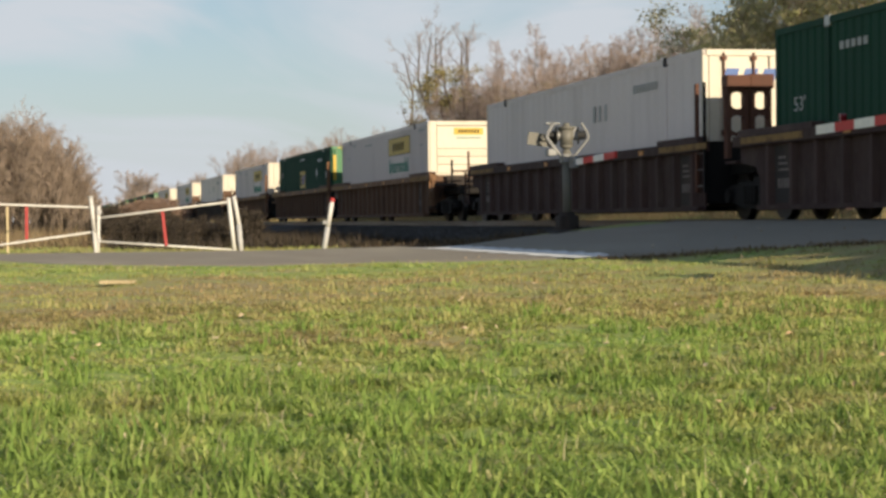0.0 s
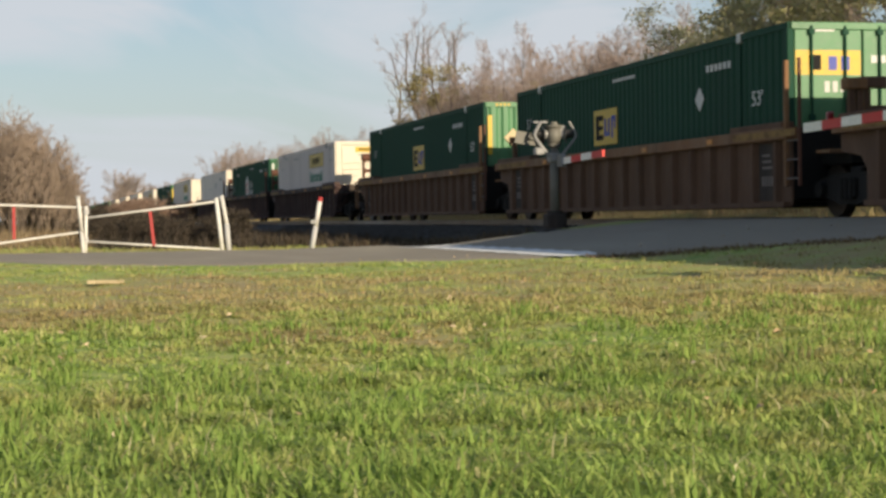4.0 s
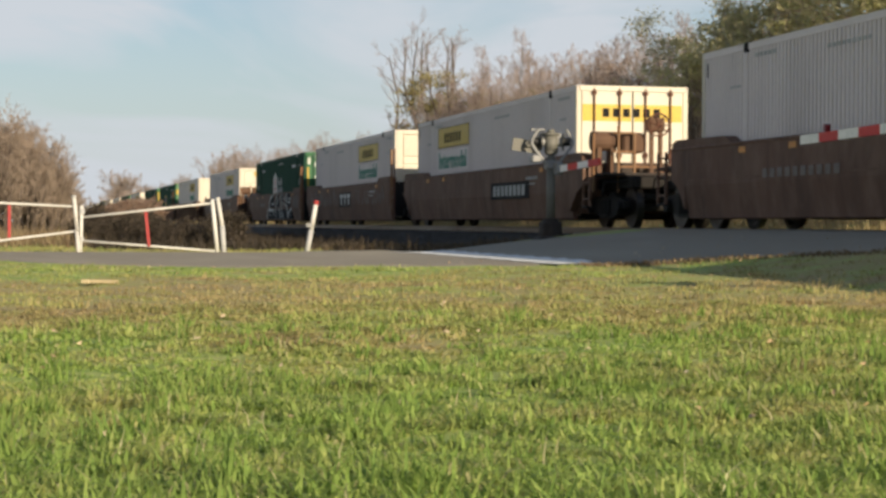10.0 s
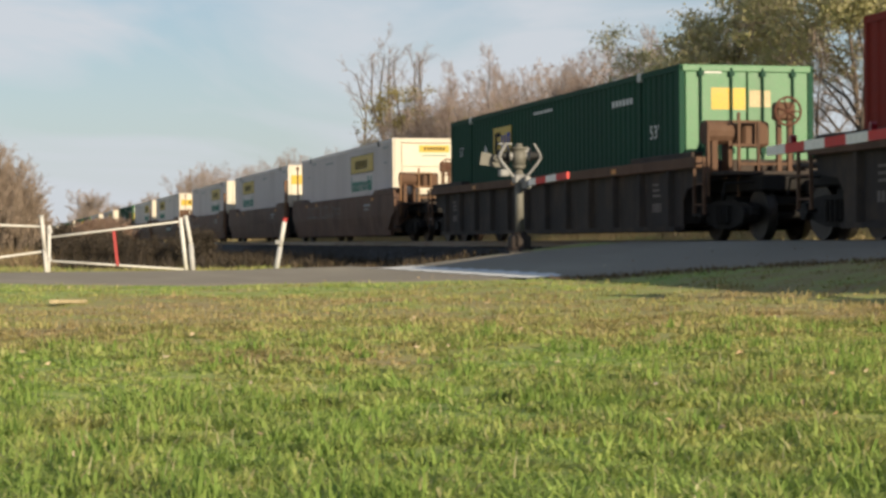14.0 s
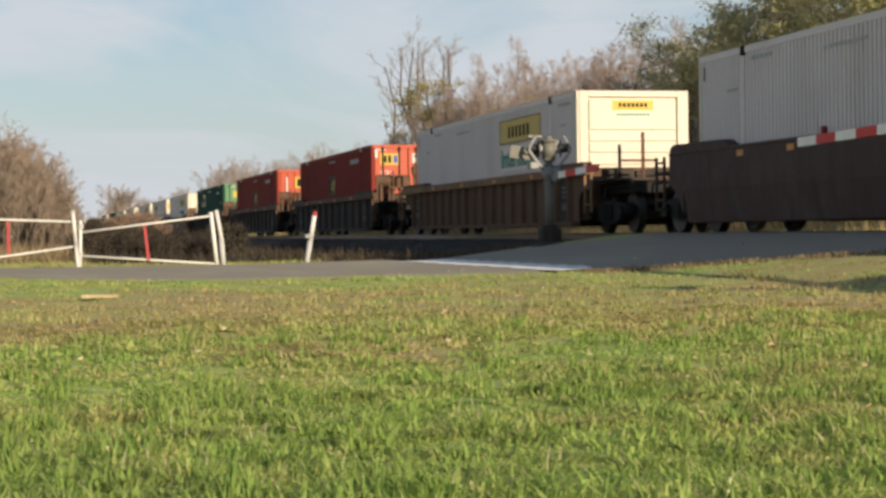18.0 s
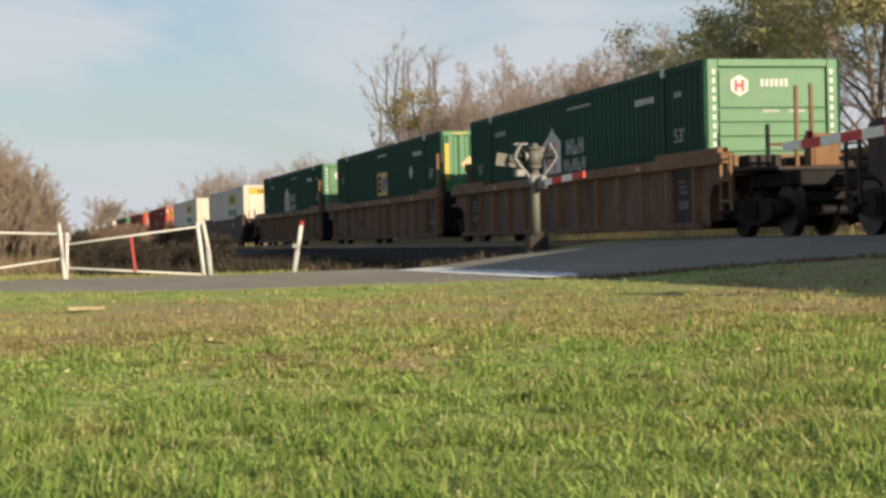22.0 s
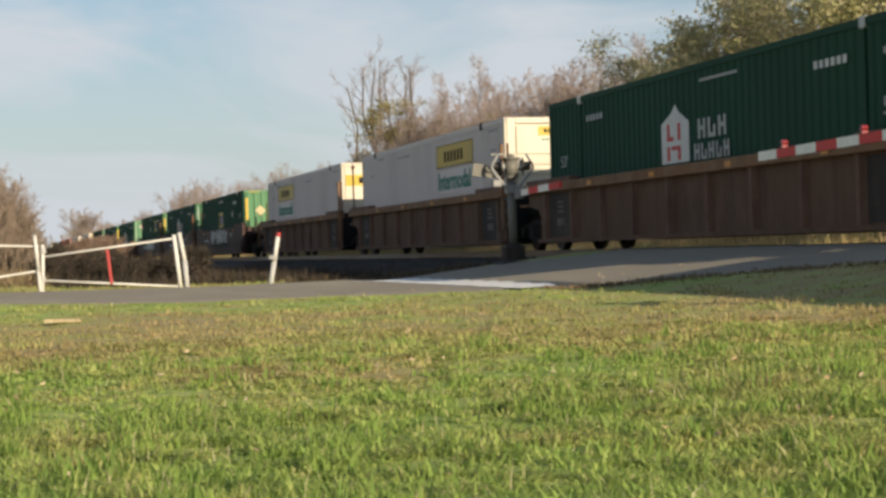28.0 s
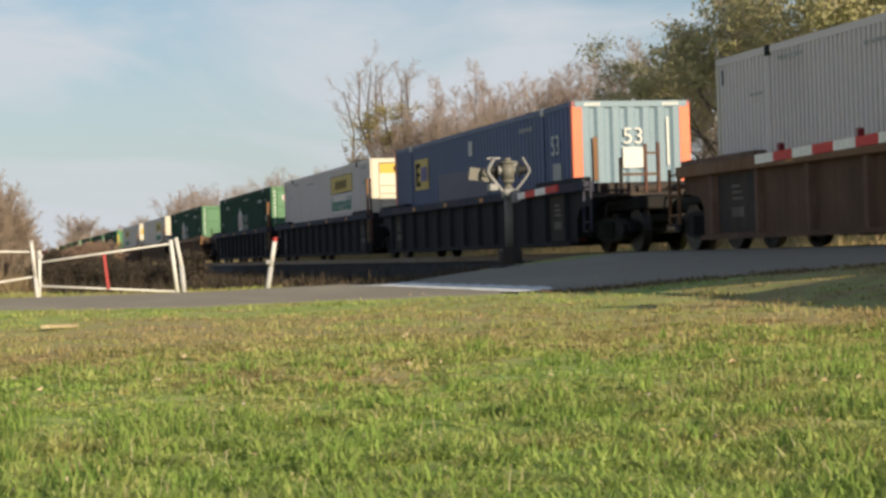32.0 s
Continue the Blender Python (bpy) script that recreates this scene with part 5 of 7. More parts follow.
def well_car(style, first, last):
    st = STYLES[style]
    w = thing("well_car", st["words"], "well car", "well cars of the train")
    for far in (False, True):
        part("side_sill", cached((style, "side", far, last), lambda: side_shape(st, far, last).mesh("side_sill", st["plate"])), st["plate"], w)
        part("top_chord", cached((style, "chord", far, last), lambda: chord_shape(st, far, last).mesh("top_chord", st["chord"])), st["chord"], w)
    for tag, y0, y1 in (("lead", 1.1 if st["ribs"] else 0.9, -1.9), ("rear" if last else "trail", -LONG + 1.9, -LONG - (1.1 if last else 0.25))):
        part("end_casting", cached((style, tag), lambda: hump_shape(st, False, y0, y1).mesh("end_casting", st["side"])), st["side"], w)
        part("end_casting", cached((style, tag, "far"), lambda: hump_shape(st, True, y0, y1).mesh("end_casting", st["side"])), st["side"], w)
    part("well_floor", cached("well_floor", lambda: Shape().box(-0.1, 0.35, -LONG - 0.2, 0.2, 0.18, 0.24).box(WIDE - 0.35, WIDE + 0.1, -LONG - 0.2, 0.2, 0.18, 0.24).box(-0.1, WIDE + 0.1, -LONG - 0.2, -LONG + 1.0, 0.19, 0.25).box(-0.1, WIDE + 0.1, -1.0, 0.2, 0.19, 0.25).box(-0.1, WIDE + 0.1, -8.6, -7.6, 0.19, 0.25).mesh("well_floor", M_steel)), M_steel, w)
    end_gear(w, st, 1, 0.0, first, style)
    end_gear(w, st, -1, -LONG, last, style)
    if first:
        truck(w, 1.38)
    truck(w, -LONG - (1.38 if last else 1.65))
    # small plates along the side
    if st["ribs"]:
        rib = cached((style, "rib"), lambda: Shape().prism([(-0.11, -0.11), (OUT + 0.02, -0.05), (OUT + 0.02, 0.05), (-0.11, 0.11)], 2, 0.24, 1.26).mesh("rib", st["side"]))
        for i in range(n_ribs(st) + 1):
            part("rib", rib, st["side"], w).location = (0, -0.1 - rib_step(st) * i, 0)
        for y in (-3.2, -6.6, -10.0, -13.4):
            part("reflector", cached("reflector", lambda: Shape().box(OUT - 0.032, OUT - 0.02, -0.12, 0.12, 1.29, 1.38).mesh("reflector", M_amber)), M_amber, w).location = (0, y, 0)
        if style in ("maroon", "umber"):
            for y0, y1 in ((0.9, -1.6), (-LONG + 1.7, -LONG - 0.8)):
                part("paint_stripe", Shape().box(OUT - 0.026, OUT - 0.021, y1, y0, 1.29, 1.4), M_ochre, w, "worn ochre stripe")
        for k in (0, n_ribs(st) - 1):
            a = -0.1 - rib_step(st) * k
            panel = part("data_panel", Shape().box(-0.128, -0.121, a - rib_step(st) + 0.13, a - 0.13, 0.28, 1.22), M_coal, w, "sooty black data panel with pale bars")
            m = a - rib_step(st) / 2
            s = Shape()
            for i in range(4):
                s.box(-0.134, -0.129, m - 0.22 + 0.12 * i, m - 0.14 + 0.12 * i, 0.52, 0.68)
            for i in range(3):
                s.box(-0.134, -0.129, m - 0.2 + 0.05 * i, m + 0.2, 0.8 + 0.1 * i, 0.84 + 0.1 * i)
            part("lettering", s, M_worn, panel)
    else:
        for y in (-2.4, -4.4, -14.2):
            part("reflector", cached("reflector_flat", lambda: Shape().box(OUT - 0.012, OUT - 0.004, -0.13, 0.13, 1.28, 1.38).mesh("reflector", M_amber)), M_amber, w).location = (0, y, 0)
        side_bars("lettering", -12.9, -13.9, 1.12, 1.2, 6, M_faint, w, OUT - 0.008)
        side_bars("lettering", -12.9, -13.7, 1.0, 1.05, 5, M_faint, w, OUT - 0.008)
        part("weld_seam", Shape().box(OUT - 0.006, OUT + 0.004, -LONG, 0, 0.86, 0.88), st["side"], w)
    return w


def spray(w, y0, y1, z0, z1, n, seed, edge, fill=None, x=OUT - 0.008):
    """Sprayed bubble shapes that spell nothing: a filled blob with a pale outline for each."""
    rng = random.Random(seed)
    pitch = (y1 - y0) / n
    for i in range(n):
        c, half = y0 + pitch * (i + 0.5), abs(pitch) * rng.uniform(0.42, 0.56)
        lo, hi = z0 + rng.uniform(0, 0.16) * (z1 - z0), z1 - rng.uniform(0, 0.18) * (z1 - z0)
        mid, tall = (lo + hi) / 2, (hi - lo) / 2
        skew, k = rng.uniform(-0.15, 0.15), rng.randrange(2, 5)
        outer, inner = [], []
        for j in range(22):
            t = 2 * math.pi * j / 22
            r = 1 + 0.2 * math.cos(k * t + seed + i) + 0.07 * rng.uniform(-1, 1)
            ca, sa = math.cos(t), math.sin(t)
            u = math.copysign(abs(ca) ** 0.6, ca) * half * min(r, 1.15) * 0.9
            v = math.copysign(abs(sa) ** 0.6, sa) * tall * min(r, 1.1)
            outer.append((c + u + skew * v, mid + v))
            inner.append((c + u * 0.74 + skew * v * 0.8, mid + v * 0.8))
        s = Shape()
        for j in range(22):
            q = (j + 1) % 22
            s.quad((x - 0.004, *outer[j]), (x - 0.004, *outer[q]), (x - 0.004, *inner[q]), (x - 0.004, *inner[j]))
        blob = part("graffiti_outline", s, edge, w, "sprayed graffiti outline")
        # a cut through the blob, as of a letter's counter
        s = Shape()
        a = c + half * rng.uniform(-0.3, 0.3)
        s.prism([(a - 0.03, mid - tall * 0.5), (a + 0.03, mid - tall * 0.5), (a + 0.05 + skew * tall, mid + tall * 0.3), (a - 0.02 + skew * tall, mid + tall * 0.35)], 0, x - 0.005, x - 0.003)
        part("graffiti_stroke", s, edge, blob)
        if fill:
            part("graffiti_fill", Shape().prism(outer, 0, x - 0.002, x + 0.001), fill, blob)


def consist():
    """(leading end at 0 s, container kind, turned, end, well style, first unit, last unit)"""
    rows = [
        (27.59 + 19.46, "swift", 0, "doors", "maroon", 1, 0), (27.59, "hub", 0, "doors", "maroon", 0, 0), (7.95, "jb", 1, "nose", "maroon", 0, 1),
        (-15.54, "emp", 0, "pressed", "umber", 1, 0), (-35.03, "emp", 3, "doors", "umber", 0, 0), (-54.55, "jb", 1, "nose", "umber", 0, 1),
        (-78.1, "jb", 1, "nose", "brown", 1, 1),
        (-101.67, "hub", 0, "doors", "brown", 1, 0), (-120.97, "jb", 1, "nose", "brown", 0, 0), (-140.62, "jb", 0, "doors", "brown", 0, 1),
        (-164.23, "jb", 1, "nose", "brown", 1, 0), (-183.65, "jb", 0, "doors", "brown", 0, 0), (-203.14, "jb", 1, "nose", "brown", 0, 1),
        (-226.35, "emp", 1, "plain_doors", "coal", 1, 1), (-249.4, "red", 0, "pressed", "coal", 1, 1), (-272.88, "red", 0, "doors", "coal", 1, 1),
        (-296.38, "jb", 1, "nose", "umber", 1, 1), (-319.78, "jb", 1, "wide", "plum", 1, 1),
        (-343.43, "hub", 0, "emblem", "tan", 1, 0), (-362.83, "emp", 0, "pressed", "tan", 0, 0), (-382.33, "hub", 0, "emblem", "tan", 0, 1),
        (-405.95, "emp", 2, "pressed", "plum", 1, 0), (-425.33, "hub", 0, "deep", "plum", 0, 0), (-444.84, "emp", 0, "pressed", "plum", 0, 1),
        (-468.58, "jb", 0, "doors", "rust", 1, 0), (-488.16, "jb", 1, "nose", "rust", 0, 0), (-507.73, "hub", 0, "bare", "rust", 0, 1),
        (-531.74, "hub", 0, "emblem", "ink", 1, 0), (-551.49, "jb", 1, "wide", "ink", 0, 0), (-571.12, "blue", 0, "pressed", "ink", 0, 1),
        (-594.7, "jb", 1, "nose", "rust", 1, 0), (-614.2, "jb", 1, "nose", "rust", 0, 1)]
    # what has already passed when the clip begins
    gone = [(70.71, "jb", 1, "nose", "umber", 0, 1), (89.8, "emp", 0, "pressed", "umber", 0, 0), (110.5, "jb", 1, "nose", "umber", 1, 0), (134.5, "swift", 0, "nose", "coal", 1, 1), (158.5, "jb", 1, "nose", "coal", 1, 1), (183.2, "jb", 1, "nose", "coal", 1, 1)]
    y = 206.8
    kinds = [("hub", "bare"), ("hub", "emblem"), ("emp", "pressed"), ("hub", "bare"), ("jb", "nose"), ("jb", "nose"), ("hub", "bare"), ("emp", "pressed"), ("jb", "nose"), ("jb", "wide"), ("hub", "emblem"), ("jb", "nose")]
    for i, (kind, end) in enumerate(kinds):
        gone.append((y, kind, 1 if kind == "jb" else 0, end, ("umber", "brown", "coal")[i // 3 % 3], int(i % 3 == 2), int(i % 3 == 0)))
        y += 19.5 if i % 3 != 2 else 23.5
    return rows + gone


TRAIN = []          # (thing, leading end at 0 s)


def make_train():
    boxes, wells = {}, {}
    for y, kind, turned, end, style, first, last in consist():
        key = (kind, turned, end)
        if key in boxes:
            c = copy_thing(boxes[key], pose(FACE, y, 0))
        else:
            c = boxes[key] = container(kind, turned, end)
            c.matrix_basis = pose(FACE, y, 0)
        key = (style, first, last)
        if key in wells:
            w = copy_thing(wells[key], pose(FACE, y, 0))
        else:
            w = well_car(style, first, last)
            wells[key] = w
            # keep an undecorated original for the copies
            w.matrix_basis = pose(FACE, y, 0)
        TRAIN.append((c, y))
        TRAIN.append((w, y))


make_train()


def decorate():
    """Lettering and graffiti that only single cars carry."""
    car = {round(y, 2): w for w, y in TRAIN if w["category"] == "well car"}
    x = OUT - 0.008
    w = car[-101.67]
    save_mural(w)
    smears(w, -14.2, -15.9, 16, 5)
    side_bars("lettering", -3.2, -5.2, 0.88, 1.02, 9, M_worn, w, x)
    w = car[-120.97]
    side_plate("black_panel", -6.95, -9.5, 0.66, 1.22, M_coal, w, x, "black panel with white bars of lettering")
    blocks_on(w, -7.12, -9.38, 0.75, 1.14, 3, x - 0.01)
    smears(w, -0.3, -6.6, 34, 6)
    smears(w, -9.8, -15.5, 22, 7)
    w = car[-140.62]
    side_plate("black_panel", -9.7, -13.2, 0.68, 1.1, M_black, w, x, "black panel with pale bars of lettering")
    side_bars("lettering", -9.9, -12.9, 0.76, 1.02, 8, M_faint, w, x - 0.008)
    side_bars("lettering", -3.2, -6.1, 0.84, 0.99, 10, M_worn, car[-164.23], x)
    spray(car[-183.65], -6.4, -11.0, 0.75, 1.25, 5, 12, M_umber)
    scrawl(car[-203.14], 2.4, 8.2, 1.06, 0.24, 13)
    smears(car[-78.1], -8.6, -10.8, 7, 15)
    w = car[-405.95]
    spray(w, -6.1, -12.1, 0.62, 1.42, 9, 21, M_faint, M_chalk)
    smears(w, -6.3, -12.0, 16, 22)
    side_letters("size_lettering", "53", 0.0, 0.45, 0.3, M_worn, w, OUT - 0.004, (0.72, 0.34))
    side_bars("lettering", -3.8, -5.55, 0.8, 1.0, 9, M_faint, w, x, 0.3)
    w = car[-425.33]
    strokes(w, -9.1, 0.74, 0.66, "DGLc", M_chalk, 0.88, 0.2)
    strokes(w, -12.95, 0.78, 0.5, "LG", M_worn, 0.66, 0.14)
    spray(w, -9.4, -12.6, 0.26, 0.7, 5, 32, M_worn, M_worn)
    spray(w, -13.1, -14.3, 0.28, 0.7, 2, 33, M_worn, M_worn)
    side_bars("lettering", -3.6, -5.2, 0.8, 0.94, 7, M_faint, w, x)
    w = car[-444.84]
    sprayed_words(w, "HAPPY FATHERS DAY!", -5.75, -12.1, 0.74)
    side_bars("lettering", -2.8, -4.6, 0.86, 0.98, 8, M_faint, w, x)


def sprayed_words(w, text, y0, y1, z0):
    """Hand-sprayed letters, each of its own height and tilt, over older green paint."""
    rng, pitch = random.Random(9), (y1 - y0) / len(text)
    for i, ch in enumerate(text):
        if ch == " ":
            continue
        tall, wide = rng.uniform(0.54, 0.7), -pitch * rng.uniform(0.86, 1.02)
        y, z = y0 + pitch * (i + rng.uniform(-0.06, 0.06)), z0 + rng.uniform(-0.03, 0.05)
        ob = side_letters("graffiti_letter", ch, 0, 0, 0.6, M_chalk, w, OUT - 0.012, (wide if ch != "!" else 0.14, tall), "white sprayed letter", 0.028)
        ob.location, ob.rotation_euler = (0, y, z), (rng.uniform(-0.09, 0.09), 0, 0)
        echo = Shape()
        band(echo, [(-y + 0.05, z - 0.02), (-y + 0.1 + rng.uniform(0, 0.1), z - 0.1), (-y + wide * 0.8, z - rng.uniform(0.08, 0.2))], 0.09, OUT - 0.001)
        part("graffiti_shadow", echo, M_teal_paint, w, "dull green sprayed shadow")


def band(s, pts, thick, deep):
    """A bent line of paint on the side of a car, in (distance back, height) pairs."""
    for k, (p, q) in enumerate(zip(pts, pts[1:])):
        dy, dz = p[0] - q[0], q[1] - p[1]
        n = math.hypot(dy, dz) or 1
        oy, oz = -dz / n * thick / 2, dy / n * thick / 2
        ey, ez = dy / n * thick * 0.3, dz / n * thick * 0.3
        s.prism([(-p[0] - ey + oy, p[1] - ez + oz), (-p[0] - ey - oy, p[1] - ez - oz), (-q[0] + ey - oy, q[1] + ez - oz), (-q[0] + ey + oy, q[1] + ez + oz)], 0, deep - 0.0007 * k, deep + 0.006)


def scrawl(w, y0, y1, mid, tall, seed):
    """One thin looping line of worn pale paint, its loops uneven in width and height."""
    rng, y = random.Random(seed), y0
    while y < y1:
        wide, high, lean = rng.uniform(0.4, 1.0), tall * rng.uniform(0.45, 1.3), rng.uniform(-0.1, 0.15)
        turn, start = rng.uniform(4.2, 6.0), rng.uniform(0, 6.28)
        s, pts = Shape(), []
        for k in range(13):
            a = start + turn * k / 12
            v = high * math.sin(a) * (1 + 0.25 * math.cos(2 * a))
            pts.append((y + wide * (0.5 + 0.48 * math.cos(a)) + lean * v / tall, mid + v))
        band(s, pts, rng.uniform(0.035, 0.055), OUT - 0.006)
        part("graffiti_line", s, M_worn, w, "thin pale sprayed loop")
        y += wide * rng.uniform(0.85, 1.1)


def save_mural(w):
    """Four tall black letters with a running pale outline, the lower half on the sloping skirt."""
    for poly in ([(6.1, 0.8), (6.2, 1.2), (6.7, 1.4), (7.5, 1.42), (7.8, 0.8)], [(8.0, 0.8), (8.3, 1.42), (8.9, 1.42), (9.3, 0.8)], [(9.5, 1.3), (10.0, 0.8), (10.2, 0.8), (10.4, 1.4), (9.6, 1.42)], [(10.7, 0.8), (10.8, 1.35), (11.4, 1.42), (12.2, 1.4), (12.2, 0.8)]):
        part("graffiti_fill", Shape().prism([(-6.2 - 1.145 * (a - 5.6), b) for a, b in poly], 0, OUT - 0.006, OUT + 0.002), M_black, w, "black sprayed letter fill")
    part("graffiti_fill", Shape().prism([(-6.1, 0.25), (-6.4, 0.7), (-14.0, 0.7), (-14.3, 0.25)], 0, OUT - 0.004, OUT + 0.12), M_black, w, "black sprayed letter fill")
    for pts in ([(7.3, 1.42), (6.7, 1.3), (6.25, 1.12), (6.1, 0.92), (6.25, 0.74), (6.45, 0.68), (7.4, 0.68), (7.5, 0.56), (7.35, 0.48)], [(6.2, 0.72), (5.75, 0.66), (5.7, 0.48), (5.5, 0.4), (5.5, 0.26)], [(6.3, 0.7), (6.5, 0.42)], [(6.9, 0.98), (7.4, 0.98)],
                [(8.5, 1.42), (8.1, 1.1), (8.0, 0.8), (8.2, 0.3)], [(8.6, 0.95), (8.7, 1.2)], [(8.9, 0.75), (9.3, 0.5), (9.5, 0.28)],
                [(9.4, 1.4), (9.6, 1.0), (9.8, 0.84)], [(10.1, 1.4), (10.2, 0.9)], [(9.75, 0.78), (9.9, 0.5), (10.2, 0.28)],
                [(11.2, 1.42), (10.8, 1.2), (10.75, 0.95), (11.0, 0.8)], [(11.0, 1.3), (11.2, 1.05), (11.2, 0.75), (11.6, 0.3)], [(11.6, 1.0), (12.1, 1.02)], [(12.3, 0.7), (11.7, 0.55), (11.9, 0.4)]):
        line = Shape()
        band(line, [(6.2 + 1.145 * (a - 5.6), b) for a, b in pts], 0.085, OUT - 0.012)
        part("graffiti_outline", line, M_chalk, w, "pale sprayed outline")


def smears(w, y0, y1, n, seed):
    """Old worn paint runs."""
    rng, s = random.Random(seed), Shape()
    for i in range(n):
        y, z = -rng.uniform(y1, y0), rng.uniform(0.9, 1.35)
        band(s, [(y, z), (y + rng.uniform(-0.1, 0.15), z - rng.uniform(0.1, 0.2)), (y + rng.uniform(-0.1, 0.2), max(0.78, z - rng.uniform(0.2, 0.5)))], rng.uniform(0.04, 0.13), OUT - 0.006)
    tagged(part("old_paint", s, M_worn, w, "worn pale paint runs"), kind="stuff")


def strokes(w, y0, z0, tall, shapes, material, pitch, thick):
    """Broad sprayed strokes, each shape a bent band of paint."""
    forms = {"D": [(0.1, 0), (0.15, 1.0), (0.5, 0.95), (0.72, 0.5), (0.6, 0.05), (0.1, 0.02)], "G": [(0.62, 0.9), (0.3, 1.0), (0.08, 0.5), (0.25, 0.05), (0.6, 0.08), (0.62, 0.5), (0.4, 0.5)],
             "L": [(0.3, 1.1), (0.15, 0.1), (0.7, 0.05)], "c": [(0.55, 0.5), (0.3, 0.6), (0.1, 0.3), (0.25, 0.05), (0.7, 0.06)]}
    for i, key in enumerate(shapes):
        s = Shape()
        pts = [(y0 - pitch * (i + u), z0 + tall * v + 0.02 * math.sin(7 * u + i)) for u, v in forms[key]]
        for k, (p, q) in enumerate(zip(pts, pts[1:])):
            dy, dz = q[0] - p[0], q[1] - p[1]
            n = math.hypot(dy, dz) or 1
            oy, oz = -dz / n * thick / 2, dy / n * thick / 2
            ey, ez = dy / n * thick * 0.3, dz / n * thick * 0.3
            s.prism([(p[0] - ey + oy, p[1] - ez + oz), (p[0] - ey - oy, p[1] - ez - oz), (q[0] + ey - oy, q[1] + ez - oz), (q[0] + ey + oy, q[1] + ez + oz)], 0, OUT - 0.012 - 0.001 * k, OUT - 0.004)
        part("graffiti", s, material, w, "broad pale sprayed graffiti strokes")


def blocks_on(w, y0, y1, z0, z1, n, x):
    s, wd = Shape(), (y1 - y0) / n
    for i in range(n):
        a, b = y0 + wd * (i + 0.1), y0 + wd * (i + 0.9)
        m = (a + b) / 2
        s.box(x - 0.003, x + 0.003, min(a, b), max(a, b), z1 - 0.12, z1)
        s.box(x - 0.003, x + 0.003, m - 0.09, m + 0.09, z0, z1 - 0.1)
    part("lettering", s, M_chalk, w)


decorate()


# ---- plants ----
class Grower:
    """Limbs as tapered tubes, thick ones and fine twigs apart; remembers where the twigs end."""

    def __init__(self, seed):
        self.r, self.tips = random.Random(seed), []
        self.wood = {"stem": ([], []), "twig": ([], [])}

    def limb(self, pts, radii, sides, kind):
        v, f = self.wood[kind]
        n, prev = len(v), None
        for k, p in enumerate(pts):
            d = (pts[min(k + 1, len(pts) - 1)] - pts[max(k - 1, 0)]).normalized()
            a = d.orthogonal().normalized() if prev is None else (prev - d * prev.dot(d)).normalized()
            prev = a
            b = d.cross(a)
            for i in range(sides):
                t = 2 * math.pi * i / sides
                v.append(tuple(p + (a * math.cos(t) + b * math.sin(t)) * radii[k]))
        for k in range(len(pts) - 1):
            for i in range(sides):
                j = (i + 1) % sides
                f.append((n + k * sides + i, n + k * sides + j, n + (k + 1) * sides + j, n + (k + 1) * sides + i))

    def grow(self, base, d, length, radius, level, plan):
        r = self.r
        segs = plan.get("segs", (6, 4, 3, 2, 1))[level]
        pts, p, d = [base], base.copy(), d.normalized()
        for k in range(segs):
            d = (d + Vector((r.gauss(0, 1), r.gauss(0, 1), r.gauss(0, 1) + plan["up"])) * plan["bend"] * (1.0 if level else 0.4)).normalized()
            p = p + d * (length / segs)
            pts.append(p.copy())
        self.branch(pts, length, radius, level, plan, d)

    def branch(self, pts, length, radius, level, plan, d):
        """Draws one limb and grows the smaller ones from it."""
        r, segs = self.r, len(pts) - 1
        radii = [max(plan.get("least", 0.004), radius * (1 - 0.75 * k / segs)) for k in range(segs + 1)]
        self.limb(pts, radii, (8, 5, 4, 3, 3)[level], "stem" if level <= plan.get("stout_levels", 1) else "twig")
        if level == plan["levels"]:
            self.tips.append((pts[-1], d))
            return
        n = plan["kids"][level]
        for i in range(n):
            f = plan["from"][level] + (1 - plan["from"][level]) * (i + r.random()) / n
            k = min(int(f * segs), segs - 1)
            q = pts[k].lerp(pts[k + 1], f * segs - k)
            axis = pts[k + 1] - pts[k]
            side = axis.orthogonal().normalized()
            side.rotate(Matrix.Rotation(r.uniform(0, 2 * math.pi), 3, axis))
            lean = plan["lean"] * r.uniform(0.6, 1.3)
            nd = axis.normalized() * math.cos(lean) + side * math.sin(lean)
            self.grow(q, nd, length * plan["ratio"] * r.uniform(0.65, 1.2) * (1.15 - 0.5 * f), radius * (1 - 0.7 * f) * plan.get("thin", 0.6), level + 1, plan)

    def mesh(self, kind, name, material):
        v, f = self.wood[kind]
        return sheet(name, v, np.array(f, np.int32), material)

    def leaves(self, name, share, per, spread, size, material, keep=lambda p: True):
        """Leaves in flattened clumps round a share of the twig ends."""
        rng = np.random.default_rng(self.r.randrange(10 ** 6))
        tips = np.array([tuple(p) for p, _ in self.tips if keep(p)])
        tips = tips[rng.random(len(tips)) < share]
        c = np.repeat(tips, per, 0)
        wide = np.repeat(rng.uniform(0.6, 1.35, len(tips)), per)[:, None]
        c = c + rng.normal(0, 1, c.shape) * wide * np.array((spread, spread, spread * 0.55))
        n = len(c)
        a = rng.normal(0, 1, (n, 3))
        a /= np.linalg.norm(a, axis=1)[:, None]
        b = np.cross(a, rng.normal(0, 1, (n, 3)))
        b /= np.linalg.norm(b, axis=1)[:, None]
        s = size * rng.uniform(0.5, 1.3, n)[:, None]
        pts = np.stack([c - a * s, c + b * s * 0.6, c + a * s, c - b * s * 0.6], 1).reshape(-1, 3)
        return sheet(name, pts, np.arange(4 * n).reshape(-1, 4), material, False)


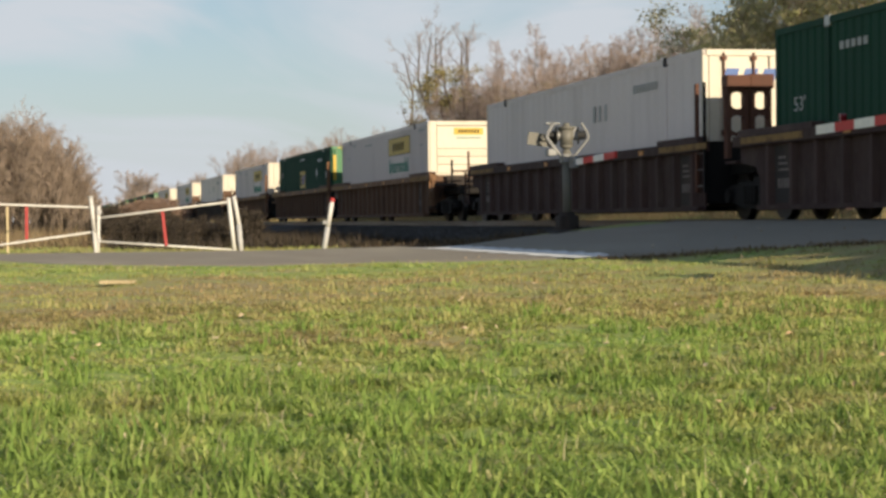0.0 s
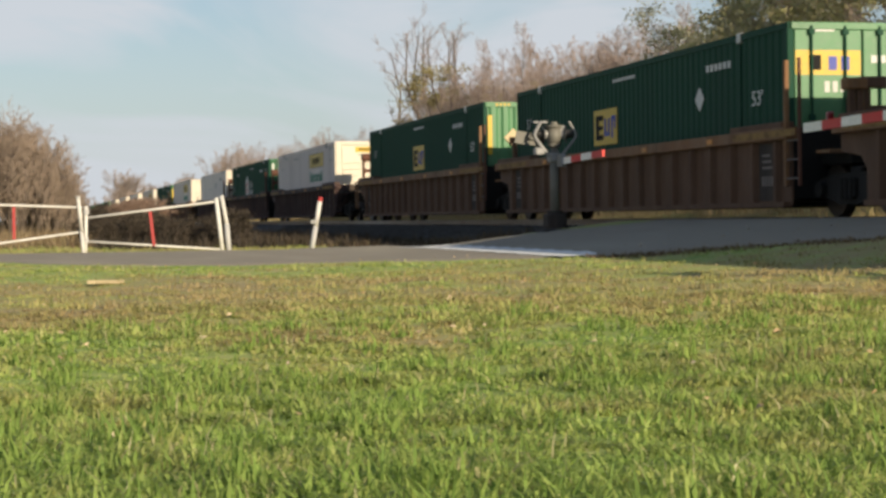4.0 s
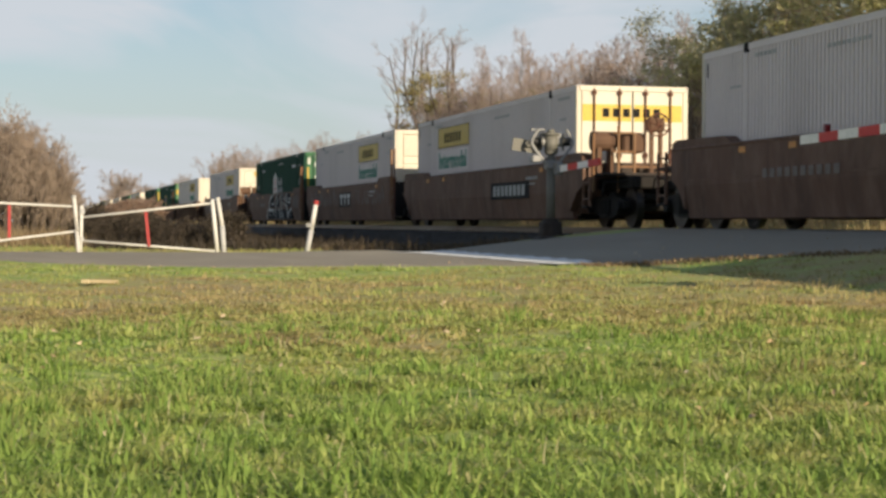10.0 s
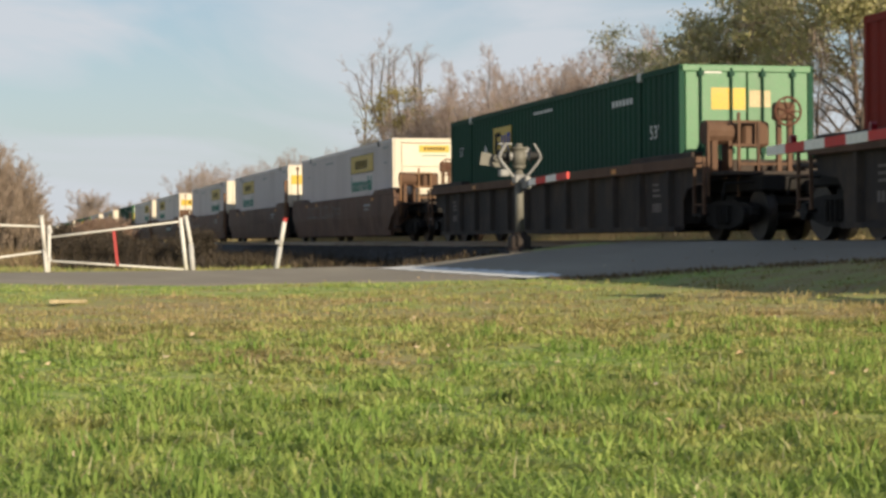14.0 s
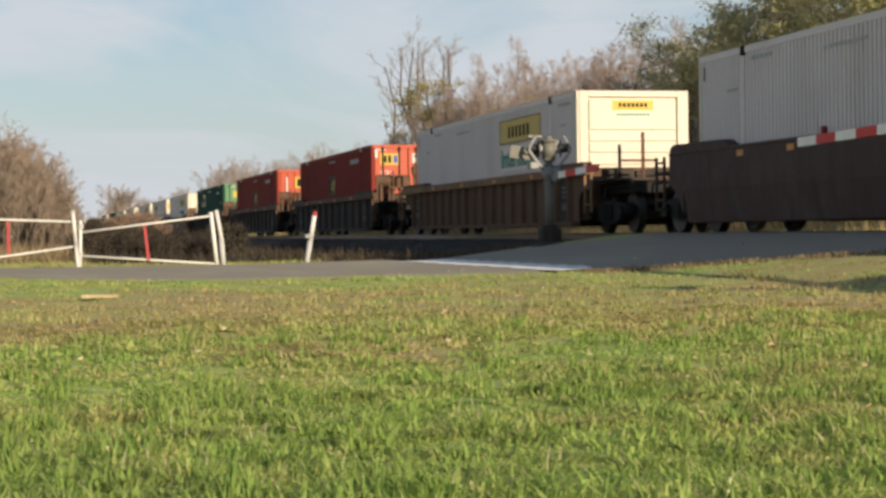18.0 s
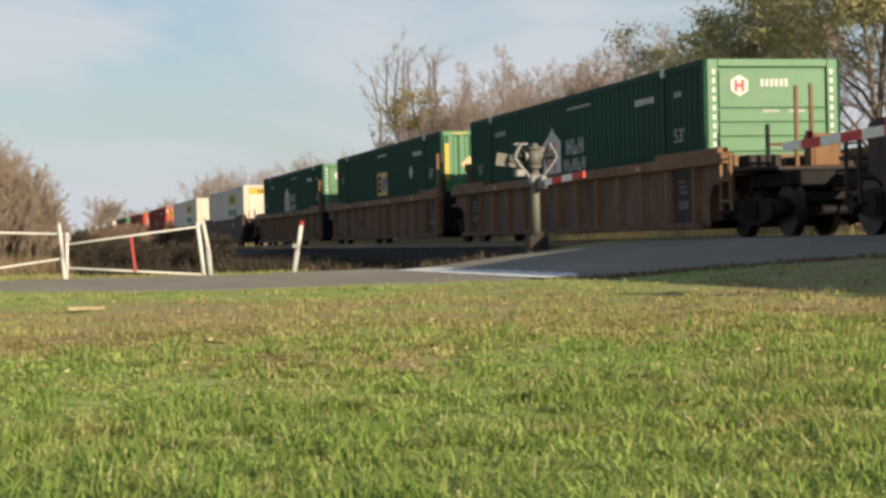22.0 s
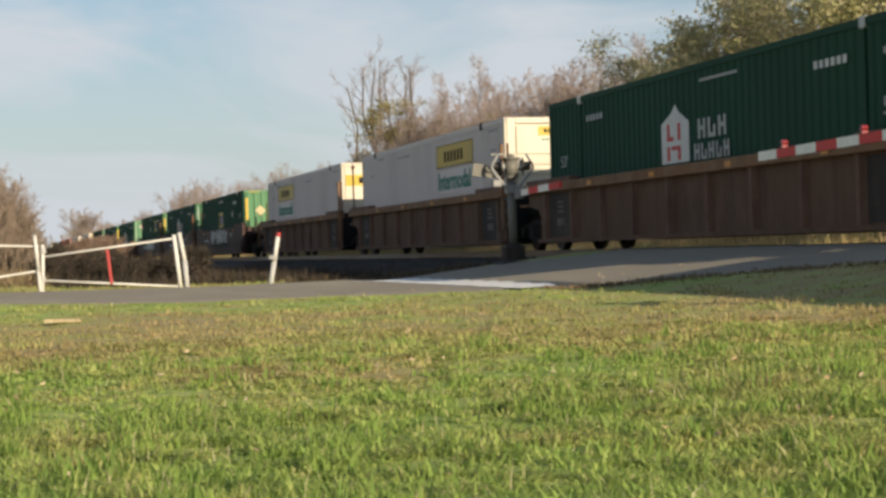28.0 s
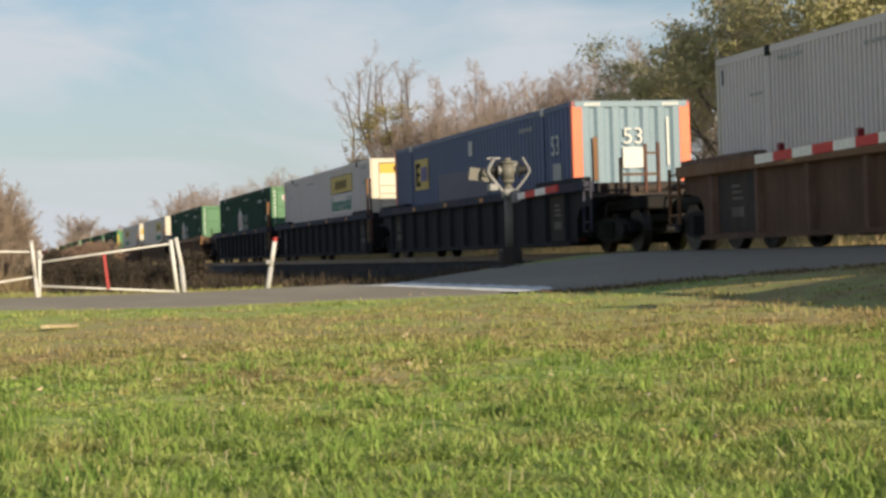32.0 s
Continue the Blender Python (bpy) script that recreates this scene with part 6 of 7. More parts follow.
def habit(levels, kids, start, lean, ratio, bend, up, **more):
    """The way a kind of tree branches."""
    plan = dict(levels=levels, kids=kids, lean=lean, ratio=ratio, bend=bend, up=up, **more)
    plan["from"] = start
    return plan


FAR = habit(3, (12, 7, 6), (0.12, 0.15, 0.15), 0.6, 0.44, 0.12, 0.25, least=0.02)
WOOD = habit(4, (10, 8, 6, 5), (0.16, 0.15, 0.15, 0.1), 0.52, 0.43, 0.12, 0.4, least=0.005, thin=0.5)
SLIM = habit(4, (9, 7, 6, 4), (0.5, 0.3, 0.15, 0.1), 0.62, 0.36, 0.15, 0.3, least=0.005, thin=0.42)
OAK = habit(3, (12, 8, 6), (0.25, 0.2, 0.2), 0.85, 0.5, 0.17, 0.12, least=0.008)


def tree(name, seed, tall, plan, label, group, leaf=None, stout=0.0115, twig=None):
    """One tree, tall metres high, with its trunk at the origin."""
    g = Grower(seed)
    g.grow(Vector((0, 0, -0.3)), Vector((0.03, 0, 1)), tall * 0.72, tall * stout, 0, plan)
    return finish_tree(g, name, label, group, leaf, twig or M_twig)


def finish_tree(g, name, label, group, leaf, twig):
    t = thing(name, label, "tree", group)
    part("trunk", g.mesh("stem", "trunk", M_bark), M_bark, t)
    part("twig_mass", g.mesh("twig", "twig_mass", twig), twig, t)
    if leaf:
        part("crown", g.leaves("crown", *leaf), leaf[4], t)
    return t


def slim_tree(seed, stems, label):
    """A tall thin tree: each stem a bent line of (sideways, height) in metres, with a spray of upright twigs."""
    g = Grower(seed)
    for radius, line in stems:
        pts = [Vector((0.25 * math.sin(3 * h + seed), -a, h)) for a, h in line]
        g.branch(pts, line[-1][1] * 0.62, radius, 0, SLIM, Vector((0, 0, 1)))
    return finish_tree(g, "bare_tree", label, "trees behind the railway", None, M_twig)


def ground_at(x, y):
    return float(height(x, y))


def stand(originals, places):
    """Copies of trees at (x, y, scale, which)."""
    for i, (x, y, s, k) in enumerate(places):
        m = pose(x, y, ground_at(x, y), 0, 0, (137 * i) % 360) @ Matrix.Diagonal((s, s, s * (1 + 0.08 * math.sin(i * 2.4)), 1))
        ob = copy_thing(originals[k], Matrix.Identity(4))
        ob.matrix_basis = m


def make_trees():
    rng = random.Random(4)
    row = "trees behind the railway"
    # the slender bare trees at the left end of the wood
    for k, (y, stems) in enumerate((
            (126.0, ((0.15, [(0, -0.3), (-1.2, 3.4), (-2.0, 5.8), (-3.1, 9.0), (-4.3, 12.2)]), (0.06, [(-0.7, 2.2), (-2.2, 3.5), (-4.6, 3.9)]))),
            (122.0, ((0.17, [(0, -0.3), (-0.8, 4.0), (-1.1, 6.8), (-3.0, 9.8), (-4.0, 12.6)]), (0.1, [(-1.1, 6.8), (-1.0, 9.5), (-0.7, 12.9)]))),
            (118.5, ((0.15, [(0, -0.3), (-0.1, 4.5), (-0.3, 6.5), (-1.9, 9.0), (-2.5, 12.4)]), (0.09, [(-0.3, 6.5), (0.0, 8.5), (0.6, 11.6)]))),
            (111.0, ((0.15, [(0, -0.3), (-0.2, 4.0), (-0.2, 6.8), (1.0, 9.0), (0.6, 11.4)]), (0.09, [(-0.2, 6.8), (-0.9, 9.0), (-0.6, 11.2)])))
    )):
        slim_tree(81 + k, stems, "tall slender leafless tree with bent grey stems").matrix_basis = pose(27, y, ground_at(27, y))
    # one thin dead spire above the thicket
    slim_tree(91, ((0.1, [(0, -0.3), (0.05, 4.0), (0.0, 7.5), (0.05, 10.4)]),), "thin straight leafless tree standing above the thicket").matrix_basis = pose(26.5, 87.0, ground_at(26.5, 87)) @ Matrix.Diagonal((0.3, 0.3, 0.72, 1))
    wood = [tree("bare_tree", 11 + k, 10.0, WOOD, "leafless reddish-brown tree in the thicket", row, (0.15, 2, 0.1, 0.03, M_rustleaf), 0.0085) for k in range(3)]
    gold = [tree("yellowing_tree", 31 + k, 9.0, OAK, "half-bare tree with clumps of yellow autumn leaves", row, (0.25, 40, 0.24, 0.065, M_goldleaf, lambda p: p.z > 4.9)) for k in range(2)]
    oak = [tree("oak_tree", 41 + k, 11.0, OAK, "large oak with clumps of olive and brown autumn leaves", row, (0.36, 62, 0.3, 0.08, M_oakleaf, lambda p: p.z > 5.2)) for k in range(2)]
    far = [tree("bare_tree", 61 + k, 10.0, FAR, "distant leafless brown tree along the track", row, (0.8, 3, 0.25, 0.05, M_bushleaf), 0.012) for k in range(2)]
    originals = wood + gold + oak + far
    for k, ob in enumerate(originals):
        ob.matrix_basis = pose(60 + 9 * k, 20 + 11 * k, ground_at(60 + 9 * k, 20 + 11 * k))
    places = [(26.5, 113.5, 1.22, 3), (26, 106.5, 1.25, 4), (27, 101.5, 1.2, 3), (26.5, 120.5, 0.95, 4)]
    y = 112.0
    while y > 69:
        lift = 1.12 if y > 96 else 1.0
        places.append((rng.uniform(25.5, 28), y, rng.uniform(0.84, 0.94) * lift, rng.randrange(3)))
        places.append((rng.uniform(29, 33), y + rng.uniform(-1, 1), rng.uniform(0.98, 1.12) * lift, rng.randrange(3)))
        places.append((rng.uniform(24, 27), y + rng.uniform(-1, 1), rng.uniform(0.68, 0.84) * lift, rng.randrange(3)))
        y -= rng.uniform(0.95, 1.35)
    for x, y, s, k in ((28.5, 70.5, 0.8, 5), (26.5, 67.0, 0.85, 6), (28, 63, 1.0, 5), (26, 59.5, 0.98, 6), (29, 55, 1.1, 5), (26, 50, 1.1, 6), (28, 45, 1.15, 5), (26, 39, 1.1, 6), (33, 62, 1.2, 5), (34, 52, 1.2, 6), (27, 33, 1.1, 5), (27, 26, 1.1, 6)):
        places.append((x, y, s, k))
    for y in np.arange(40, 74, 3.1):
        places.append((rng.uniform(24, 30), y, rng.uniform(0.6, 0.85), rng.randrange(3)))
    # thinning out along the track, then the distant wood
    for y, s in ((132, 0.8), (137, 0.86), (143, 0.84), (150, 0.88), (158, 0.9), (166, 0.92), (175, 0.94), (183, 0.96), (191, 0.92), (200, 0.95), (207, 1.0), (214, 1.05), (222, 1.0), (230, 1.05), (239, 1.15), (248, 1.25), (257, 1.2)):
        places.append((rng.uniform(25, 29), y, s, rng.randrange(3)))
        places.append((rng.uniform(25, 30), y + 2.5, s * 0.9, rng.randrange(3)))
        places.append((rng.uniform(25, 30), y + 5, s * 0.95, rng.randrange(3)))
        places.append((rng.uniform(27, 31), y + 3, s * 0.85, 7 + rng.randrange(2)))
    y = 268.0
    while y < 520:
        places.append((rng.uniform(24, 29), y, rng.uniform(0.7, 0.95) * (0.75 + y / 1400), 7 + rng.randrange(2)))
        places.append((rng.uniform(28, 36), y + 5, rng.uniform(0.65, 0.9) * (0.75 + y / 1400), 7 + rng.randrange(2)))
        places.append((rng.uniform(24, 30), y + 3, rng.uniform(0.55, 0.8), rng.randrange(3)))
        y += rng.uniform(5, 8)
    for i in range(14):
        places.append((rng.uniform(25, 34), rng.uniform(520, 620), rng.uniform(1.5, 1.9), 7 + rng.randrange(2)))
    for i in range(16):
        places.append((rng.uniform(14, 40), rng.uniform(660, 900), rng.uniform(1.0, 1.5), 7 + rng.randrange(2)))
    for y, s in ((16, 1.1), (0, 1.2), (-18, 1.1)):
        places.append((rng.uniform(28, 34), y, s, 5 + rng.randrange(2)))
    stand(originals, places)


def thicket(name, seed, stems, spread, tall, leaf_n, leaf_s, label, twig, leaf, fine=1):
    """A dense twiggy bush without a trunk, domed."""
    g = Grower(seed)
    plan = habit(2 + fine, (9, 6, 5), (0.25, 0.2, 0.2), 0.55, 0.36, 0.17, 0.1, segs=(4, 2, 1, 1), stout_levels=0, least=0.006)
    for i in range(stems):
        a, d = g.r.uniform(0, 2 * math.pi), spread * math.sqrt(g.r.random())
        h = tall * math.sqrt(1 - 0.78 * (d / spread) ** 2) * g.r.uniform(0.86, 0.97)
        base = Vector((d * math.cos(a), d * math.sin(a), -0.1))
        g.grow(base, Vector((0.16 * math.cos(a) * d / spread, 0.16 * math.sin(a) * d / spread, 1)), h * 0.82, 0.022, 0, plan)
    t = thing(name, label, "bush", "bushes beyond the gate")
    tagged(part("stem_mass", g.mesh("stem", "stem_mass", M_bark), M_bark, t), kind="stuff")
    part("twig_mass", g.mesh("twig", "twig_mass", twig), twig, t)
    part("foliage", g.leaves("foliage", 1.0, leaf_n, 0.1, leaf_s, leaf), leaf, t)
    return t


def make_bushes():
    big = "large brown autumn bush with fine bare twigs"
    a = thicket("bush", 71, 140, 2.3, 5.9, 1, 0.02, big, M_haze, M_bushleaf)
    b = thicket("bush", 72, 120, 2.0, 5.2, 1, 0.02, big, M_haze, M_bushleaf)
    c_ = thicket("bush", 74, 26, 1.1, 2.5, 9, 0.05, "orange-brown leafy bush beside the track", M_twig, M_rustleaf, 0)
    s_ = thicket("bush", 73, 16, 0.8, 1.3, 5, 0.03, "small brown dead bush beside the track", M_brush, M_brush, 0)
    for ob, x, y, turn in ((a, -1.5, 71, 0), (b, 0.0, 73, 40), (c_, 6.75, 110, 0.01), (s_, 2.6, 74, 0)):
        ob.matrix_basis = pose(x, y, ground_at(x, y), 0, 0, turn)
    for i, (x, y, s, src) in enumerate(((-4.6, 72, 1.1, a), (-0.9, 77, 1.0, a), (-3.6, 78, 1.15, b), (1.2, 80, 0.62, b), (5.9, 108, 0.95, c_), (7.7, 113, 1.05, c_), (6.9, 106, 0.9, c_), (5.0, 100, 0.75, c_), (4.6, 120, 1.6, s_), (6.5, 150, 2.2, s_), (4.1, 72, 1.0, s_), (4.9, 76, 1.1, s_), (3.4, 82, 1.3, s_), (5.6, 84, 1.2, s_), (5.3, 46.5, 0.95, s_), (4.5, 48, 0.8, s_), (3.6, 47, 0.75, s_), (2.7, 48.5, 0.8, s_), (1.9, 47, 0.7, s_), (3.1, 51, 0.8, s_), (4.2, 52, 0.8, s_), (5.6, 51, 0.9, s_), (2.0, 53, 0.8, s_))):
        m = copy_thing(src, Matrix.Identity(4))
        m.matrix_basis = pose(x, y, ground_at(x, y), 0, 0, 77 * i) @ Matrix.Scale(s, 4)


def blades(name, n, sample, tall, wide, material, label, category, seed, bend=0.5, kind="stuff", keep=None, plain=False, clump=0, loose=0.05):
    """Grass or weeds: n bent blades of two pieces each, standing on the ground."""
    rng = np.random.default_rng(seed)
    x, y = sample(rng, n // clump if clump else n)
    size = np.ones(len(x))
    ox, oy = rng.normal(0, 1, len(x)), rng.normal(0, 1, len(x))
    if clump:
        # tussocks: blades lean out from a common root
        x, y, size = (np.repeat(v, clump) for v in (x, y, rng.uniform(0.55, 1.4, len(x))))
        ox, oy = rng.normal(0, loose, len(x)) * size, rng.normal(0, loose, len(x)) * size
        x, y = x + ox, y + oy
    if keep is not None:
        ok = keep(x, y)
        x, y, ox, oy, size = x[ok], y[ok], ox[ok], oy[ok], size[ok]
    n = len(x)
    z = height(x, y) - 0.006
    h = tall * size * rng.uniform(0.45, 1.2, n) * (0.75 + 0.25 * np.sin(1.7 * x + 0.8 * np.sin(2.1 * y)) * np.sin(1.9 * y + x) + 0.3 * np.sin(7.1 * x + 2 * np.sin(5 * y)) * np.sin(6.3 * y + 2 * np.sin(4.1 * x)))
    w = wide * rng.uniform(0.6, 1.3, n)
    a, tilt = np.arctan2(oy, ox) + rng.normal(0, 0.7, n), bend * rng.uniform(0.2, 1.3, n)
    face = a + rng.normal(np.pi / 2, 0.5, n)
    dx, dy = np.cos(a), np.sin(a)
    wx, wy = np.cos(face) * w, np.sin(face) * w
    mx, my, mz = x + dx * h * tilt * 0.25, y + dy * h * tilt * 0.25, z + h * 0.55
    tx, ty, tz = x + dx * h * tilt, y + dy * h * tilt, z + h * np.sqrt(np.clip(1 - (tilt * 0.6) ** 2, 0.2, 1))
    if plain:
        P = np.stack([np.stack([x - wx, y - wy, z], -1), np.stack([x + wx, y + wy, z], -1), np.stack([tx, ty, tz], -1)], 1)
        ob = new(name, sheet(name, P.reshape(-1, 3), np.arange(3 * n).reshape(-1, 3), material, False))
        return tagged(ob, label, category, kind=kind)
    P = np.empty((n, 5, 3), np.float32)
    P[:, 0] = np.stack([x - wx, y - wy, z], -1)
    P[:, 1] = np.stack([x + wx, y + wy, z], -1)
    P[:, 2] = np.stack([mx + 0.8 * wx, my + 0.8 * wy, mz], -1)
    P[:, 3] = np.stack([mx - 0.8 * wx, my - 0.8 * wy, mz], -1)
    P[:, 4] = np.stack([tx, ty, tz], -1)
    tri = np.array([(0, 1, 2), (0, 2, 3), (3, 2, 4)])
    faces = (tri[None] + 5 * np.arange(n)[:, None, None]).reshape(-1, 3)
    ob = new(name, sheet(name, P.reshape(-1, 3), faces, material, False))
    return tagged(ob, label, category, kind=kind)


def wedge(y0, y1, lo, hi, power=1.0):
    """Places between two distances, in a strip whose edges are lo * y and hi * y."""
    def pick(rng, n):
        y = y0 + (y1 - y0) * rng.random(n) ** power
        return y * lo + (hi - lo) * y * rng.random(n), y
    return pick


def patch(x0, x1, y0, y1):
    return lambda rng, n: (rng.uniform(x0, x1, n), rng.uniform(y0, y1, n))


def make_grass():
    off_road = lambda x, y: (y < along(NEAR_EDGE, x) + 0.05 * np.sin(9 * x) - 0.1) & (x < 11.2)
    lab = "short autumn lawn, green mixed with straw-brown blades"
    blades("lawn_grass", 80000, wedge(3.2, 7.5, -0.16, 0.68, 1.0), 0.068, 0.0052, M_blade, lab, "grass", 1, 1.7, keep=off_road, clump=20, loose=0.03)
    blades("lawn_grass", 80000, wedge(7.5, 14, -0.16, 0.68, 0.9), 0.052, 0.0085, M_blade, lab, "grass", 2, 1.8, keep=off_road, clump=18, loose=0.045)
    blades("lawn_grass", 100000, wedge(14, 30, -0.16, 0.68, 0.9), 0.042, 0.015, M_blade, lab, "grass", 3, 1.8, keep=off_road, plain=True, clump=12, loose=0.06)
    blades("lawn_grass", 16000, patch(-25, 11, -12, 3.2), 0.07, 0.012, M_blade, lab, "grass", 4, 0.6, keep=off_road, plain=True)
    blades("lawn_grass", 16000, patch(-30, -3, 3.2, 30), 0.07, 0.014, M_blade, lab, "grass", 5, 0.6, keep=off_road, plain=True)
    # tufts of long green grass along the field
    rng = np.random.default_rng(9)
    tx, ty = wedge(3.4, 12, -0.12, 0.6, 1.2)(rng, 220)

    def tufts(r, n):
        k = r.integers(0, len(tx), n)
        return tx[k] + r.normal(0, 0.05, n), ty[k] + r.normal(0, 0.05, n)
    blades("grass_tufts", 7000, tufts, 0.12, 0.0055, M_tuft, "longer green grass tufts in the lawn", "grass", 6, 0.7)
    tx2, ty2 = wedge(10, 27, -0.12, 0.6, 1.0)(rng, 260)

    def tufts2(r, n):
        k = r.integers(0, len(tx2), n)
        return tx2[k] + r.normal(0, 0.12, n), ty2[k] + r.normal(0, 0.12, n)
    blades("grass_tufts", 9000, tufts2, 0.09, 0.008, M_blade, "longer green grass tufts in the lawn", "grass", 7, 0.7, keep=off_road)
    blades("pale_stalks", 420, wedge(3.6, 10, -0.14, 0.62, 1.1), 0.14, 0.0022, M_stalk, "thin bleached grass stalks in the lawn", "grass", 30, 1.1)
    far_side = lambda x, y: (y > along(FAR_EDGE, x) + 0.15)
    blades("verge_grass", 16000, patch(-14, 9.0, 39.5, 48), 0.09, 0.016, M_blade, "rough green grass behind the pipe gate", "grass", 21, 0.6, keep=far_side, plain=True)
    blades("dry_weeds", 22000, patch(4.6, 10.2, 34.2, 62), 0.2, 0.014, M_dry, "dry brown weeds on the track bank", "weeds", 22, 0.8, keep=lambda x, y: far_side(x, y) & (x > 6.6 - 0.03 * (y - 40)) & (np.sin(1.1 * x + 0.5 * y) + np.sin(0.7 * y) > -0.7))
    blades("tall_weeds", 14000, patch(-16, 1.8, 46, 70), 0.6, 0.018, M_straw, "tall dry tan weeds behind the gate", "weeds", 23, 0.7, plain=True)
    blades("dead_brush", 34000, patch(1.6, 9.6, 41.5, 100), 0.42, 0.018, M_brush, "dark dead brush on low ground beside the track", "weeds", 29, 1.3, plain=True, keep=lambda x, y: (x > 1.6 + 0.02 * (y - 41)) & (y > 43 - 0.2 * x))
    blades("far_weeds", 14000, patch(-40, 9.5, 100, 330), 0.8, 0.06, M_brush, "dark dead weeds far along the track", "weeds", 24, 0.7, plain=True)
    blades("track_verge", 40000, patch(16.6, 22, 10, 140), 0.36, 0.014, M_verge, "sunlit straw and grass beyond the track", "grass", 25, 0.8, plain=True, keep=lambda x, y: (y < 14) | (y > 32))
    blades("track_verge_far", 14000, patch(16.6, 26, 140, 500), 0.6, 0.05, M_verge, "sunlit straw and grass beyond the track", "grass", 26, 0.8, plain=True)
    blades("undergrowth", 24000, patch(21, 30, 24, 150), 1.0, 0.02, M_straw, "dry undergrowth at the edge of the wood", "undergrowth", 27, 0.8, plain=True, keep=lambda x, y: y > 33)
    # crumbled soil and straw at the road's near edge
    edge = lambda rng, n: (lambda x: (x, along(NEAR_EDGE, x) + rng.normal(-0.25, 0.3, n)))(rng.uniform(7.6, 10.9, n))
    blades("road_edge_straw", 2200, edge, 0.075, 0.012, M_straw, "dead straw along the crumbling road edge", "weeds", 28, 0.9)
    # fallen leaves
    rng = np.random.default_rng(12)
    x, y = wedge(5, 27, -0.14, 0.62, 0.7)(rng, 420)
    z = height(x, y) + 0.045
    a = rng.uniform(0, 6.28, 420)
    s = rng.uniform(0.012, 0.03, 420)
    c, d = np.cos(a) * s, np.sin(a) * s
    up = rng.uniform(-0.012, 0.014, (420, 4))
    P = np.stack([np.stack([x + c, y + d, z + up[:, 0]], -1), np.stack([x - d * 0.6, y + c * 0.6, z + up[:, 1]], -1), np.stack([x - c, y - d, z + up[:, 2]], -1), np.stack([x + d * 0.6, y - c * 0.6, z + up[:, 3]], -1)], 1)
    tagged(new("fallen_leaves", sheet("fallen_leaves", P.reshape(-1, 3), np.arange(4 * 420).reshape(-1, 4), M_fallen, False)), "pale fallen leaves scattered on the lawn", "leaves", kind="stuff")


make_trees()
make_bushes()
make_grass()


# ---- crossing signals, gates, posts ----
def striped_arm(parent, x, y0, y1, z0, z1, first_white, tall=0.122):
    """A gate arm of alternating reflective pieces, from its tip (y0) back to y1."""
    n = max(3, int(round(abs(y1 - y0) / 0.57)))
    for i in range(n):
        a, b = y0 + (y1 - y0) * i / n, y0 + (y1 - y0) * (i + 1) / n
        za, zb = z0 + (z1 - z0) * i / n, z0 + (z1 - z0) * (i + 1) / n
        red = (i % 2 == 0) ^ first_white
        s = Shape().prism([(a, za - tall / 2), (b, zb - tall / 2), (b, zb + tall / 2), (a, za + tall / 2)], 0, x - 0.025, x + 0.025)
        part("stripe", s, M_armred if red else M_armwhite, parent)


def arm_lamp(parent, x, y, z):
    part("arm_lamp", Shape().box(x - 0.04, x + 0.04, y - 0.03, y + 0.03, z - 0.03, z + 0.01).tube((x - 0.04, y, z + 0.04), (x + 0.04, y, z + 0.04), 0.034, sides=14), M_lens, parent, "round red gate lamp")


def flasher(parent, x, y, z, turn, hood=True):
    """A flashing-light head: round black backing, hooded lens, pot behind it."""
    head = part("light_head", Shape().tube((0, 0.02, 0), (0, 0.14, 0), 0.1, 0.08, 14).mesh("light_head", M_cast, False), M_cast, parent, "grey flashing-light housing")
    head.matrix_basis = pose(x, y, z, 0, 0, turn)
    part("backing", Shape().tube((0, -0.005, 0), (0, 0.02, 0), 0.17, sides=24), M_hood, head, "round black backing disc")
    part("hood", Shape().tube((0, -0.14, 0.01), (0, -0.005, 0), 0.08, 0.09, 14), M_hood, head)
    part("lens", Shape().tube((0, -0.03, 0), (0, -0.012, 0), 0.08, sides=14), M_lens, head)


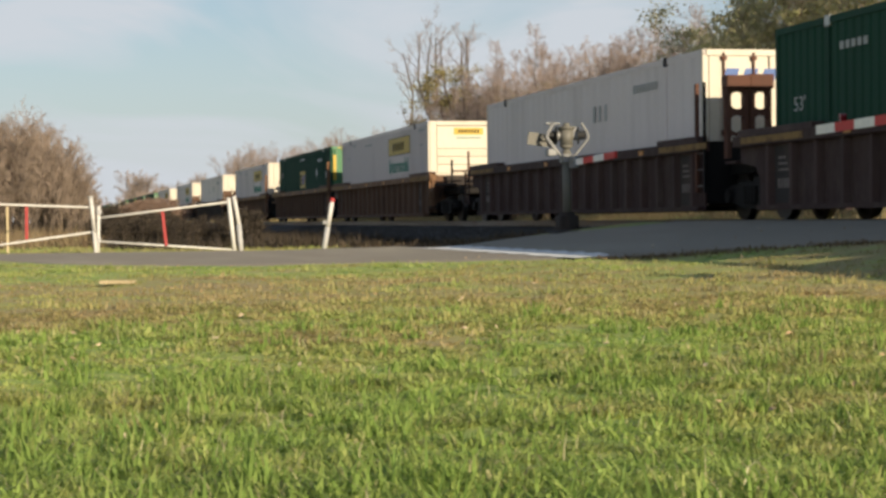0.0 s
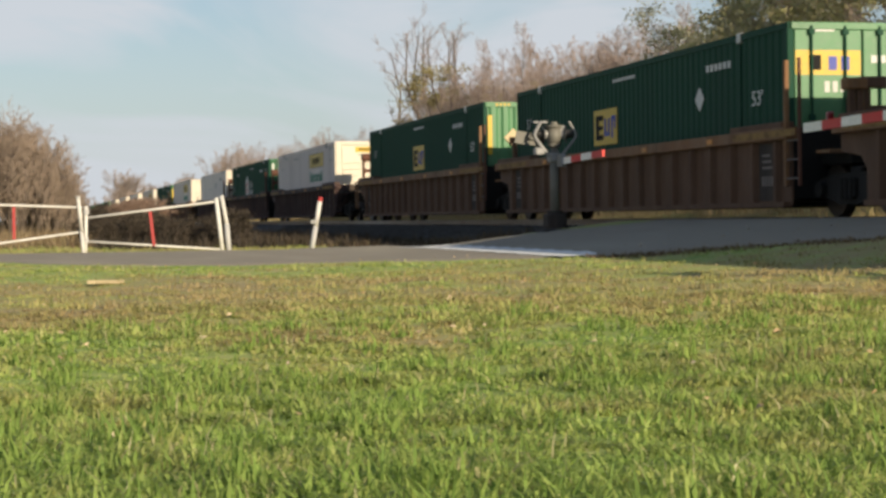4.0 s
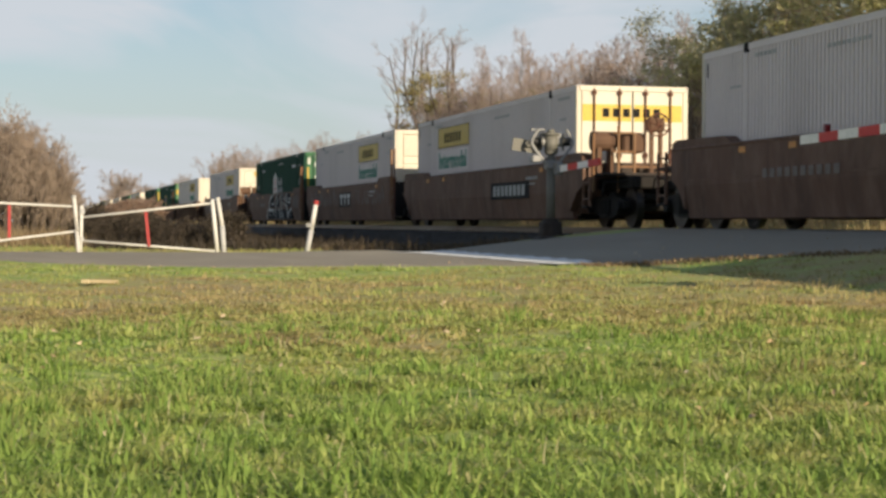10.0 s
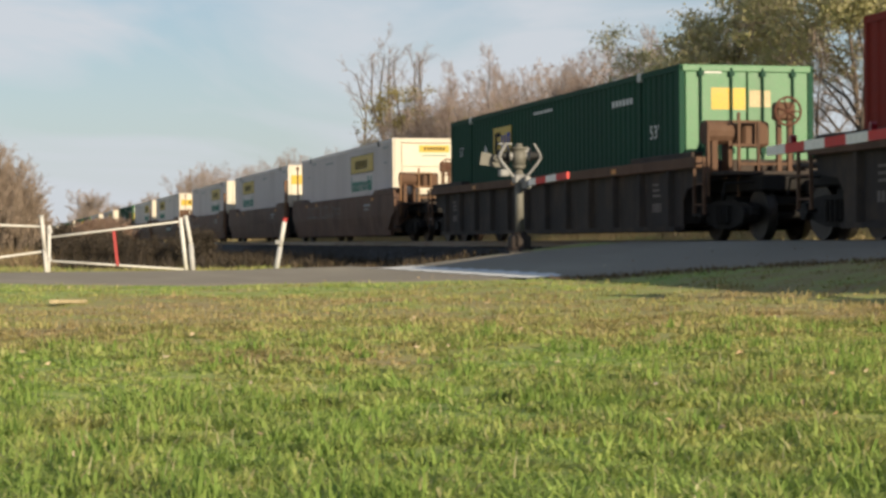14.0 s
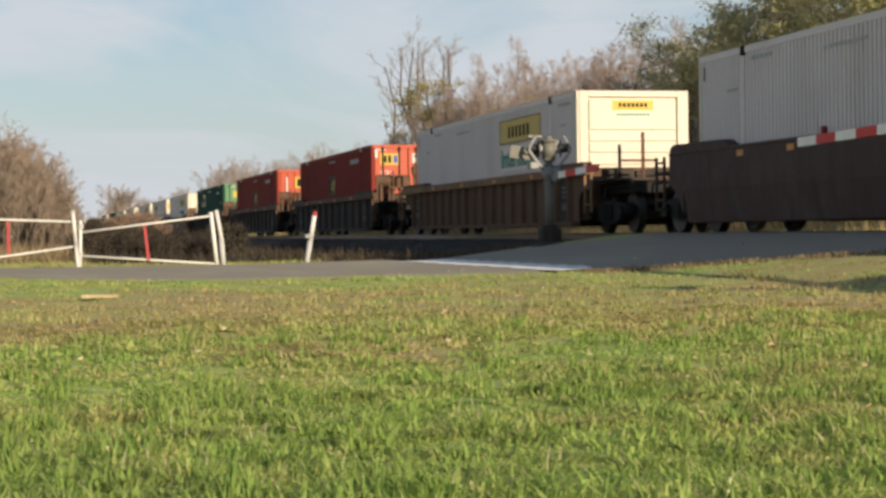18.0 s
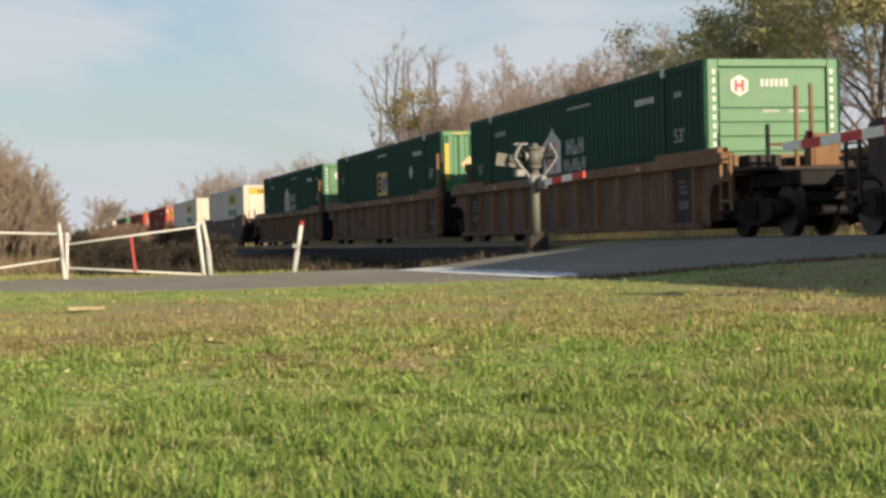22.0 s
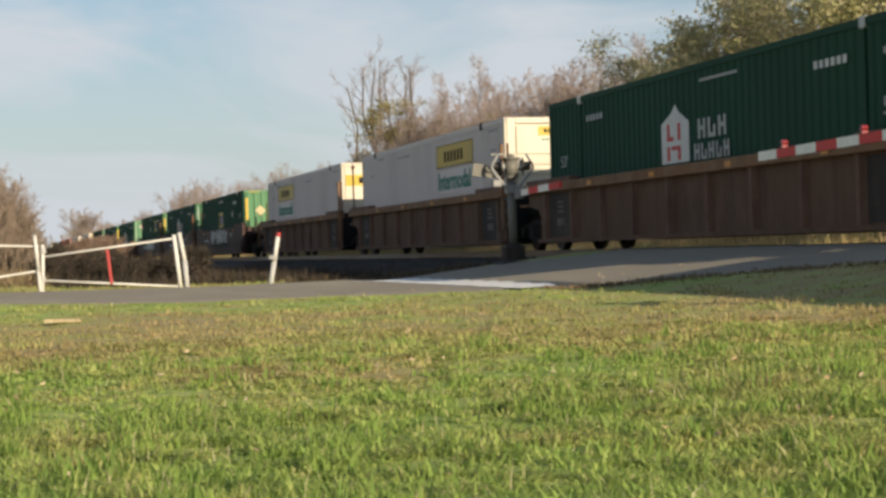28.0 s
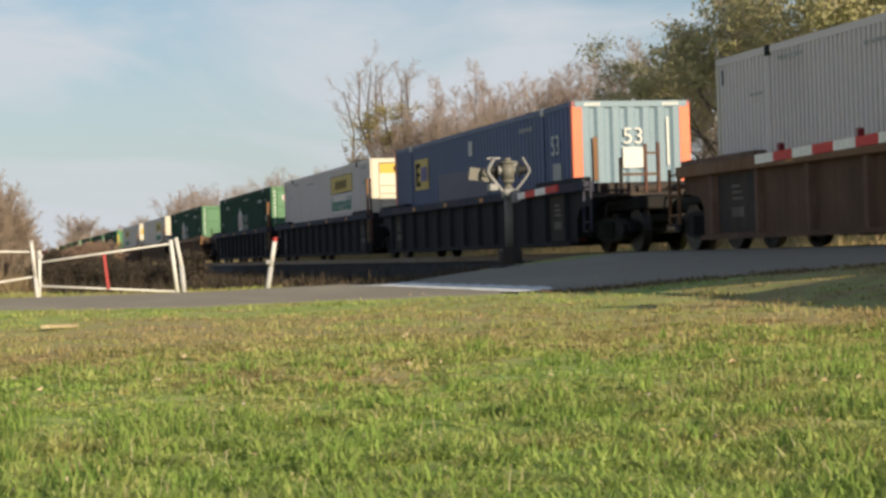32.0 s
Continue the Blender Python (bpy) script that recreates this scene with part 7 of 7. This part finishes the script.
def crossing_signal():
    x, y, g = 9.98, 33.0, -0.24
    t = thing("crossing_signal", "grey level-crossing signal mast with light heads and bell", "crossing signal", "crossing signals")
    part("foundation", Shape().box(x - 0.3, x + 0.3, y - 0.3, y + 0.3, g - 0.3, g + 0.06, 0.03), M_ballast, t, "weathered dark foundation block")
    part("base_casting", Shape().tube((x, y, g + 0.08), (x, y, g + 0.12), 0.26, sides=12).tube((x, y, g + 0.12), (x, y, g + 0.42), 0.19, 0.15, 12).box(x - 0.2, x + 0.2, y - 0.16, y + 0.16, g + 0.1, g + 0.36, 0.03), M_coal, t, "dark cast base of the mast")
    part("mast", Shape().tube((x, y, g + 0.3), (x, y, 1.36), 0.085, sides=16), M_alu, t, smooth=True)
    part("junction_box", Shape().box(x - 0.12, x + 0.12, y - 0.12, y + 0.12, 1.12, 1.3, 0.03), M_cast, t)
    # curved crossarms that carry the heads
    for sx in (-1, 1):
        s = Shape()
        pts = [(x + sx * 0.03, y - 0.04, 1.18), (x + sx * 0.14, y - 0.06, 1.26), (x + sx * 0.34, y - 0.08, 1.5), (x + sx * 0.42, y - 0.08, 1.62), (x + sx * 0.4, y - 0.08, 1.7), (x + sx * 0.28, y - 0.08, 1.9)]
        for p, q in zip(pts, pts[1:]):
            s.tube(p, q, 0.034 if sx < 0 else 0.024, sides=8)
        part("crossarm", s, M_cast, t, "bent aluminium crossarm")
    # bell and the pot heads around the top of the mast
    part("bell_housing", Shape().tube((x, y, 1.26), (x, y, 1.4), 0.06, 0.06, 14).tube((x, y, 1.4), (x, y, 1.47), 0.09, 0.14, 14).tube((x, y, 1.47), (x, y, 1.78), 0.13, 0.14, 14).tube((x, y, 1.78), (x, y, 1.83), 0.17, 0.17, 14).tube((x, y, 1.83), (x, y, 1.9), 0.08, 0.06, 12), M_alu, t, "grey bell and light housing on the mast", True)
    part("cap", Shape().tube((x + 0.08, y - 0.02, 1.74), (x + 0.2, y - 0.02, 1.79), 0.07, 0.05, 12), M_cast, t)
    flasher(t, x + 0.24, y - 0.02, 1.66, 75)
    flasher(t, x - 0.2, y + 0.06, 1.66, 262)
    part("sign_back", Shape().prism([(x - 0.74, 1.5), (x - 0.2, 1.43), (x - 0.14, 1.66), (x - 0.7, 1.74)], 1, y + 0.18, y + 0.21), M_alu, t, "grey back of the crossbuck board")
    part("sign_bracket", Shape().box(x - 0.5, x, y + 0.1, y + 0.18, 1.57, 1.61), M_alu, t)
    part("side_box", Shape().box(x - 0.4, x - 0.22, y - 0.1, y + 0.1, 1.26, 1.4, 0.02), M_cast, t)
    part("hood_top", Shape().box(x - 0.42, x - 0.14, y - 0.05, y + 0.06, 1.87, 1.91, 0.01), M_cast, t)
    # short gate arm towards the road
    arm = part("arm_hub", Shape().box(x + 0.02, x + 0.14, y - 0.35, y + 0.1, 1.02, 1.26, 0.02), M_cast, t)
    striped_arm(arm, x + 0.1, y - 2.7, y - 0.2, 1.19, 1.13, False)


def crossing_gate():
    x, y, g = 10.1, 9.2, -0.3
    t = thing("crossing_gate", "lowered crossing gate with red and white striped arm", "crossing gate", "crossing signals")
    part("foundation", Shape().box(x - 0.35, x + 0.35, y - 0.35, y + 0.35, g - 0.3, g + 0.1, 0.03), M_concrete, t)
    part("mast", Shape().tube((x, y, g), (x, y, 2.6), 0.075, sides=14), M_alu, t, smooth=True)
    part("gate_mechanism", Shape().box(x - 0.3, x + 0.3, y - 0.35, y + 0.35, 0.75, 1.45, 0.04), M_alu, t, "grey gate mechanism box")
    part("counterweight", Shape().box(x - 0.08, x + 0.08, y - 1.5, y - 0.6, 1.1, 1.4, 0.03), M_steel, t)
    flasher(t, x, y - 0.4, 2.3, 90)
    flasher(t, x, y + 0.4, 2.3, 90)
    striped_arm(t, x, 21.9, y + 0.3, 1.2, 1.38, True)
    for yy, zz in ((21.15, 1.3), (19.0, 1.33), (14.0, 1.4)):
        arm_lamp(t, x, yy, zz)


def pipe(name, p, q, r, material, parent, label=""):
    return part(name, Shape().tube(p, q, r, sides=10), material, parent, label, True)


def pipe_gate():
    y = 39.5
    t = thing("pipe_gate", "white pipe gate with sagging rails and a red marker", "gate", "pipe gates by the road")
    pipe("gate_post", (1.29, y, 0.43), (1.26, y, -0.75), 0.038, M_fence, t)
    pipe("top_rail", (1.3, y, 0.17), (4.14, y, 0.5), 0.023, M_fence, t)
    pipe("bottom_rail", (1.27, y, -0.34), (4.26, y, -0.57), 0.023, M_fence, t)
    pipe("end_rail", (4.12, y - 0.02, 0.58), (4.25, y - 0.02, -0.7), 0.046, M_fence, t)
    part("marker_strip", Shape().prism([(2.635, 0.3), (2.71, -0.46), (2.77, -0.46), (2.695, 0.3)], 1, y - 0.05, y - 0.03), M_fencered, t, "red marker strip")
    for z, x in ((0.3, 1.29), (-0.3, 1.27)):
        part("hinge", Shape().tube((x, y, z - 0.05), (x, y, z + 0.05), 0.065, sides=10), M_galv, t)
    p = thing("gate_post", "leaning white steel post beside the pipe gate", "post", "posts by the road")
    pipe("pipe", (4.25, y + 0.1, 0.63), (4.39, y + 0.1, -0.2), 0.046, M_fence, p)
    pipe("lower_pipe", (4.355, y + 0.1, 0.0), (4.41, y + 0.1, -0.8), 0.06, M_galv, p, "bare galvanised foot of the post")
    q = thing("gate_post", "weathered white steel post between two gates", "post", "posts by the road")
    pipe("pipe", (1.12, y - 0.08, 0.62), (1.19, y - 0.08, -0.15), 0.042, M_fence, q)
    pipe("lower_pipe", (1.18, y - 0.08, -0.1), (1.23, y - 0.08, -0.8), 0.042, M_fence, q)
    part("cap", Shape().tube((1.118, y - 0.08, 0.6), (1.116, y - 0.08, 0.65), 0.056, sides=10), M_galv, q)
    s = thing("pipe_gate", "white pipe gate with a slanting lower rail", "gate", "pipe gates by the road")
    pipe("top_rail", (1.2, y, 0.4), (-3.6, y - 0.3, 0.6), 0.023, M_fence, s)
    pipe("bottom_rail", (1.2, y, -0.13), (-2.6, y - 0.2, -0.62), 0.023, M_fence, s)
    pipe("end_rail", (-3.55, y - 0.3, 0.7), (-3.6, y - 0.3, -0.75), 0.042, M_fence, s)
    part("marker_strip", Shape().box(-0.275, -0.215, y - 0.06, y - 0.04, -0.28, 0.45), M_fencered, s, "red marker strip")
    r = thing("wooden_stake", "thin tan wooden stake behind the gate", "stake", "posts by the road")
    part("stake", Shape().box(-0.7, -0.65, 41, 41.05, -0.8, 0.45, 0.008), M_plank, r)


def marker_post():
    t = thing("marker_post", "leaning white marker post with a red tip", "marker post", "posts by the road")
    a, b = Vector((6.22, 39.5, -0.75)), Vector((6.46, 39.5, 0.57))
    at = lambda f: tuple(a.lerp(b, f))
    part("foot", Shape().tube(at(0), at(0.5), 0.06, sides=10), M_galv, t, "galvanised grey foot", True)
    part("shaft", Shape().tube(at(0.48), at(0.93), 0.052, sides=10), M_fence, t, smooth=True)
    part("tip", Shape().tube(at(0.93), at(1), 0.055, sides=10), M_fencered, t, "red reflective tip")
    x, y, z = at(0.58)
    part("bracket", Shape().box(x - 0.14, x + 0.02, y - 0.05, y + 0.03, z - 0.04, z + 0.05, 0.01), M_cast, t, "small white bracket")


def plank():
    t = Shape()
    m = pose(0.84, 19.7, ground_at(0.84, 19.7) + 0.03, 0, 2, 69)
    for q in Shape().box(-0.5, 0.5, -0.045, 0.045, -0.02, 0.02, 0.006).v:
        t.v.append(tuple(m @ Vector(q)))
    t.f = list(Shape().box(-0.5, 0.5, -0.045, 0.045, -0.02, 0.02, 0.006).f)
    single("plank", t, M_plank, "pale weathered board lying on the lawn", "board")


crossing_signal()
crossing_gate()
pipe_gate()
marker_post()
plank()


def motions():
    """The train rolls past at a steady speed."""
    for ob, y in TRAIN:
        walk(ob, [(t, pose(FACE, y + SPEED * t, 0)) for t in (0.0, 16.0, 32.0)])


motions()
